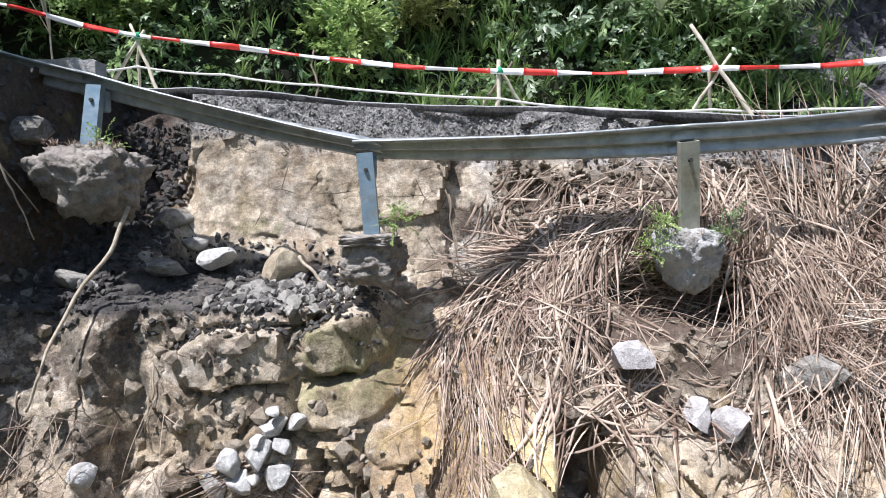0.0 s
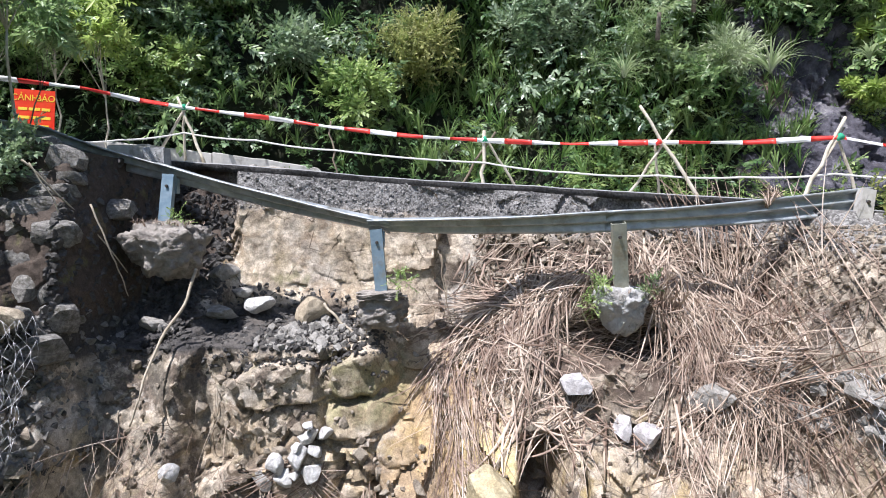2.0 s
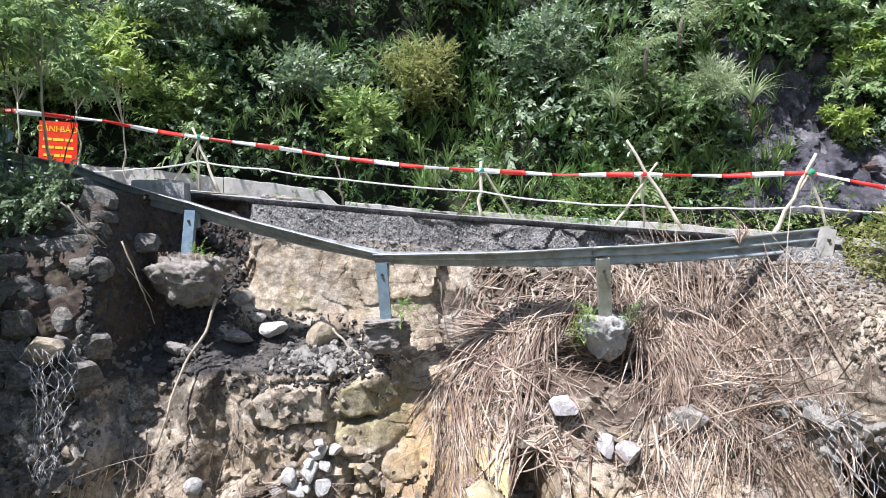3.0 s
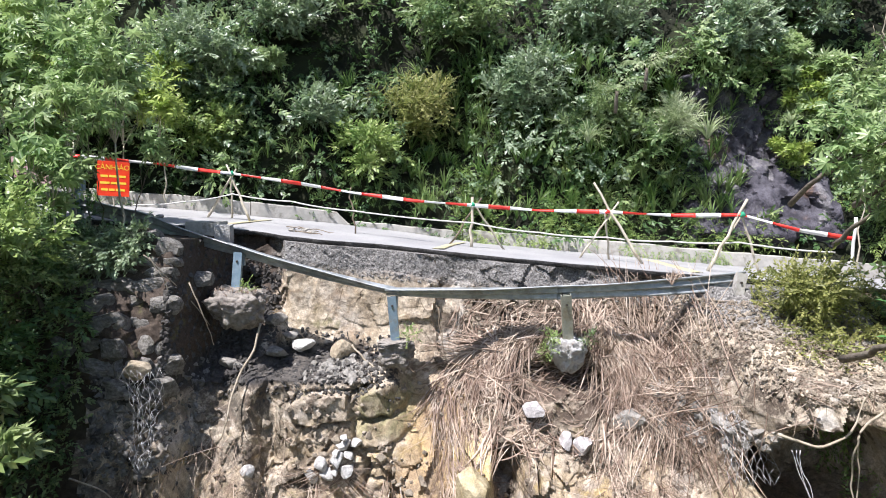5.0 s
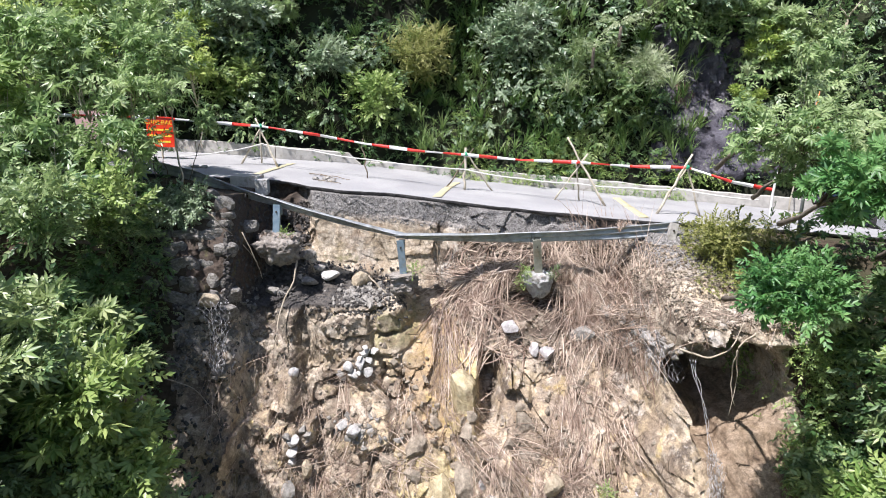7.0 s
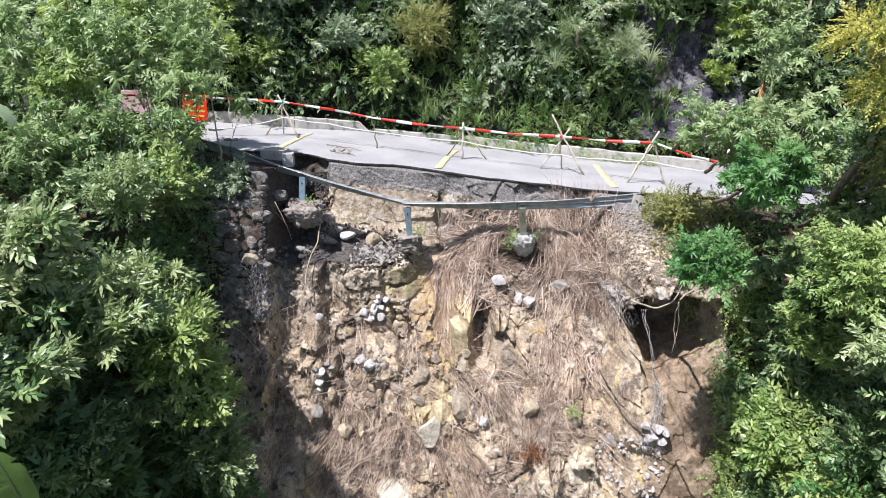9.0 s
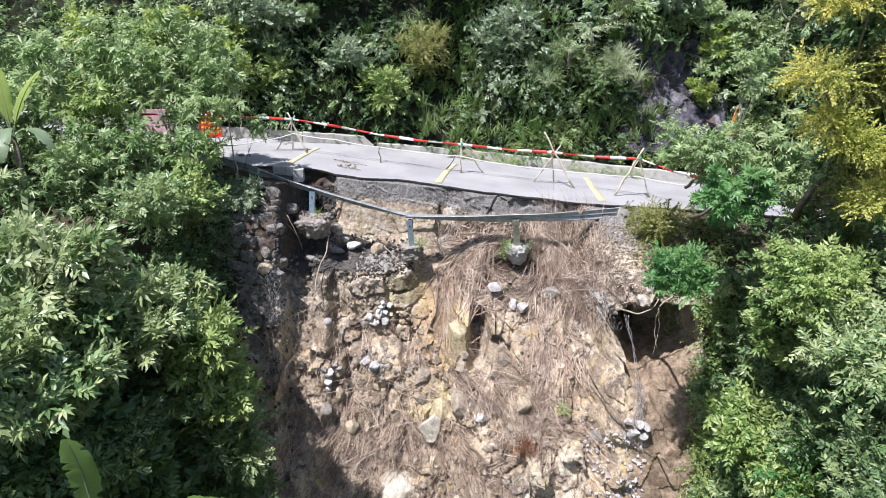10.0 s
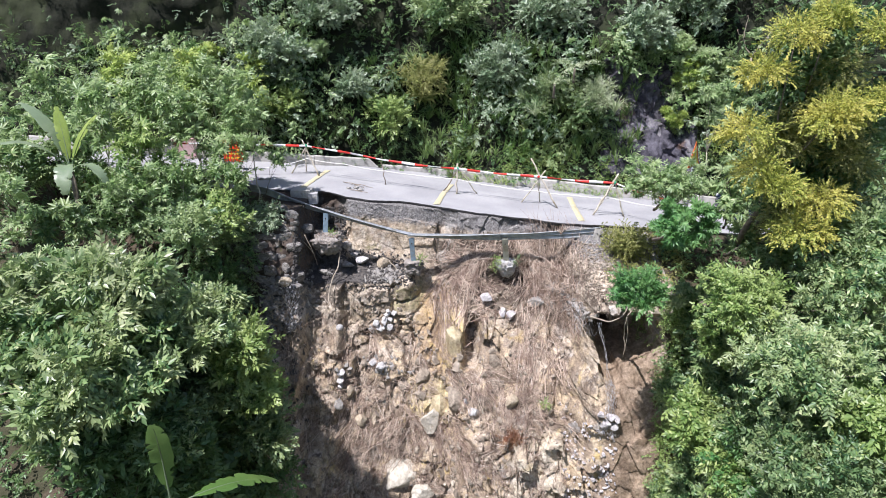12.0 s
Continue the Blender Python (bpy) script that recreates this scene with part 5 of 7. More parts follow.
# ---- masonry of the left bank ----
def masonry():
    wall = thing("wall_masonry", "rubble masonry retaining wall of dark stones", "wall", at=(-4.9, 5.0, -1))
    tagged(wall, kind="structure")
    shapes = []
    for s in range(7):
        r = np.random.default_rng(500 + s)
        bm = bmesh.new()
        bmesh.ops.create_icosphere(bm, subdivisions=2, radius=1)
        p = np.array([v.co[:] for v in bm.verts])
        p = np.sign(p) * np.abs(p) ** 0.48
        for _ in range(7):
            q = r.normal(0, 1, 3)
            q /= np.linalg.norm(q)
            p = p - np.maximum(p @ q - r.uniform(0.7, 1.0), 0)[:, None] * q
        p *= (1 + 0.35 * fbm(p[:, 0] * 1.4 + s, p[:, 2] * 1.4 + p[:, 1], 40 + s, 3))[:, None]
        for v, q in zip(bm.verts, p):
            v.co = q * 0.5
        me = bpy.data.meshes.new("stone")
        bm.to_mesh(me)
        bm.free()
        me.materials.append(M_WALL_STONE)
        me.polygons.foreach_set("use_smooth", [True] * len(me.polygons))
        me.set_sharp_from_angle(angle=radians(30))
        shapes.append(me)
    r = np.random.default_rng(77)
    z = 0.02
    while z > -2.15:
        h = r.uniform(0.16, 0.36)
        x = -6.1 + r.uniform(0, 0.2)
        while x < -4.22:
            w = r.uniform(0.2, 0.62)
            xx, zz = x + w / 2, z - h / 2 + r.normal(0, 0.02)
            if xx < -4.12:
                ob = new("stone", shapes[r.integers(0, 7)])
                ob.parent = wall
                ob.location = local(wall, (xx, float(on_face(xx, zz)) + r.uniform(0.09, 0.15), zz))
                ob.scale = (w * 1.16, 0.34, h * 1.24)
                ob.rotation_euler = (r.normal(0, 0.08), r.normal(0, 0.1), r.normal(0, 0.08))
            x += w
        z -= h


masonry()


# ---- dead reeds ----
def reeds(name, label, starts, heading, length, lift, seed, width=(0.005, 0.018), sway=0.3, pull=0.3, seg=7, out=0.0, curve=0.0):
    """Dry blades lying over the slope: starts (x, z), headings in the slope's plane, lengths, lift off the face."""
    r = np.random.default_rng(seed)
    x, z = (np.asarray(a, float).copy() for a in starts)
    n = len(x)
    a = np.asarray(heading, float).copy()
    L = np.asarray(length, float)
    arch = r.uniform(0.0, 1.0, n)
    pts, surf, step = [], [], L / seg
    bendy = r.normal(0, sway, n) * np.where(r.random(n) < 0.25, 1.6, 0.5) + curve
    off = lift * r.uniform(0.1, 1.0, n) ** 1.2
    snap = np.where(r.random(n) < 0.22, r.integers(1, seg, n), -1)
    kink = r.normal(0, 0.75, n)
    for k in range(seg + 1):
        surf.append(np.minimum(face_y(x, z), on_face(x, z) + 0.04))
        pts.append(np.stack([x, surf[-1], z], -1))
        a = a + bendy / seg + np.where(snap == k, kink, 0)
        a = a + pull / seg * np.sin(-np.pi / 2 - a)
        x, z = x + np.cos(a) * step, z + np.sin(a) * step
    P, surf = np.stack(pts, 1), np.stack(surf, 1)
    near = np.abs(surf[:, -1] - surf[:, 0]) < np.where(P[:, :, 0].max(1) > 4.65, 0.35 * L + 0.15, 1.2 * L + 0.4)
    P, surf, off, arch, L = P[near], surf[near], off[near], arch[near], L[near]
    n = len(P)
    t = np.linspace(0, 1, seg + 1)[None]
    # each stalk lies nearly straight over the bumps
    line = surf[:, :1] * (1 - t) + surf[:, -1:] * t
    high = np.maximum(line - surf, 0).max(1)
    P[:, :, 1] = line - 0.75 * high[:, None] - 0.015 - off[:, None] * (0.4 + 2.0 * t * (1 - t) * arch[:, None]) - out * t * L[:, None]
    d = np.gradient(P, axis=1)
    d /= np.linalg.norm(d, axis=2)[..., None] + 1e-9
    toward = np.stack([r.normal(0, 0.6, n), -np.ones(n), r.normal(0.2, 0.6, n)], -1)[:, None]
    s = np.cross(d, np.broadcast_to(toward, d.shape))
    s /= np.linalg.norm(s, axis=2)[..., None] + 1e-9
    w = r.uniform(*width, n)[:, None] * np.interp(np.linspace(0, 1, seg + 1), [0, 0.2, 0.7, 1], [0.7, 1, 0.8, 0.15])[None]
    fold = np.cross(s, d) * (w * 0.5)[..., None]
    V = np.stack([P - s * w[..., None] * 0.5, P + fold, P + s * w[..., None] * 0.5], 2)
    m = seg + 1
    i = np.arange(seg)
    q = np.concatenate([np.stack([i * 3 + c, i * 3 + c + 1, i * 3 + c + 4, i * 3 + c + 3], -1) for c in (0, 1)])
    F = q[None] + (np.arange(n) * m * 3)[:, None, None]
    ob = solid(name, V.reshape(-1, 3), F.reshape(-1, 4), M_STRAW)
    return tagged(ob, label, "dead reeds", kind="stuff")


def deg(r, mean, spread, n):
    return np.radians(r.normal(mean, spread, n))


rr = np.random.default_rng(91)


def bundles(name, label, count, per, where, heading, spread, length, lift, seed, width=(0.004, 0.018), pull=0.25, sway=0.3, loose=10):
    """Reeds in many small bundles, each with a direction of its own."""
    r = np.random.default_rng(seed)
    bx, bz = where(r, count)
    far = ((((bx - 2.3) / 0.72) ** 2 + ((bz + 2.1) / 0.46) ** 2 > 1) & (((bx - 2.2) / 0.75) ** 2 + ((bz + 2.85) / 0.4) ** 2 > 0.9 * r.random(count))) | (lift < 0.09)
    bx, bz = bx[far], bz[far]
    count = len(bx)
    k = np.repeat(np.arange(count), per)
    ha = np.radians(heading(bx, bz) + r.normal(0, spread, count))
    n = len(k)
    st = (bx[k] + r.normal(0, 0.10, n), bz[k] + r.normal(0, 0.08, n))
    L = np.repeat(r.uniform(*length, count), per) * r.uniform(0.45, 1.15, n)
    return reeds(name, label, st, ha[k] + np.radians(r.normal(0, loose, n)), L, np.repeat(lift * r.uniform(0.3, 1.0, count), per), seed, width, sway, pull, curve=np.repeat(r.normal(0, 0.45, count), per))


def along(x0, z0, x1, z1, sx, sz):
    def pick(r, n):
        t = r.random(n)
        return x0 + (x1 - x0) * t + r.normal(0, sx, n), z0 + (z1 - z0) * t + r.normal(0, sz, n)
    return pick


const = lambda a: (lambda x, z: np.full(len(x), float(a)))
bundles("ridge_reeds", "dark ridge of matted dry reeds", 26, 22, along(0.45, -2.3, 2.0, -1.45, 0.08, 0.07), const(-142), 18, (0.4, 1.0), 0.22, 1, (0.005, 0.024), loose=26, pull=0.4)
bundles("draped_reeds", "dry reed mat draped from its ridge down to the gully", 22, 20, along(0.35, -2.5, 1.7, -1.95, 0.12, 0.10), const(-116), 26, (0.4, 1.1), 0.28, 2, (0.005, 0.026), loose=30, pull=0.35)
bundles("upper_reeds", "dry reed stalks strewn under the rail", 34, 7, band(0.8, 3.9, -1.7, -1.0), lambda x, z: np.where(x < 2.0, -138.0, -60.0), 28, (0.3, 0.9), 0.10, 3, pull=0.15, loose=22)
bundles("reed_mat", "thin mat of broken dry reeds over the slope", 34, 9, along(0.5, -2.95, 2.6, -2.9, 0.22, 0.22), const(-100), 60, (0.3, 0.8), 0.22, 4, (0.005, 0.026), pull=0.15, loose=36)
bundles("hanging_reeds", "dry strands hanging straight down into the gully", 10, 12, along(0.12, -2.7, 0.5, -3.1, 0.10, 0.22), const(-92), 7, (0.8, 1.6), 0.24, 5, (0.005, 0.014), 0.3, 0.12, 6)
bundles("hollow_reeds", "dry reeds lying level in the hollow behind the footing", 26, 8, band(1.5, 3.0, -2.5, -2.1), lambda x, z: np.where(x < 2.2, 8.0, 172.0), 14, (0.6, 1.2), 0.05, 6, pull=0.15, loose=9)
bundles("cascading_reeds", "dry reeds cascading over the slope beside the footing", 26, 18, along(2.7, -1.35, 3.3, -2.1, 0.16, 0.18), const(-62), 24, (0.5, 1.3), 0.30, 7, (0.005, 0.024), pull=0.4, loose=28)
bundles("fanned_reeds", "fan of dry reeds spreading from one clump", 22, 18, along(3.55, -2.5, 3.85, -3.0, 0.16, 0.16), const(92), 24, (0.7, 1.55), 0.45, 8, pull=0.0, loose=14)
bundles("drooping_reeds", "dry reeds drooping from the same clump", 22, 17, along(3.4, -2.2, 3.95, -2.9, 0.22, 0.25), const(-95), 30, (0.5, 1.3), 0.40, 19, pull=0.3, loose=20)
bundles("clump_reeds", "tall clump of dry reeds standing and lying on the slope", 28, 15, along(3.9, -1.7, 4.3, -3.1, 0.15, 0.2), lambda x, z: np.where(rr.random(len(x)) < 0.5, 98.0, -96.0), 18, (0.5, 1.4), 0.42, 18, pull=0.1, loose=17)
bundles("lower_reeds", "dry reeds hanging over the lower rocks", 28, 14, along(3.4, -3.0, 3.2, -4.9, 0.40, 0.35), const(-100), 22, (0.5, 1.4), 0.2, 9, loose=18)
bundles("tumbled_reeds", "small heaps of tumbled dry reeds among the rocks", 120, 16, band(-2.9, 4.2, -9.2, -3.6), const(-100), 50, (0.35, 1.1), 0.17, 10, loose=16)
bundles("tangled_reeds", "tangled heap of dry reeds below the cleft", 34, 14, along(0.9, -4.75, 3.2, -5.6, 0.25, 0.22), const(-70), 45, (0.4, 1.2), 0.26, 31, loose=20)
bundles("draggled_reeds", "dry reeds dragged over the lower rocks", 34, 14, along(-1.0, -6.2, 1.7, -6.9, 0.25, 0.25), const(-75), 40, (0.4, 1.3), 0.26, 32, loose=18)
bundles("side_reeds", "dry reeds heaped beside the shaded bank", 26, 13, along(-2.8, -5.4, -1.9, -7.4, 0.28, 0.25), const(-70), 45, (0.4, 1.1), 0.24, 33, loose=20)
bundles("reed_leaves", "broad dry reed leaves among the stalks", 56, 6, band(0.5, 4.3, -3.4, -1.2), const(-105), 45, (0.3, 0.8), 0.2, 11, (0.02, 0.04), loose=18)
n = 800
reeds("strewn_reeds", "broken dry reeds strewn over the lower slope", (rr.uniform(-3.4, 4.6, n), rr.uniform(-9.6, -4.4, n)), deg(rr, -100, 80, n), rr.uniform(0.2, 0.75, n), 0.16, 9, (0.006, 0.018))
n = 420
reeds("heaped_reeds", "heaps of brown dry reeds at the bottom of the slope", (rr.normal(-1.6, 0.9, n), rr.normal(-6.8, 0.8, n)), deg(rr, -120, 30, n), rr.uniform(0.4, 1.2, n), 0.3, 10)
n = 110
reeds("standing_reeds", "upright dry reed stalks before the rail end", (rr.uniform(3.2, 5.0, n), rr.uniform(-2.2, -1.2, n)), deg(rr, 95, 13, n), rr.uniform(0.6, 1.6, n), 0.35, 11, (0.006, 0.016), 0.3, -0.1)
n = 500
reeds("left_straw", "thin dry straw on the shaded slope", (rr.uniform(-4.6, -2.4, n), rr.uniform(-7.5, -3.2, n)), deg(rr, -95, 30, n), rr.uniform(0.25, 0.9, n), 0.12, 12, (0.004, 0.011))
n = 700
reeds("lip_straw", "dry straw and roots on the overhanging lip", (rr.uniform(4.2, 6.4, n), rr.uniform(-1.8, -0.9, n)), deg(rr, -80, 50, n), rr.uniform(0.25, 0.7, n), 0.10, 13, (0.005, 0.014))


# ---- roots, vines and wire ----
def strand(name, label, pts, radius, mat, category, rough=0.02):
    p = np.asarray(pts, float)
    k = np.linspace(0, len(p) - 1, len(p) * 5)
    q = np.stack([np.interp(k, np.arange(len(p)), p[:, c]) for c in range(3)], -1)
    q[1:-1] += rng.normal(0, rough, (len(q) - 2, 3))
    for _ in range(2):
        q[1:-1] = (q[:-2] + 2 * q[1:-1] + q[2:]) / 4
    v, f = tube(q, np.linspace(radius, radius * 0.5, len(q)), 6)
    return tagged(solid(name, v, f, mat), label, category)


strand("root", "long pale root leaning from the footing down over the ledge", [(-3.0, 5.95, -1.5), (-3.04, 5.7, -1.9), (-3.31, 5.35, -2.49), (-3.3, 5.05, -2.85), (-3.4, 5.0, -3.2)], 0.022, M_ROOT, "root")
strand("root", "thin pale root hanging from the masonry", [(-4.5, 4.95, -0.22), (-4.26, 5.2, -0.61), (-4.12, 5.6, -0.97), (-3.9, 6.0, -1.55)], 0.013, M_ROOT, "root")
strand("root", "thin pale root hanging from the masonry", [(-4.42, 4.95, -0.25), (-4.2, 5.1, -0.75), (-4.18, 5.3, -1.2)], 0.010, M_ROOT, "root")
strand("root", "thin pale root hanging from the masonry", [(-3.95, 5.3, -0.7), (-3.77, 5.3, -1.14), (-3.7, 5.4, -1.43), (-3.69, 5.6, -1.8)], 0.012, M_ROOT, "root")
strand("root", "thin dark root hanging down the bare slab", [(0.06, 6.75, -1.35), (0.1, 6.65, -1.81), (0.28, 6.45, -2.64)], 0.012, M_DARK_STICK, "root")
strand("root", "thin dark root hanging down the bare slab", [(0.02, 6.75, -1.3), (0.16, 6.62, -1.9), (0.05, 6.4, -2.5)], 0.009, M_DARK_STICK, "root")
strand("root", "reddish root lying along the foot of the slab", [(-1.5, 6.5, -2.0), (-1.25, 6.35, -2.25), (-0.95, 6.2, -2.45), (-0.6, 6.15, -2.62)], 0.020, M_ROOT, "root")
strand("root", "root curving along the overhanging lip", [(4.44, 3.0, -2.25), (4.97, 2.95, -2.42), (5.33, 2.95, -2.21), (5.51, 3.0, -1.76)], 0.022, M_ROOT, "root")
strand("root", "forked root hanging before the hollow", [(5.75, 3.0, -1.95), (5.45, 3.0, -2.2), (5.46, 3.05, -2.5), (5.45, 3.1, -2.96), (5.59, 3.1, -3.4)], 0.018, M_ROOT, "root")
strand("root", "forked root hanging before the hollow", [(5.5, 3.05, -2.3), (5.58, 3.1, -2.8), (5.5, 3.1, -3.6)], 0.012, M_ROOT, "root")
strand("root", "pale bent root on the dark slope", [(-5.2, 3.9, -3.35), (-4.7, 4.0, -3.6), (-4.3, 4.0, -4.2)], 0.014, M_ROOT, "root")
for k in range(14):
    x = float(rr.uniform(-3.9, 4.4))
    z = float(rr.uniform(-6.5, -2.9))
    p = [(x + dx, float(on_face(x + dx, z + dz)) - 0.05, z + dz) for dx, dz in ((0, 0), (float(rr.normal(0, 0.12)), -0.3), (float(rr.normal(0, 0.2)), -0.65))]
    strand("root", "thin dry root hanging on the rock", p, 0.009, M_ROOT, "root")


def netting(name, label, top, foot, spread_top, spread_foot, rows, cols, seed):
    """A torn hank of hexagonal gabion wire."""
    r = np.random.default_rng(seed)
    top, foot = np.array(top, float), np.array(foot, float)
    pieces = []
    grid = []
    for i in range(rows):
        t = i / (rows - 1)
        c = top + (foot - top) * t + np.array([0.05 * math.sin(5 * t), 0, 0])
        w = spread_top + (spread_foot - spread_top) * t + 0.05 * math.sin(9 * t)
        grid.append([c + np.array([w * (j / (cols - 1) - 0.5) + (0.5 * w / cols if i % 2 else 0), -0.05 * math.sin(3.1 * j / (cols - 1)), 0]) + r.normal(0, 0.03, 3) for j in range(cols)])
    for i in range(rows - 1):
        for j in range(cols):
            pieces.append(tube([grid[i][j], (grid[i][j] + grid[i + 1][j]) / 2 + r.normal(0, 0.008, 3), grid[i + 1][j]], 0.0024, 4))
            k = j + 1 if i % 2 else j - 1
            if 0 <= k < cols:
                pieces.append(tube([grid[i][j], grid[i + 1][k]], 0.0024, 4))
    v, f = join(*pieces)
    return tagged(solid(name, v, f, M_WIRE), label, "wire netting")


netting("wire_netting", "torn galvanised wire netting hanging on the shaded slope", (-4.35, 4.40, -1.9), (-4.2, 4.1, -3.3), 0.55, 0.16, 15, 8, 1)
netting("wire_netting", "torn galvanised wire netting hanging below the hollow", (5.0, 2.50, -4.0), (5.05, 2.15, -5.6), 0.14, 0.52, 20, 13, 2)
for dx in (-0.06, 0.0, 0.05):
    strand("wire_strand", "pale twisted wire hanging from the lip to the netting", [(4.74 + dx, 3.1, -2.5), (4.84 + dx * 0.6, 2.95, -2.95), (4.95 - dx * 0.7, 2.75, -3.5), (5.0 + dx, 2.48, -4.05)], 0.006, M_WIRE, "wire", 0.03)
netting("wire_netting", "galvanised gabion netting over loose stones", (4.3, 4.1, -2.3), (4.5, 3.6, -3.2), 0.7, 0.6, 9, 8, 3)
for k, (x, z, w) in enumerate([(4.95, -5.25, 0.34), (5.2, -5.35, 0.3), (5.1, -5.05, 0.3), (4.8, -4.95, 0.22), (5.25, -5.1, 0.22)]):
    boulder("rock", "pale stone caught in hanging wire netting", (x, 2.2, z), (w, 0.3, w * 0.8), 220 + k, M_LILAC_STONE, group="stones in the netting")


# ---- fence, tape and signs ----
def on_road(x, y, up=0.0):
    return (x, y, float(road_z(x, y)) + up)


def stick(parent, a, b, r0=0.03, r1=0.022, mat=M_STICK, bend=0.012, name="pole", label=""):
    v, f = tube(bent(a, b, bend), np.linspace(r0, r1, 7), 7)
    return solid(name, v - np.array(parent.location), f, mat, parent, label)


def knot(parent, at, mat=M_GREEN_STRING):
    bm = bmesh.new()
    bmesh.ops.create_icosphere(bm, subdivisions=2, radius=0.055)
    for v in bm.verts:
        v.co = v.co * (1 + 0.3 * math.sin(60 * v.co.x + 40 * v.co.z)) + local(parent, at)
    part("string", bm, mat, parent, "green plastic string", True)


POLES = "pole trestles holding the barrier tape"
p = thing("pole_trestle", "trestle of three thin peeled poles tied with string", "trestle", POLES, on_road(-4.75, 9.65))
stick(p, on_road(-5.27, 9.6, -0.02), (-4.60, 9.67, 1.26))
stick(p, on_road(-4.24, 9.5, -0.02), (-4.83, 9.7, 1.36), 0.032)
stick(p, on_road(-4.82, 9.95, -0.02), (-4.72, 9.68, 1.18), 0.024)
knot(p, (-4.68, 9.63, 1.16))
p = thing("fence_stake", "single thin crooked stake holding the tape", "stake", at=on_road(-1.86, 9.3))
stick(p, on_road(-1.84, 9.3, -0.03), (-1.93, 9.3, 0.86), 0.02, 0.014, M_DARK_STICK, 0.03)
p = thing("pole_trestle", "trestle of one upright and two slanting poles", "trestle", POLES, on_road(0.78, 9.1))
stick(p, on_road(0.74, 9.06, -0.02), (0.76, 9.12, 0.66), 0.034, 0.03)
stick(p, on_road(0.25, 9.3, -0.02), (0.96, 9.14, 0.64), 0.022, 0.018, M_DARK_STICK)
stick(p, on_road(1.50, 9.4, -0.02), (0.76, 9.12, 0.56), 0.025, 0.02)
knot(p, (0.77, 9.08, 0.49))
p = thing("pole_trestle", "trestle of crossed poles, one long and slanting", "trestle", POLES, on_road(3.65, 8.5))
stick(p, on_road(4.25, 8.2, -0.02), (3.28, 8.58, 0.98), 0.032, 0.024)
stick(p, on_road(3.02, 8.6, -0.02), (3.80, 8.52, 0.58), 0.024, 0.02)
stick(p, on_road(3.72, 8.9, -0.02), (3.50, 8.52, 0.42), 0.024, 0.02)
knot(p, (3.56, 8.47, 0.37), M_RED)
p = thing("pole_trestle", "trestle of crossed poles by the bushes", "trestle", POLES, on_road(5.95, 7.75))
stick(p, on_road(5.35, 7.65, -0.02), (6.12, 7.77, 0.66), 0.034, 0.026)
stick(p, on_road(5.5, 8.05, -0.02), (6.14, 7.82, 0.52), 0.022, 0.018)
stick(p, on_road(6.45, 7.75, -0.02), (5.98, 7.77, 0.44), 0.026, 0.02)
knot(p, (6.02, 7.72, 0.35))
p = thing("fence_stake", "thin white-tipped stake with red tape end", "stake", at=on_road(7.7, 6.9))
stick(p, on_road(7.7, 6.9, -0.05), (7.72, 6.9, 0.35), 0.03, 0.03, M_WHITE)


def barrier_tape():
    tape = thing("barrier_tape", "red and white barrier tape strung along the trestles", "barrier tape", at=(0, 9, 0.6))
    k = np.array([(-9.3, 8.1, 1.52), (-7.46, 8.45, 1.47), (-6.0, 8.8, 1.34), (-5.39, 9.3, 1.24), (-4.68, 9.60, 1.16), (-3.09, 9.45, 0.94), (-1.88, 9.27, 0.74), (-0.5, 9.16, 0.57), (0.78, 9.05, 0.48), (2.2, 8.78, 0.385), (3.56, 8.45, 0.37), (4.8, 8.1, 0.32), (6.02, 7.70, 0.35), (6.9, 7.25, 0.08), (7.72, 6.88, -0.05)])
    seg = np.concatenate([[0], np.cumsum(np.linalg.norm(np.diff(k, axis=0), axis=1))])
    L, s, i = seg[-1], 0.0, 0
    at = lambda q: np.stack([np.interp(q, seg, k[:, c]) for c in range(3)], -1)
    r = np.random.default_rng(3)
    while s < L - 0.05:
        e = min(s + 0.47, L)
        q = np.linspace(s, e, 8)
        p = at(q)
        tw = 0.35 * np.sin(q * 1.7) + 0.3 * np.sin(q * 4.3 + 1)
        w = 0.046 * (0.75 + 0.25 * np.cos(q * 2.9))
        up = np.stack([np.zeros(8), np.sin(tw), np.cos(tw)], -1) * w[:, None]
        nrm = np.stack([np.zeros(8), -np.cos(tw), np.sin(tw)], -1) * 0.0015
        ring = np.stack([p - up - nrm, p + up - nrm, p + up + nrm, p - up + nrm], 1) - np.array(tape.location)
        f = np.concatenate([np.stack([np.arange(7) * 4 + a, np.arange(7) * 4 + (a + 1) % 4, np.arange(7) * 4 + 4 + (a + 1) % 4, np.arange(7) * 4 + 4 + a], -1) for a in range(4)] + [np.array([[0, 1, 2, 3], [31, 30, 29, 28]])])
        solid("red_band" if i % 2 else "white_band", ring.reshape(-1, 3), f, M_RED if i % 2 else M_WHITE, tape)
        s, i = e, i + 1


barrier_tape()


def rope(pts, label):
    p = np.array(pts)
    q = []
    for a, b in zip(p[:-1], p[1:]):
        t = np.linspace(0, 1, 10)[:-1, None]
        c = a + (b - a) * t
        c[:, 2] -= 0.03 * 4 * (t * (1 - t))[:, 0]
        q.append(c)
    q = np.concatenate(q + [p[-1:]])
    v, f = tube(q, 0.016, 6)
    tagged(solid("rope", v, f, M_ROPE), label, "rope")


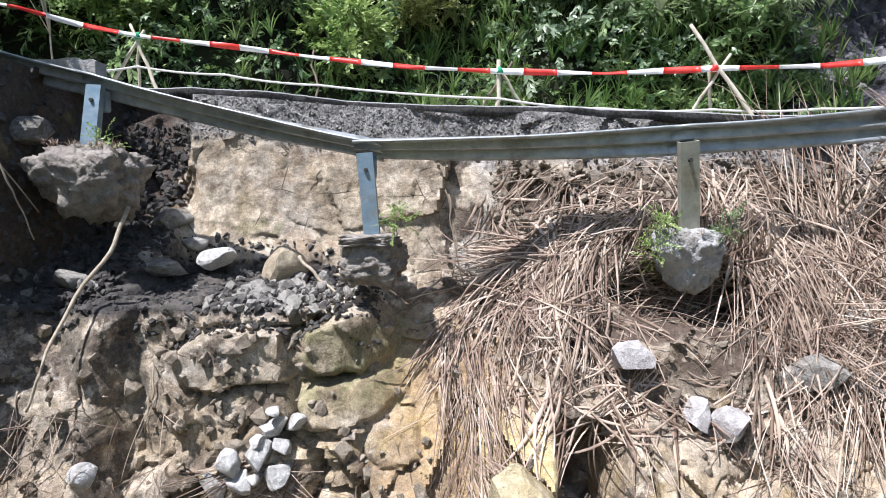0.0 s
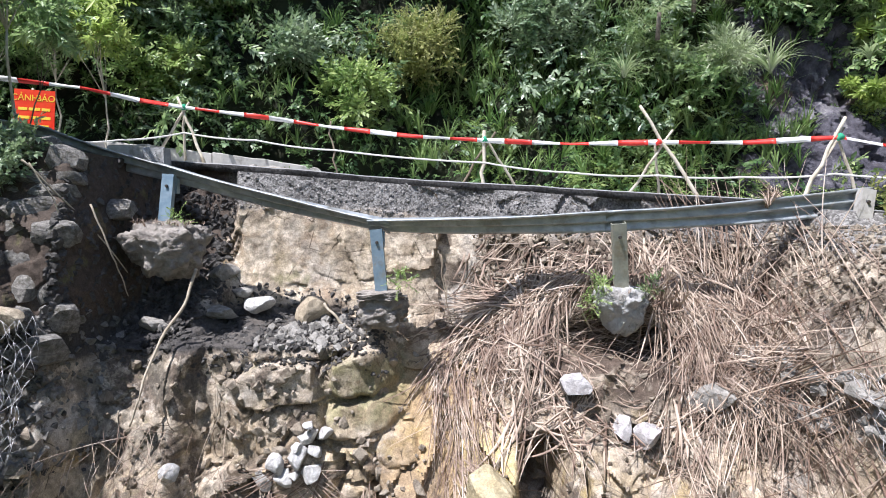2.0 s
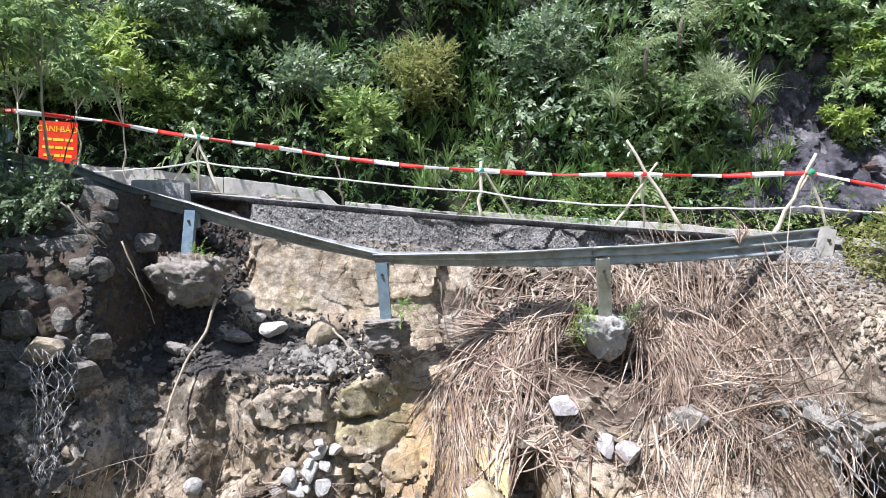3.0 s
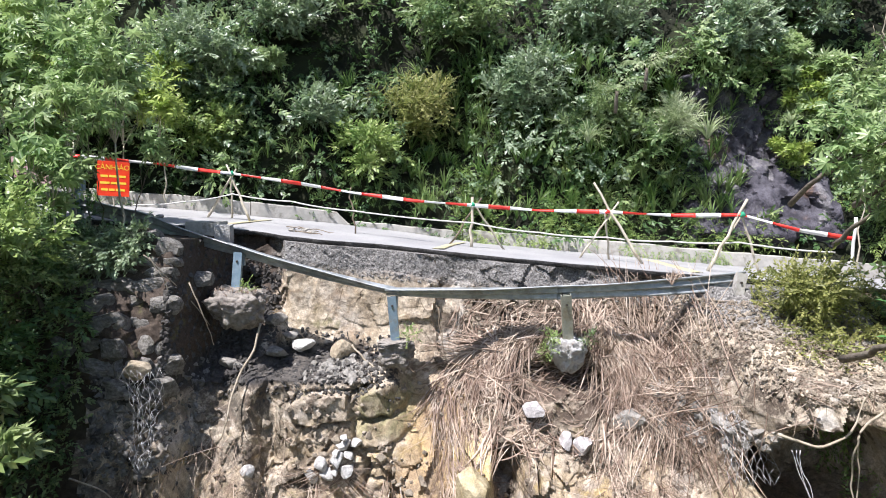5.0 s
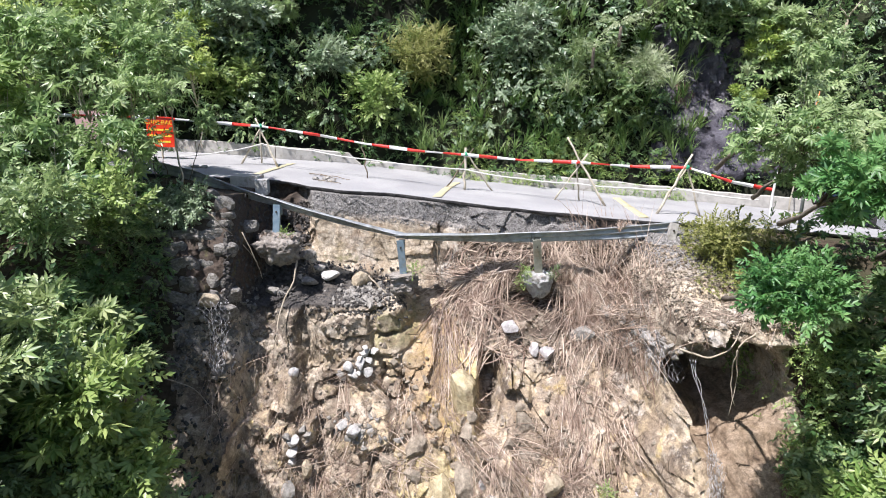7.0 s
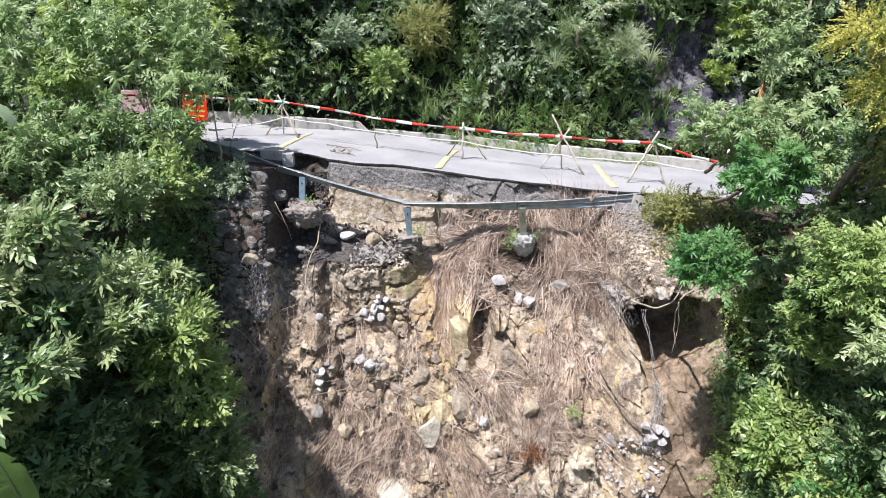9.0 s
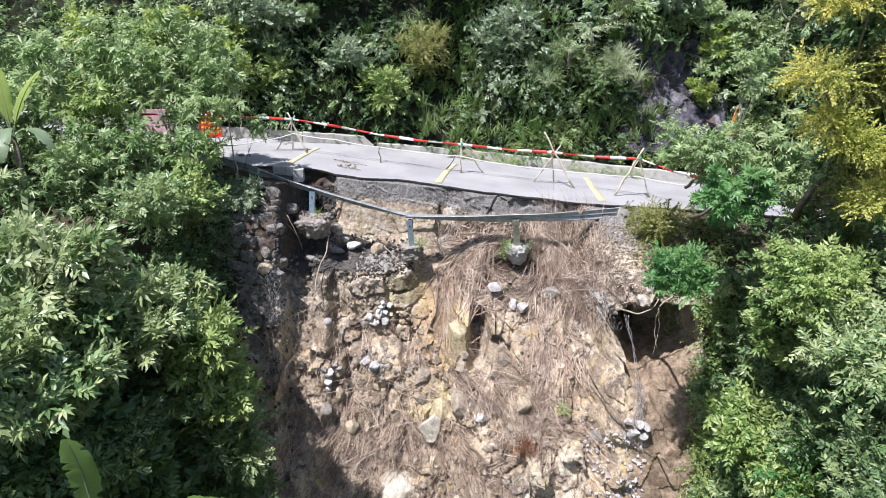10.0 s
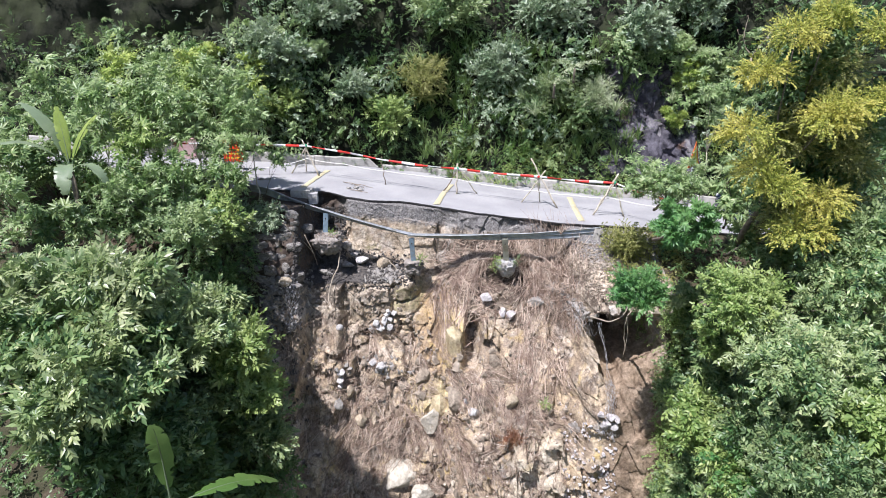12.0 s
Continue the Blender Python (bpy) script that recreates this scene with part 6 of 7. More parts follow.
rope([(-6.6, 8.9, 0.46), (-5.66, 9.2, 0.52), (-4.68, 9.6, 0.70), (-3.3, 9.45, 0.54), (-1.86, 9.26, 0.34), (0.78, 9.06, 0.10), (2.2, 8.8, -0.09), (3.56, 8.48, -0.16), (4.8, 8.15, -0.21), (5.98, 7.75, -0.19), (7.5, 7.1, -0.32)], "white rope tied along the trestles below the tape")


def warning_board():
    sign = thing("warning_board", "red warning board with yellow Vietnamese lettering on a stake", "sign", at=(-7.25, 9.3, 0.55))
    turn = Matrix.Rotation(radians(8), 4, "Z") @ Matrix.Rotation(radians(3), 4, "Y")
    w, h = 0.68, 0.78
    bm = bmesh.new()
    bmesh.ops.create_cube(bm, size=1, matrix=turn @ Matrix.Translation((0, 0, 0.48)) @ Matrix.Diagonal((w, 0.016, h, 1)))
    bmesh.ops.bevel(bm, geom=bm.edges[:], offset=0.004, segments=1)
    part("board", bm, M_SIGN_RED, sign, "glossy red board")
    for word, x in (("CẢNH", -0.16), ("BÁO", 0.19)):
        cu = bpy.data.curves.new("lettering", "FONT")
        cu.body, cu.size, cu.extrude, cu.align_x = word, 0.155, 0.001, "CENTER"
        tmp = bpy.data.objects.new("lettering", cu)
        me = bpy.data.meshes.new_from_object(tmp)
        bpy.data.objects.remove(tmp)
        me.materials.clear()
        me.materials.append(M_SIGN_YELLOW)
        ob = new("lettering", me)
        ob.parent = sign
        ob.matrix_local = turn @ Matrix.Translation((x, -0.012, 0.675)) @ Matrix.Rotation(radians(90), 4, "X")
    for row, words in ((0.53, (0.15, 0.19, 0.14)), (0.38, (0.20, 0.14, 0.16)), (0.23, (0.14, 0.12, 0.19))):
        x = -sum(words) / 2 - 0.025
        for ww in words:
            bm = bmesh.new()
            bmesh.ops.create_cube(bm, size=1, matrix=turn @ Matrix.Translation((x + ww / 2, -0.011, row)) @ Matrix.Diagonal((ww, 0.003, 0.05, 1)))
            part("text_bar", bm, M_SIGN_YELLOW, sign)
            x += ww + 0.025
    v, f = tube(bent((0, 0.03, -0.4), (0, 0.02, 0.90), 0.004), 0.022, 7)
    solid("stake", v, f, M_STICK, sign)


warning_board()


def triangle_sign():
    sign = thing("triangle_sign", "yellow triangular warning sign with a red rim on a post", "sign", at=(7.75, 5.7, -0.6))
    turn = Matrix.Translation((0, 0, 2.25)) @ Matrix.Rotation(radians(48), 4, "Z")

    def tri(name, s, y, mat, t):
        bm = bmesh.new()
        pts = [(-s / 2, -s * 0.289), (s / 2, -s * 0.289), (0, s * 0.577)]
        a = [bm.verts.new(turn @ Vector((px, y, pz))) for px, pz in pts]
        b = [bm.verts.new(turn @ Vector((px, y + t, pz))) for px, pz in pts]
        bm.faces.new(a)
        bm.faces.new(b[::-1])
        for k in range(3):
            bm.faces.new((a[k], b[k], b[(k + 1) % 3], a[(k + 1) % 3]))
        bmesh.ops.recalc_face_normals(bm, faces=bm.faces)
        part(name, bm, mat, sign)

    tri("rim", 0.86, 0.0, M_ORANGE, 0.012)
    tri("panel", 0.62, -0.005, M_SIGN_YELLOW, 0.004)
    v, f = tube([(0, 0.04, -0.7), (0, 0.04, 1.2), (0, 0.04, 2.6)], 0.035, 10)
    solid("pole", v, f, M_RAIL, sign)


triangle_sign()


def block(name, label, c, size, mat, category, turn=0.0, bevel=0.015, seed=1):
    bm = bmesh.new()
    bmesh.ops.create_cube(bm, size=1, matrix=Matrix.Diagonal((*size, 1)))
    bmesh.ops.bevel(bm, geom=bm.edges[:], offset=bevel, segments=2)
    bmesh.ops.subdivide_edges(bm, edges=[e for e in bm.edges if e.calc_length() > 0.1], cuts=4, use_grid_fill=True)
    r = np.random.default_rng(seed)
    for v in bm.verts:
        v.co += Vector(r.normal(0, 0.004, 3))
    ob = part(name, bm, mat, None)
    ob.matrix_world = pose(*c, 0, 0, turn)
    return tagged(ob, label, category)


block("concrete_block", "weathered concrete kerb block at the broken road edge", (-3.98, 7.05, -0.03), (0.28, 0.26, 0.34), M_FOOTING_WHITE, "kerb block", 3)
block("concrete_slab", "tilted pale concrete slab on the road shoulder", (-4.40, 7.3, 0.04), (0.66, 0.4, 0.3), M_CONCRETE, "concrete slab", -6, seed=4)
block("pale_panel", "faded pink and white board beside the road", (-8.6, 8.6, 1.25), (0.75, 0.05, 0.7), plain("faded_pink_board", (0.62, 0.36, 0.38), (0.7, 0.55, 0.53), 5, 0.7), "board", 10, seed=5)
for k, (x, y) in enumerate([(-6.05, 8.4), (-5.85, 8.5), (-3.0, 8.3), (-2.75, 8.45), (-2.6, 8.25)]):
    boulder("rock", "dark stone lying on the road", on_road(x, y, 0.03), (0.2, 0.18, 0.12), 260 + k, M_GREY_ROCK)
for k, (a, b) in enumerate([((-3.3, 9.0), (-2.5, 8.5)), ((-3.0, 8.8), (-2.2, 8.6)), ((-2.9, 8.1), (-2.3, 7.9))]):
    strand("twig_litter", "dry twig lying on the road", [on_road(*a, 0.03), on_road((a[0] + b[0]) / 2, (a[1] + b[1]) / 2 + 0.05, 0.05), on_road(*b, 0.03)], 0.014, M_DARK_STICK, "twig")


# ---- thickets on both sides ----
def side_cover(name, label, n, xr, zr, templates, mat, seed, size=1.0, lift=0.3):
    r = np.random.default_rng(seed)
    x, z = r.uniform(*xr, n), r.uniform(*zr, n)
    y = face_y(x, z) - lift * r.random(n)
    pos = np.stack([x, y, z], -1)
    ahead = np.array([0, -0.7, 0.3]) + r.normal(0, 0.6, (n, 3))
    up = np.array([-0.1, -0.4, 1.0]) + r.normal(0, 0.35, (n, 3))
    v, f = mixed(templates, pos, ahead, up, size * r.uniform(0.65, 1.3, n), r)
    return tagged(solid(name, v, f, mat), label, "undergrowth", kind="stuff")


side_cover("left_undergrowth", "dark leafy undergrowth below the masonry bank", 3300, (-15, -5.5), (-9.5, 0.5), T_TWIG + T_SMALL, M_LEAF_DARK, 21, 1.2, 0.6)
side_cover("right_undergrowth", "dark leafy undergrowth beside the hollow", 3600, (6.75, 15), (-9.5, -0.4), T_TWIG + T_SMALL, M_LEAF_DARK, 22, 1.2, 0.6)
side_cover("bank_creepers", "small-leaved creepers on the masonry bank", 1100, (-7.2, -4.75), (-0.45, 0.12), T_SMALL + T_TWIG, M_LEAF_GREY, 23, 0.85, 0.4)
side_cover("bank_creepers_low", "sparse creepers hanging on the masonry bank", 700, (-7.0, -5.35), (-3.5, -0.2), T_SMALL + T_TWIG, M_LEAF_FRESH, 24, 0.85, 0.35)
side_cover("lip_creepers", "olive scrub hanging at the rail end", 700, (5.1, 7.5), (-1.5, -0.5), T_SMALL, M_LEAF_OLIVE, 25, 0.9, 0.35)
side_cover("vine_fringe", "thin yellow-green vines hanging beside the hollow", 2000, (6.3, 7.5), (-8.5, -1.6), T_SMALL, M_LEAF_BRIGHT, 26, 0.9, 0.9)

LEFT, RIGHT = "thicket beside the masonry bank", "thicket beside the hollow"


def bush(what, centre, radii, clumps, per, tm, mat, seed, size=1.0, group=LEFT, rc=0.42, name="bush", category="bush", trunk=0.05, droop=0.0, lobe=None, spots=None):
    x, z = centre[0], centre[2] - radii[2] * 1.0 - 0.2
    y = float(face_y(np.array([x]), np.array([z]))[0]) + 0.05
    y = float(np.clip(y, centre[1] + radii[1] * 0.4, centre[1] + radii[1] * 0.8 + 1.2))
    base = (x, y, z)
    plant(name, what, category, base, centre, radii, clumps, per, tm, mat, seed, size, rc, group, M_BARK, trunk, droop, lobe, spots)


# low crown dark, top crowns pale: sun and shade are in the leaf colour
bush("broad-leaved tree with long glossy green leaves", (-6.6, -2.6, -0.75), (2.0, 1.8, 1.2), 32, 78, T_WHORL + T_BIG, M_LEAF_FRESH, 1, 0.66, rc=0.27, name="tree", category="tree", trunk=0.09)
bush("broad-leaved tree with long glossy green leaves", (-6.2, -2.2, -2.9), (1.5, 1.3, 1.4), 22, 70, T_WHORL + T_BIG, M_LEAF_DARK, 2, 0.68, rc=0.32, name="tree", category="tree", trunk=0.07)
bush("green leafy bush in the sun", (-5.3, -0.3, -1.0), (1.15, 1.3, 1.0), 20, 66, T_WHORL + T_TWIG, M_LEAF_FRESH, 3, 0.68, rc=0.34)
bush("dark green leafy bush on the slope", (-5.5, 0.6, -2.8), (1.2, 1.4, 1.3), 14, 46, T_TWIG, M_LEAF, 4, 1.15)
bush("sunlit green bush with yellowish young leaves", (-4.5, 0.0, -1.75), (0.75, 0.8, 0.75), 12, 40, T_TWIG + T_ROSETTE, M_LEAF_BRIGHT, 15, 1.0)
bush("sunlit green bush with yellowish young leaves", (-4.25, 0.2, -2.95), (0.75, 0.8, 0.8), 14, 34, T_TWIG + T_ROSETTE, M_LEAF_BRIGHT, 16, 0.85)
bush("sunlit green bush with yellowish young leaves", (-4.2, 0.5, -4.2), (0.75, 0.8, 0.8), 12, 40, T_TWIG, M_LEAF, 17, 1.0)
# dark-leaved bushes added where deep shade lies low on the slope
bush("dark green leafy bush on the slope", (-4.35, 0.4, -5.6), (0.8, 0.8, 0.85), 10, 36, T_TWIG, M_LEAF_DARK, 18, 1.0)
bush("dark green leafy bush on the slope", (-4.45, 0.2, -7.0), (0.8, 0.8, 0.85), 10, 36, T_TWIG, M_LEAF_DARK, 19, 1.0)
bush("dark green leafy bush on the slope", (-5.6, -1.3, -4.4), (1.3, 1.4, 1.4), 14, 50, T_BIG, M_LEAF_DARK, 5)
bush("tall green bush with large leaves", (-9.0, -1.6, 0.0), (1.8, 1.8, 1.4), 26, 70, T_WHORL, M_LEAF_WHORL, 6, 0.68, rc=0.32)
bush("tall green bush with large leaves", (-8.3, 1.0, -0.6), (1.6, 1.5, 1.3), 22, 60, T_FINE, M_LEAF_PALM, 7, 1.1, rc=0.34)
bush("shrub of palmate green leaves", (-6.5, 3.6, 0.0), (1.1, 1.1, 0.8), 14, 34, T_FINE, M_LEAF_PALM, 8, 1.0)
bush("shrub of palmate green leaves", (-8.3, 3.6, 0.6), (1.3, 1.2, 1.0), 16, 36, T_FINE, M_LEAF_PALM, 9, 1.0)
bush("dark bush over the masonry bank", (-6.2, 3.3, -1.5), (0.85, 0.9, 1.0), 12, 40, T_TWIG, M_LEAF_DARK, 10, 1.0)
bush("bush with small bright leaves over the masonry bank", (-6.1, 4.4, -0.4), (0.65, 0.6, 0.6), 10, 40, T_SMALL, M_LEAF, 11, 1.0)
for k, (x, y, top, mat) in enumerate([(-5.6, 6.4, 2.75, M_LEAF_PALM), (-6.3, 6.1, 2.6, M_LEAF), (-7.0, 5.7, 2.5, M_LEAF_PALM), (-7.7, 5.8, 2.7, M_LEAF_PALM), (-8.5, 5.0, 2.5, M_LEAF), (-9.4, 5.1, 2.7, M_LEAF_PALM), (-6.7, 6.9, 3.2, M_LEAF_PALM),
                                       (-10.4, 5.4, 2.7, M_LEAF), (-7.4, 6.7, 3.2, M_LEAF), (-8.4, 6.2, 3.0, M_LEAF_PALM), (-9.2, 6.4, 3.1, M_LEAF), (-6.0, 5.2, 1.5, M_LEAF), (-7.2, 4.7, 1.6, M_LEAF_PALM), (-8.2, 4.2, 1.7, M_LEAF), (-11.4, 6.0, 3.2, M_LEAF_PALM)]):
    plant("sapling", "thin-stemmed sapling topped with drooping palmate leaves", "sapling", (x, y, float(road_z(x, 7)) - 0.2), (x, y - 0.1, top - 0.8 + (1.0 if k in (0, 2, 3, 5, 6, 8, 9, 14) else 0.2)), (0.8, 0.65, 1.35), 17, 11, T_FINE, M_LEAF_PALM if mat == M_LEAF_PALM or k % 2 else M_LEAF_BRIGHT, 700 + k, 1.42, 0.36, "saplings beside the road", M_STICK, 0.024, 0.05, (0.26, 0.24, 0.22))
for k, (x, y, z, rx, rz) in enumerate([(-5.6, 5.6, 3.0, 0.75, 0.85), (-5.5, 5.2, 2.2, 0.7, 0.75), (-4.8, 6.2, 1.5, 0.3, 0.3)]):
    plant("sapling", "thin leaning sapling with drooping palmate leaves over the rail", "sapling", (-6.1 + 0.3 * k, 6.3, -0.1), (x, y, z), (rx, 0.6, rz), 14 - 4 * k, 15, T_FINE, M_LEAF_PALM, 760 + k, 1.0, 0.36, "saplings beside the road", M_BARK, 0.013, 0.1, (0.24, 0.22, 0.2))
for k, (x, y, top) in enumerate([(-6.7, 10.75, 3.9), (-7.6, 10.6, 4.4), (-8.7, 10.4, 4.6), (-9.9, 10.5, 4.3), (-11.2, 10.3, 4.6), (9.9, 10.2, 4.0)]):
    plant("sapling", "thin-stemmed sapling with bright palmate leaves at the foot of the hillside", "sapling", (x, y, float(road_z(x, y)) - 0.25), (x, y - 0.1, top - 1.2), (0.85, 0.6, 1.3), 15, 12, T_FINE, M_LEAF_PALM if k % 2 else M_LEAF_LIME, 740 + k, 1.35, 0.36, "saplings beside the road", M_STICK, 0.024, 0.05, (0.28, 0.24, 0.22))
bush("leafy tree leaning over the masonry bank", (-6.0, 3.9, 0.3), (0.75, 0.7, 0.8), 9, 20, T_TWIG, M_LEAF_BRIGHT, 13, 1.0)
bush("leafy tree leaning over the masonry bank", (-6.4, 2.6, 0.1), (0.9, 0.8, 0.8), 9, 30, T_TWIG, M_LEAF, 14, 1.05)


def flank(xs, ys, canopy, depth, mats, templates, seed, group, what):
    """Bushes one above the other down an overgrown slope."""
    r = np.random.default_rng(seed)
    for x in xs:
        for y in ys:
            for d in depth(x):
                cx, cy, cz = x + r.normal(0, 0.25), y + r.normal(0, 0.3), canopy(x, y) - d + r.normal(0, 0.2)
                by = max(cy + 0.6, float(face_y(np.array([cx]), np.array([cz - 0.6]))[0]) - 0.1)
                by = min(by, cy + 1.6)
                k = r.integers(0, len(mats))
                plant("bush", what, "bush", (cx, by, cz - 0.9), (cx, cy, cz), (0.95, 0.9, 0.8), 10, 50, templates[k], mats[k], int(r.integers(1000, 9000)), 0.72, 0.42, group, M_BARK, 0.035)


for k, (x, y, z) in enumerate([(-12.4, 4.2, 1.2), (-12.6, 5.6, 2.0), (-10.8, 2.2, 0.9), (-13.5, 6.0, 2.4), (-12.4, 3.0, 1.4), (-11.0, 6.8, 2.8), (-9.6, 7.0, 2.6)]):
    bush("tall green bush beside the road", (x, y, z), (1.3, 1.1, 1.2), 16, 15, T_FINE, (M_LEAF_FRESH, M_LEAF_PALM, M_LEAF_PALM)[k % 3], 60 + k, 1.3)
bush("broad-leaved tree with long glossy green leaves", (-6.5, -0.9, 0.3), (1.3, 1.1, 0.75), 22, 70, T_WHORL + T_BIG, M_LEAF_WHORL, 70, 0.66, rc=0.32, name="tree", category="tree", trunk=0.07)
for k, (x, y, z) in enumerate([(-7.2, 5.5, 0.75), (-8.4, 5.2, 0.85), (-9.6, 5.1, 0.95), (-10.8, 5.4, 1.05), (-12.0, 5.8, 1.2), (-9.7, 2.7, 0.5), (-12.3, 5.2, 1.75), (-11.3, 5.0, 1.7)]):
    bush("low roadside shrub of pale palmate leaves", (x, y, z), (0.85, 0.6, 0.7), 11, 22, T_FINE, (M_LEAF_PALM, M_LEAF)[k % 2], 80 + k, 1.3)
flank((-5.75, -7.4), (-2.0, -0.8, 0.6, 1.9), lambda x, y: np.interp(y, [-4, -1, 1.5, 3], [-0.2, -0.3, -1.2, -0.8]) - 0.2, lambda x: (0.6, 2.0, 3.5, 5.0, 6.4) if x > -6 else (0.4, 1.9),
      [M_LEAF, M_LEAF_FRESH, M_LEAF, M_LEAF_DARK], [T_TWIG, T_WHORL, T_ROSETTE, T_BIG], 5, LEFT, "green leafy bush on the overgrown slope")
bush("small-leaved olive scrub at the rail end", (5.75, 4.7, -0.75), (0.6, 0.5, 0.5), 10, 48, T_SMALL, M_LEAF_OLIVE, 20, 0.9, RIGHT)
bush("shrub of palmate bright leaves at the road edge", (5.8, 3.9, 1.5), (0.75, 0.6, 0.7), 13, 20, T_FINE, M_LEAF_PALM, 21, 1.0, RIGHT, droop=0.2)
bush("shrub of palmate green leaves at the road edge", (6.9, 4.5, 0.9), (0.7, 0.6, 0.8), 12, 18, T_FINE, M_LEAF_PALM, 22, 1.0, RIGHT, droop=0.2)
bush("shrub of palmate bright leaves at the road edge", (6.7, 3.6, 1.5), (0.8, 0.7, 0.7), 13, 26, T_FINE, M_LEAF_PALM, 23, 1.0, RIGHT)
bush("fresh green leafy bush over the hollow", (4.9, 0.7, -0.35), (0.65, 0.8, 0.6), 14, 70, T_TWIG + T_FINE, M_LEAF_BLUE, 24, 0.72, RIGHT)
bush("green leafy bush beside the hollow", (5.95, 1.2, 0.95), (0.85, 0.9, 0.75), 15, 56, T_ROSETTE, M_LEAF_BLUE, 25, 0.66, RIGHT)
bush("bush with pinnate pale green leaves", (6.6, -0.9, 0.0), (0.95, 1.0, 0.75), 16, 80, T_PINN + T_ROSETTE, M_LEAF_BRIGHT, 26, 0.55, RIGHT)
bush("bush with pinnate green leaves", (7.2, -2.4, -0.6), (1.3, 1.3, 1.0), 26, 72, T_PINN + T_ROSETTE, M_LEAF_FRESH, 27, 0.58, RIGHT)
bush("bush with pinnate green leaves", (7.2, -3.6, -2.2), (1.3, 1.3, 1.3), 28, 72, T_PINN + T_ROSETTE, M_LEAF, 28, 0.58, RIGHT)
bush("bush with pinnate green leaves", (7.6, -1.6, -3.6), (1.3, 1.4, 1.4), 26, 72, T_PINN + T_ROSETTE, M_LEAF_BLUE, 29, 0.58, RIGHT)
bush("dark bush beside the hollow", (7.5, 1.6, -1.9), (0.8, 1.0, 1.2), 14, 46, T_TWIG, M_LEAF_DARK, 30, 1.05, RIGHT)
bush("leafy bush with pale yellowish leaves", (7.0, 0.2, -1.5), (0.75, 0.9, 0.8), 14, 60, T_ROSETTE, M_LEAF_BRIGHT, 31, 0.65, RIGHT)
bush("dark bush low on the overgrown slope", (7.7, 0.4, -4.2), (0.8, 1.1, 1.5), 14, 46, T_TWIG, M_LEAF_DARK, 32, 1.05, RIGHT)
bush("tall leafy bush behind the yellow tree", (8.6, 2.2, 0.6), (1.4, 1.4, 1.4), 18, 62, T_ROSETTE, M_LEAF_FRESH, 33, 0.7, RIGHT)
bush("tall green bush with pinnate leaves", (9.0, -1.2, 0.2), (1.5, 1.4, 1.4), 20, 66, T_ROSETTE + T_PINN, M_LEAF_FRESH, 34, 0.62, RIGHT)
YELLOW_MASSES = [(7.2, 0.1, 5.3), (7.9, 0.2, 5.7), (8.35, -0.1, 3.95), (8.0, -0.2, 3.7), (6.5, 0.0, 3.4), (6.95, 0.1, 2.6), (7.25, -0.2, 2.35), (7.85, -0.3, 1.35), (8.3, -0.1, 2.0), (9.2, -0.2, 4.1), (6.75, 0.2, 4.6), (8.9, 0.0, 5.4)]
bush("yellow-leaved tree with drooping foliage", (7.9, 0.4, 3.6), (1.7, 1.0, 3.2), 12, 330, T_SMALL, M_LEAF_YELLOW, 35, 0.8, RIGHT, 0.14, "tree", "tree", 0.08, 0.5, (0.46, 0.4, 0.27), YELLOW_MASSES)
# dark filler crown, added to show as shade between the yellow masses
bush("dark filler tree with dense drooping foliage behind the yellow one", (8.9, 1.4, 3.4), (1.6, 1.0, 2.9), 36, 170, T_TWIG, M_LEAF_DARK, 36, 0.85, RIGHT, 0.28, "tree", "tree", 0.1, 0.3, (0.55, 0.4, 0.4))
bush("olive-leaved tree with feathery hanging foliage", (8.4, 0.9, 2.9), (1.5, 0.7, 2.3), 16, 230, T_SMALL, M_LEAF_OLIVE, 37, 0.85, RIGHT, 0.2, "tree", "tree", 0.08, 0.45, (0.55, 0.4, 0.4))
bush("sunlit green bush under the yellow tree", (8.9, 0.1, 1.0), (1.0, 0.9, 0.8), 12, 40, T_TWIG, M_LEAF, 42, 1.0, RIGHT)
bush("sunlit green bush under the yellow tree", (10.1, -0.1, 1.2), (1.1, 0.9, 0.9), 12, 40, T_TWIG, M_LEAF, 43, 1.0, RIGHT)
bush("tall dark bush beside the road", (10.4, 3.6, 1.0), (1.5, 1.3, 1.6), 15, 44, T_TWIG, M_LEAF, 38, 1.2, RIGHT)
bush("tall dark bush beside the road", (12.2, 4.6, 1.6), (1.6, 1.3, 1.8), 15, 44, T_TWIG, M_LEAF_DARK, 39, 1.2, RIGHT)
bush("tall dark bush beside the road", (10.8, 0.8, 0.8), (1.5, 1.3, 1.6), 15, 44, T_TWIG, M_LEAF_GREY, 40, 1.2, RIGHT)
bush("shrub of palmate green leaves at the road edge", (8.9, 5.0, 0.9), (1.0, 0.7, 1.2), 16, 18, T_ROSETTE, M_LEAF_PALM, 41, 1.0, RIGHT, droop=0.2)
flank((7.25, 8.7), (-4.6, -3.0, -1.4, 0.2, 1.8), lambda x, y: np.interp(y, [-4, -1, 1.5, 3], [-0.9, -0.3, -0.2, -0.4]), lambda x: (0.8, 2.2, 3.6, 5.0, 6.4) if x < 8 else (0.5, 2.0),
      [M_LEAF, M_LEAF_FRESH, M_LEAF_DARK, M_LEAF, M_LEAF_BRIGHT], [T_PINN, T_ROSETTE, T_ROSETTE, T_TWIG, T_PINN], 6, RIGHT, "green leafy bush on the overgrown slope")
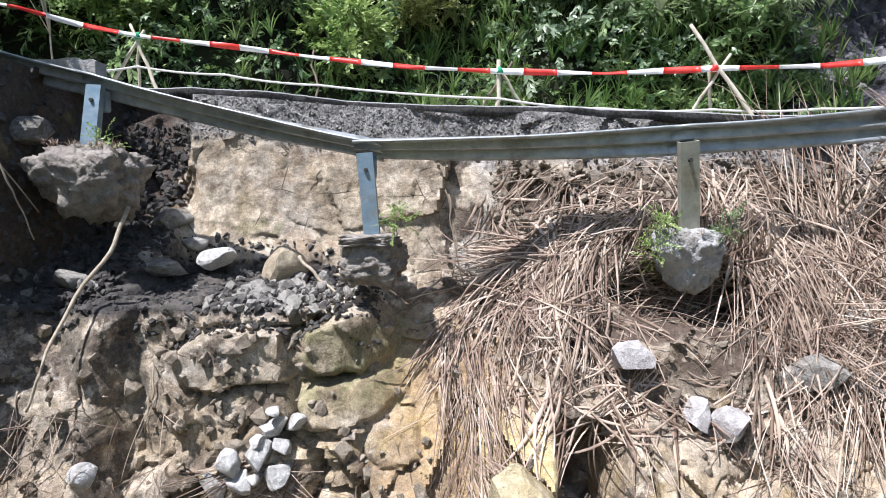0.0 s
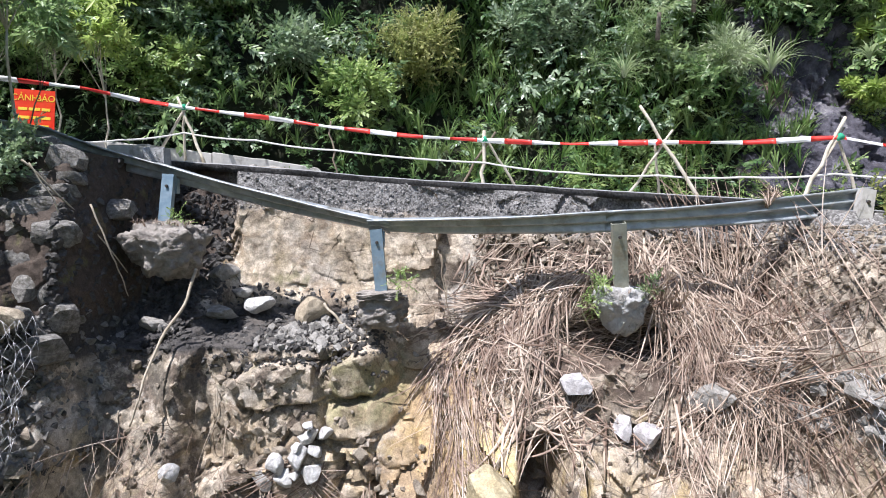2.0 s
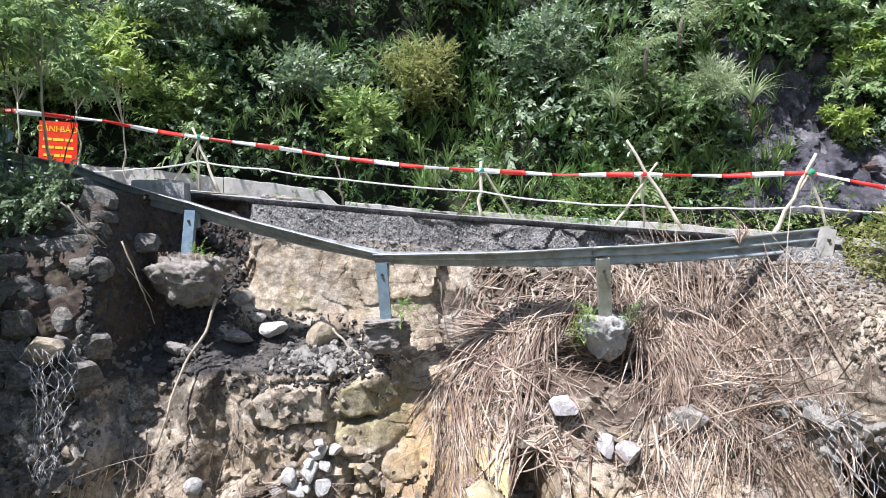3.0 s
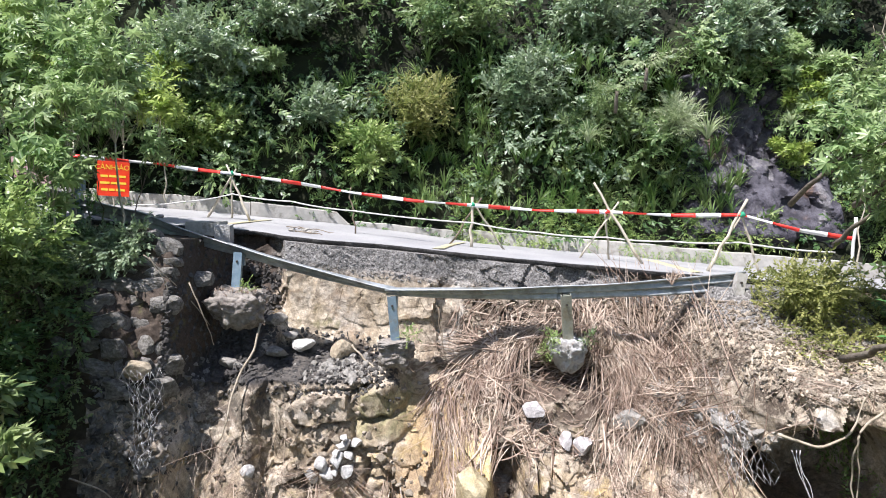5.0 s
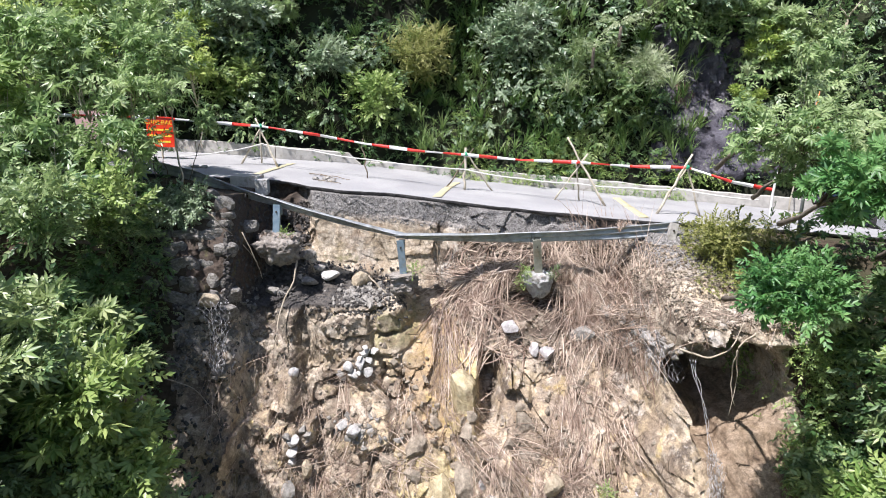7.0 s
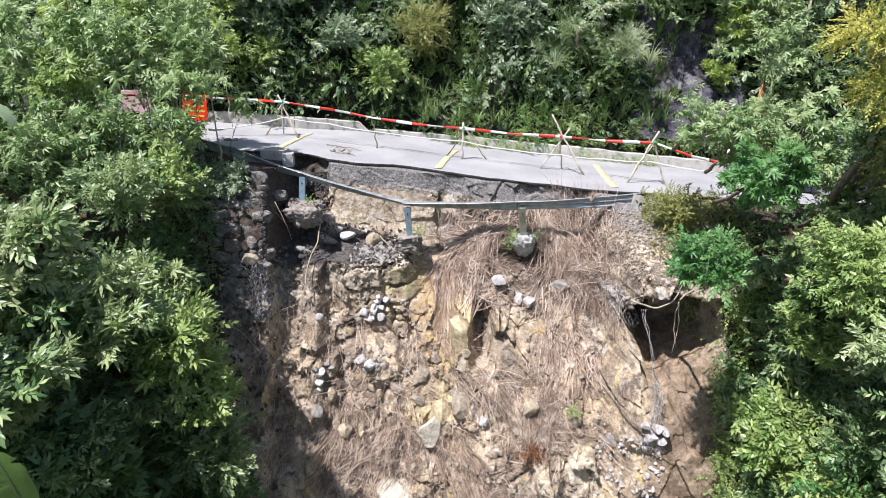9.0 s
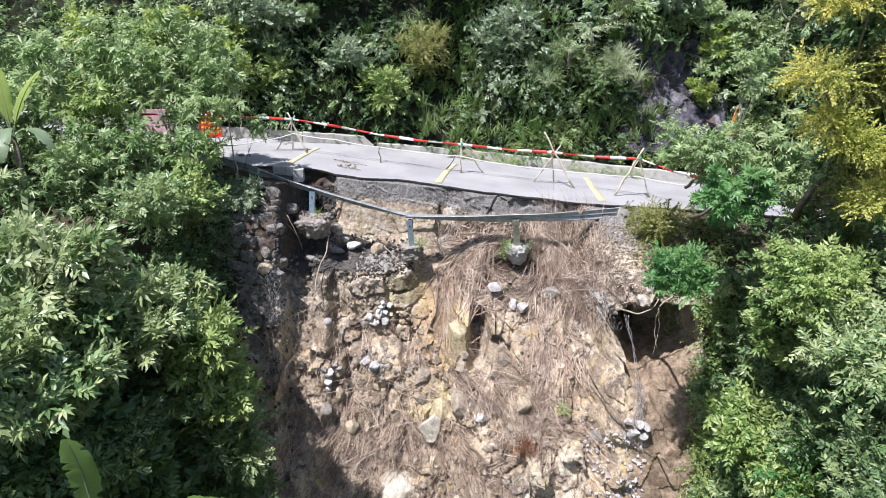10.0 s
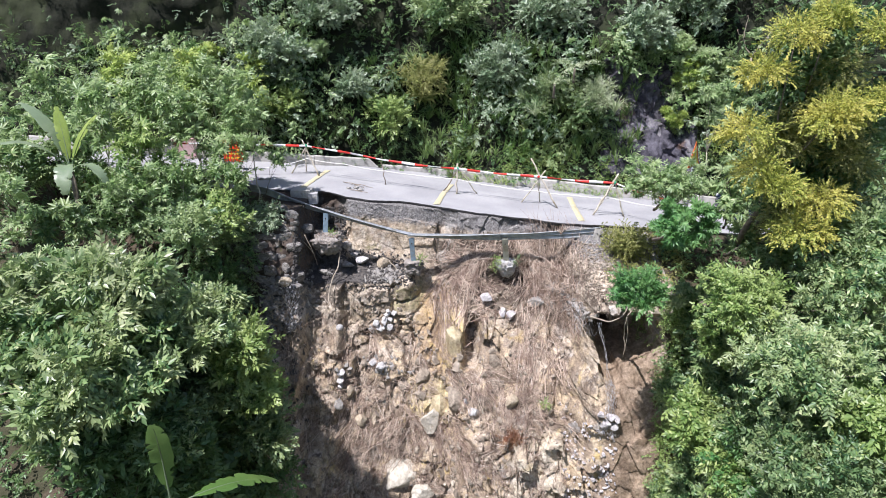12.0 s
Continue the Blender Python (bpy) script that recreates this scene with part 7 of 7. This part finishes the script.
plant("dead_bush", "small rust-brown dead bush among the rocks", "dead bush", (2.35, float(on_face(2.35, -6.4)) + 0.1, -6.6), (2.35, float(on_face(2.35, -6.4)) - 0.12, -6.4), (0.35, 0.25, 0.28), 7, 26, T_NARROW, leaf_material("rust_leaf", (0.12, 0.04, 0.02), (0.30, 0.11, 0.05), (0.35, 0.2, 0.1), 0.7, 0.15), 990, 0.6, 0.45)
for k, (x, z, w, h, mat) in enumerate([(-0.95, -8.2, 1.4, 1.1, M_PALE_BLOCK), (-0.35, -8.6, 0.8, 0.8, M_PALE_BLOCK), (-0.08, -6.55, 0.85, 0.9, M_PALE_BLOCK), (-1.88, -6.55, 0.34, 0.9, M_TAN_ROCK), (2.0, -5.2, 0.8, 0.6, M_SLOPE_ROCK), (-0.9, -5.6, 0.6, 0.5, M_SLOPE_ROCK), (0.68, -4.1, 0.78, 1.5, M_YELLOW_ROCK), (0.75, -5.7, 0.75, 1.0, M_SLOPE_ROCK), (0.2, -6.1, 0.8, 1.1, M_YELLOW_ROCK), (1.95, -4.65, 0.6, 0.7, M_SLOPE_ROCK), (-0.3, -5.2, 0.6, 0.6, M_SLOPE_ROCK)]):
    boulder("boulder", "large broken sandstone block in the slope", sit(x, z, 0.10 if mat in (M_YELLOW_ROCK, M_PALE_BLOCK) else -0.10), (w, 0.7, h), 400 + k, mat, 0.12 * (k % 3 - 1), group="blocks in the slope")
for k, (x, y, z, mat) in enumerate([(-3.25, 6.0, -0.95, M_LEAF_BRIGHT), (-0.42, 5.8, -1.7, M_LEAF_BRIGHT), (1.98, 5.75, -1.72, M_LEAF_BRIGHT), (1.95, 5.7, -1.95, M_LEAF_BRIGHT), (3.35, 3.2, -5.35, M_LEAF_BRIGHT), (2.62, 5.75, -1.75, M_LEAF)]):
    plant("seedling", "small bright green weed rooted in the earth", "weed", (x, y + 0.05, z - 0.08), (x, y - 0.03, z + 0.06), (0.13, 0.1, 0.13), 5, 5, T_SMALL, mat, 800 + k, 0.45, 0.5, "weeds on the broken edge", M_BARK, 0.006)


# ---- banana plants ----
def banana(label, base, leaves, seed, stem=1.4):
    r = np.random.default_rng(seed)
    root = thing("banana_plant", label, "banana plant", at=base)
    foot = min(slope_z(base[0], base[1]) - base[2], 0) - 0.3
    v, f = tube([(0.05, 0.05, foot), (0.04, 0, foot * 0.5), (0.02, 0, stem * 0.5), (0, 0.02, stem)], [0.12, 0.11, 0.08, 0.05], 10)
    solid("stem", v, f, M_BARK, root, "brown-green layered stem")
    for ang, lift, L, w, bend, mat in leaves:
        n = 44
        t = np.linspace(0, 1, n)
        d = np.array([math.cos(ang), math.sin(ang), 0])
        side = np.array([-math.sin(ang), math.cos(ang), 0])
        el = radians(lift) - bend * t ** 1.4
        pos = np.cumsum(np.stack([np.cos(el), np.sin(el)], -1) * L / (n - 1), 0)
        mid = np.array([0, 0, stem])[None] + d[None] * pos[:, :1] + np.array([0, 0, 1.0])[None] * pos[:, 1:]
        ww = w * np.sin(np.pi * np.clip((t - 0.16) / 0.86, 0, 1)) ** 0.6 + 0.012
        up = -np.sin(el)[:, None] * d + np.cos(el)[:, None] * np.array([0, 0, 1.0])
        cols = []
        for k in (-1, -0.5, 0, 0.5, 1):
            # wind-torn margins that sag between the tears
            torn = 1 - 0.45 * (r.random(n) < 0.13) * (abs(k) == 1) - 0.1 * r.random(n) * (abs(k) == 1)
            sag = 0.12 * np.convolve(r.normal(0, 1, n), np.ones(5) / 5, "same") * abs(k) * ww - (0.25 * ww if abs(k) == 1 else 0)
            cols.append(mid + side[None] * (k * ww * torn)[:, None] + up * (abs(k) * 0.30 * ww + sag)[:, None])
        leaf = solid("leaf", np.stack(cols, 1).reshape(-1, 3), quads(n, 5), mat, root, "broad green banana leaf")
        rib = np.concatenate([np.array([[0, 0, stem - 0.1]]), mid[::4] - up[::4] * 0.004])
        v, f = tube(rib, np.linspace(0.022, 0.004, len(rib)), 5)
        solid("midrib", v, f, M_BANANA_PALE, leaf, "pale green rib")
    return root


banana("banana plant with torn upright and drooping leaves", (-9.75, 3.7, 0.15),
       [(-0.1, 68, 1.8, 0.17, 0.5, M_LEAF_LIME), (2.2, 84, 1.7, 0.15, 0.4, M_LEAF_LIME), (-1.2, 40, 1.7, 0.22, 2.3, M_BANANA_PALE), (-2.5, 62, 2.0, 0.22, 1.5, M_BANANA_PALE),
        (2.8, 78, 2.3, 0.20, 1.1, M_BANANA_PALE), (-0.4, 34, 1.6, 0.16, 2.0, M_BANANA_PALE)], 1, 1.5)
banana("banana plant with one upright leaf low in the thicket", (-4.5, -4.0, -4.1), [(-1.2, 89, 2.1, 0.19, 0.5, M_BANANA), (0.9, -8, 2.4, 0.24, 0.6, M_BANANA), (0.3, -38, 2.2, 0.22, -0.5, M_BANANA)], 3, 1.5)


# ---- bare tree and car ----
def bare_tree():
    root = thing("bare_tree", "bare grey branching tree on the hillside", "tree", at=(11.9, 12.4, 2.0))
    v, f = tube(bent((0, 0, -0.6), (0.1, 0, 2.2), 0.04), np.linspace(0.07, 0.04, 7), 7)
    solid("trunk", v, f, M_ROOT, root)
    for a, b, r0 in (((0.1, 0, 2.1), (-0.7, -0.2, 3.1), 0.03), ((0.1, 0, 2.2), (0.8, -0.1, 3.3), 0.03), ((0.08, 0, 1.6), (-0.9, -0.3, 2.2), 0.025), ((-0.4, -0.1, 2.7), (-0.4, -0.2, 3.6), 0.02), ((0.5, 0, 2.8), (1.3, -0.2, 3.0), 0.02)):
        v, f = tube(bent(a, b, 0.04), np.linspace(r0, 0.008, 7), 6)
        solid("branch", v, f, M_ROOT, root)


bare_tree()


def paint_material():
    m = Mat("dark_blue_car_paint")
    m.base(m.mix(m.ramp(m.noise(3, 3), 0.3, 0.7), (0.012, 0.022, 0.055), (0.018, 0.03, 0.07)), 0.22, 0.3, 0.5)
    m.b.inputs["Coat Weight"].default_value = 0.8
    return m.m


M_PAINT = paint_material()
M_TYRE = plain("tyre_rubber", (0.02, 0.02, 0.02), (0.04, 0.04, 0.04), 30, 0.85)
M_RIM = plain("alloy_rim", (0.5, 0.5, 0.52), (0.62, 0.62, 0.64), 10, 0.35, 0.8)
M_CAR_GLASS = plain("dark_window_glass", (0.03, 0.05, 0.07), (0.04, 0.06, 0.09), 2, 0.08, 0.0, bump=0.0, spec=0.8)
M_LAMP_RED = plain("red_lamp_glass", (0.4, 0.02, 0.02), (0.5, 0.03, 0.03), 5, 0.2)
M_LAMP_CLEAR = plain("clear_lamp_glass", (0.6, 0.62, 0.65), (0.7, 0.7, 0.72), 5, 0.15)


def car(at, turn):
    root = thing("car", "dark blue people carrier on the road behind the bushes", "car", at=(0, 0, 0))
    # side outline: along the car (front is -x), lower and upper edge, half width
    st = [(-2.36, 0.42, 0.72, 0.62), (-2.28, 0.26, 0.86, 0.80), (-1.9, 0.22, 0.98, 0.89), (-1.35, 0.22, 1.06, 0.91), (-0.9, 0.22, 1.10, 0.91), (0.0, 0.22, 1.10, 0.91), (1.2, 0.22, 1.12, 0.91), (2.0, 0.26, 1.14, 0.89), (2.30, 0.34, 1.12, 0.82), (2.36, 0.45, 1.0, 0.70)]
    sec = lambda x, lo, hi, w: [(x, -w * 0.94, lo), (x, -w, lo + 0.2), (x, -w, hi - 0.18), (x, -w * 0.93, hi), (x, w * 0.93, hi), (x, w, hi - 0.18), (x, w, lo + 0.2), (x, w * 0.94, lo)]

    def loft(name, rows, mat, label=""):
        v = np.array(rows).reshape(-1, 3)
        k = len(rows[0])
        n = len(rows)
        i, j = np.meshgrid(np.arange(n - 1), np.arange(k), indexing="ij")
        f = np.stack([i * k + j, i * k + (j + 1) % k, (i + 1) * k + (j + 1) % k, (i + 1) * k + j], -1).reshape(-1, 4)
        caps = []
        for b in (0, (n - 1) * k):
            for c in range(1, k // 2):
                caps.append([b + c - 1, b + c, b + k - 1 - c, b + k - c])
        solid(name, v, np.concatenate([f, np.array(caps)]), mat, root, label, smooth=False)

    loft("body", [sec(*q) for q in st], M_PAINT, "glossy dark blue body")
    roof = [(-0.95, 1.09, 1.12, 0.80), (-0.15, 1.09, 1.66, 0.70), (0.4, 1.09, 1.74, 0.70), (1.4, 1.09, 1.74, 0.70), (1.95, 1.09, 1.68, 0.68), (2.27, 1.09, 1.18, 0.72)]
    loft("cabin", [[(x, -0.86, lo), (x, -w, hi - 0.05), (x, -w * 0.85, hi), (x, w * 0.85, hi), (x, w, hi - 0.05), (x, 0.86, lo)] for x, lo, hi, w in roof], M_PAINT)
    for side in (-1, 1):
        for x0, x1, t0, t1 in ((-0.62, 0.02, -0.05, 0.02), (0.08, 0.92, 0.08, 0.92), (0.98, 1.85, 0.98, 1.62)):
            bm = bmesh.new()
            q = [bm.verts.new(p) for p in ((x0, side * 0.862, 1.14), (x1, side * 0.862, 1.14), (t1, side * 0.745, 1.60), (t0, side * 0.745, 1.60 if t0 > 0 else 1.52))]
            face = bm.faces.new(q if side < 0 else q[::-1])
            ext = bmesh.ops.extrude_face_region(bm, geom=[face])
            for v in ext["geom"]:
                if isinstance(v, bmesh.types.BMVert):
                    v.co.y += side * 0.012
            part("window", bm, M_CAR_GLASS, root, "dark tinted window")
        for x in (-1.42, 1.36):
            bm = bmesh.new()
            bmesh.ops.create_cone(bm, cap_ends=True, segments=28, radius1=0.33, radius2=0.33, depth=0.22, matrix=Matrix.Translation((x, side * 0.83, 0.33)) @ Matrix.Rotation(radians(90), 4, "X"))
            bmesh.ops.bevel(bm, geom=[e for e in bm.edges if len(e.link_faces) == 2 and e.calc_face_angle(0) > 1], offset=0.03, segments=2)
            w = part("wheel", bm, M_TYRE, root, "black tyre on an alloy wheel", True)
            bm = bmesh.new()
            bmesh.ops.create_cone(bm, cap_ends=True, segments=10, radius1=0.21, radius2=0.19, depth=0.03, matrix=Matrix.Translation((x, side * 0.945, 0.33)) @ Matrix.Rotation(radians(90), 4, "X"))
            part("rim", bm, M_RIM, w, "silver alloy rim")
        for name, x, z, sz, mat in (("headlight", -2.24, 0.80, (0.2, 0.22, 0.12), M_LAMP_CLEAR), ("tail_light", 2.3, 1.02, (0.12, 0.2, 0.24), M_LAMP_RED), ("mirror", -0.66, 1.12, (0.14, 0.2, 0.13), M_PAINT)):
            bm = bmesh.new()
            y = side * (0.98 if name == "mirror" else 0.70)
            bmesh.ops.create_cube(bm, size=1, matrix=Matrix.Translation((x, y, z)) @ Matrix.Diagonal((*sz, 1)))
            bmesh.ops.bevel(bm, geom=bm.edges[:], offset=0.03, segments=2)
            part(name, bm, mat, root)
    root.matrix_world = pose(*at, 0, 0, turn)


car((12.6, 8.9, float(road_z(12.6, 8.9)) + 0.01), -3)
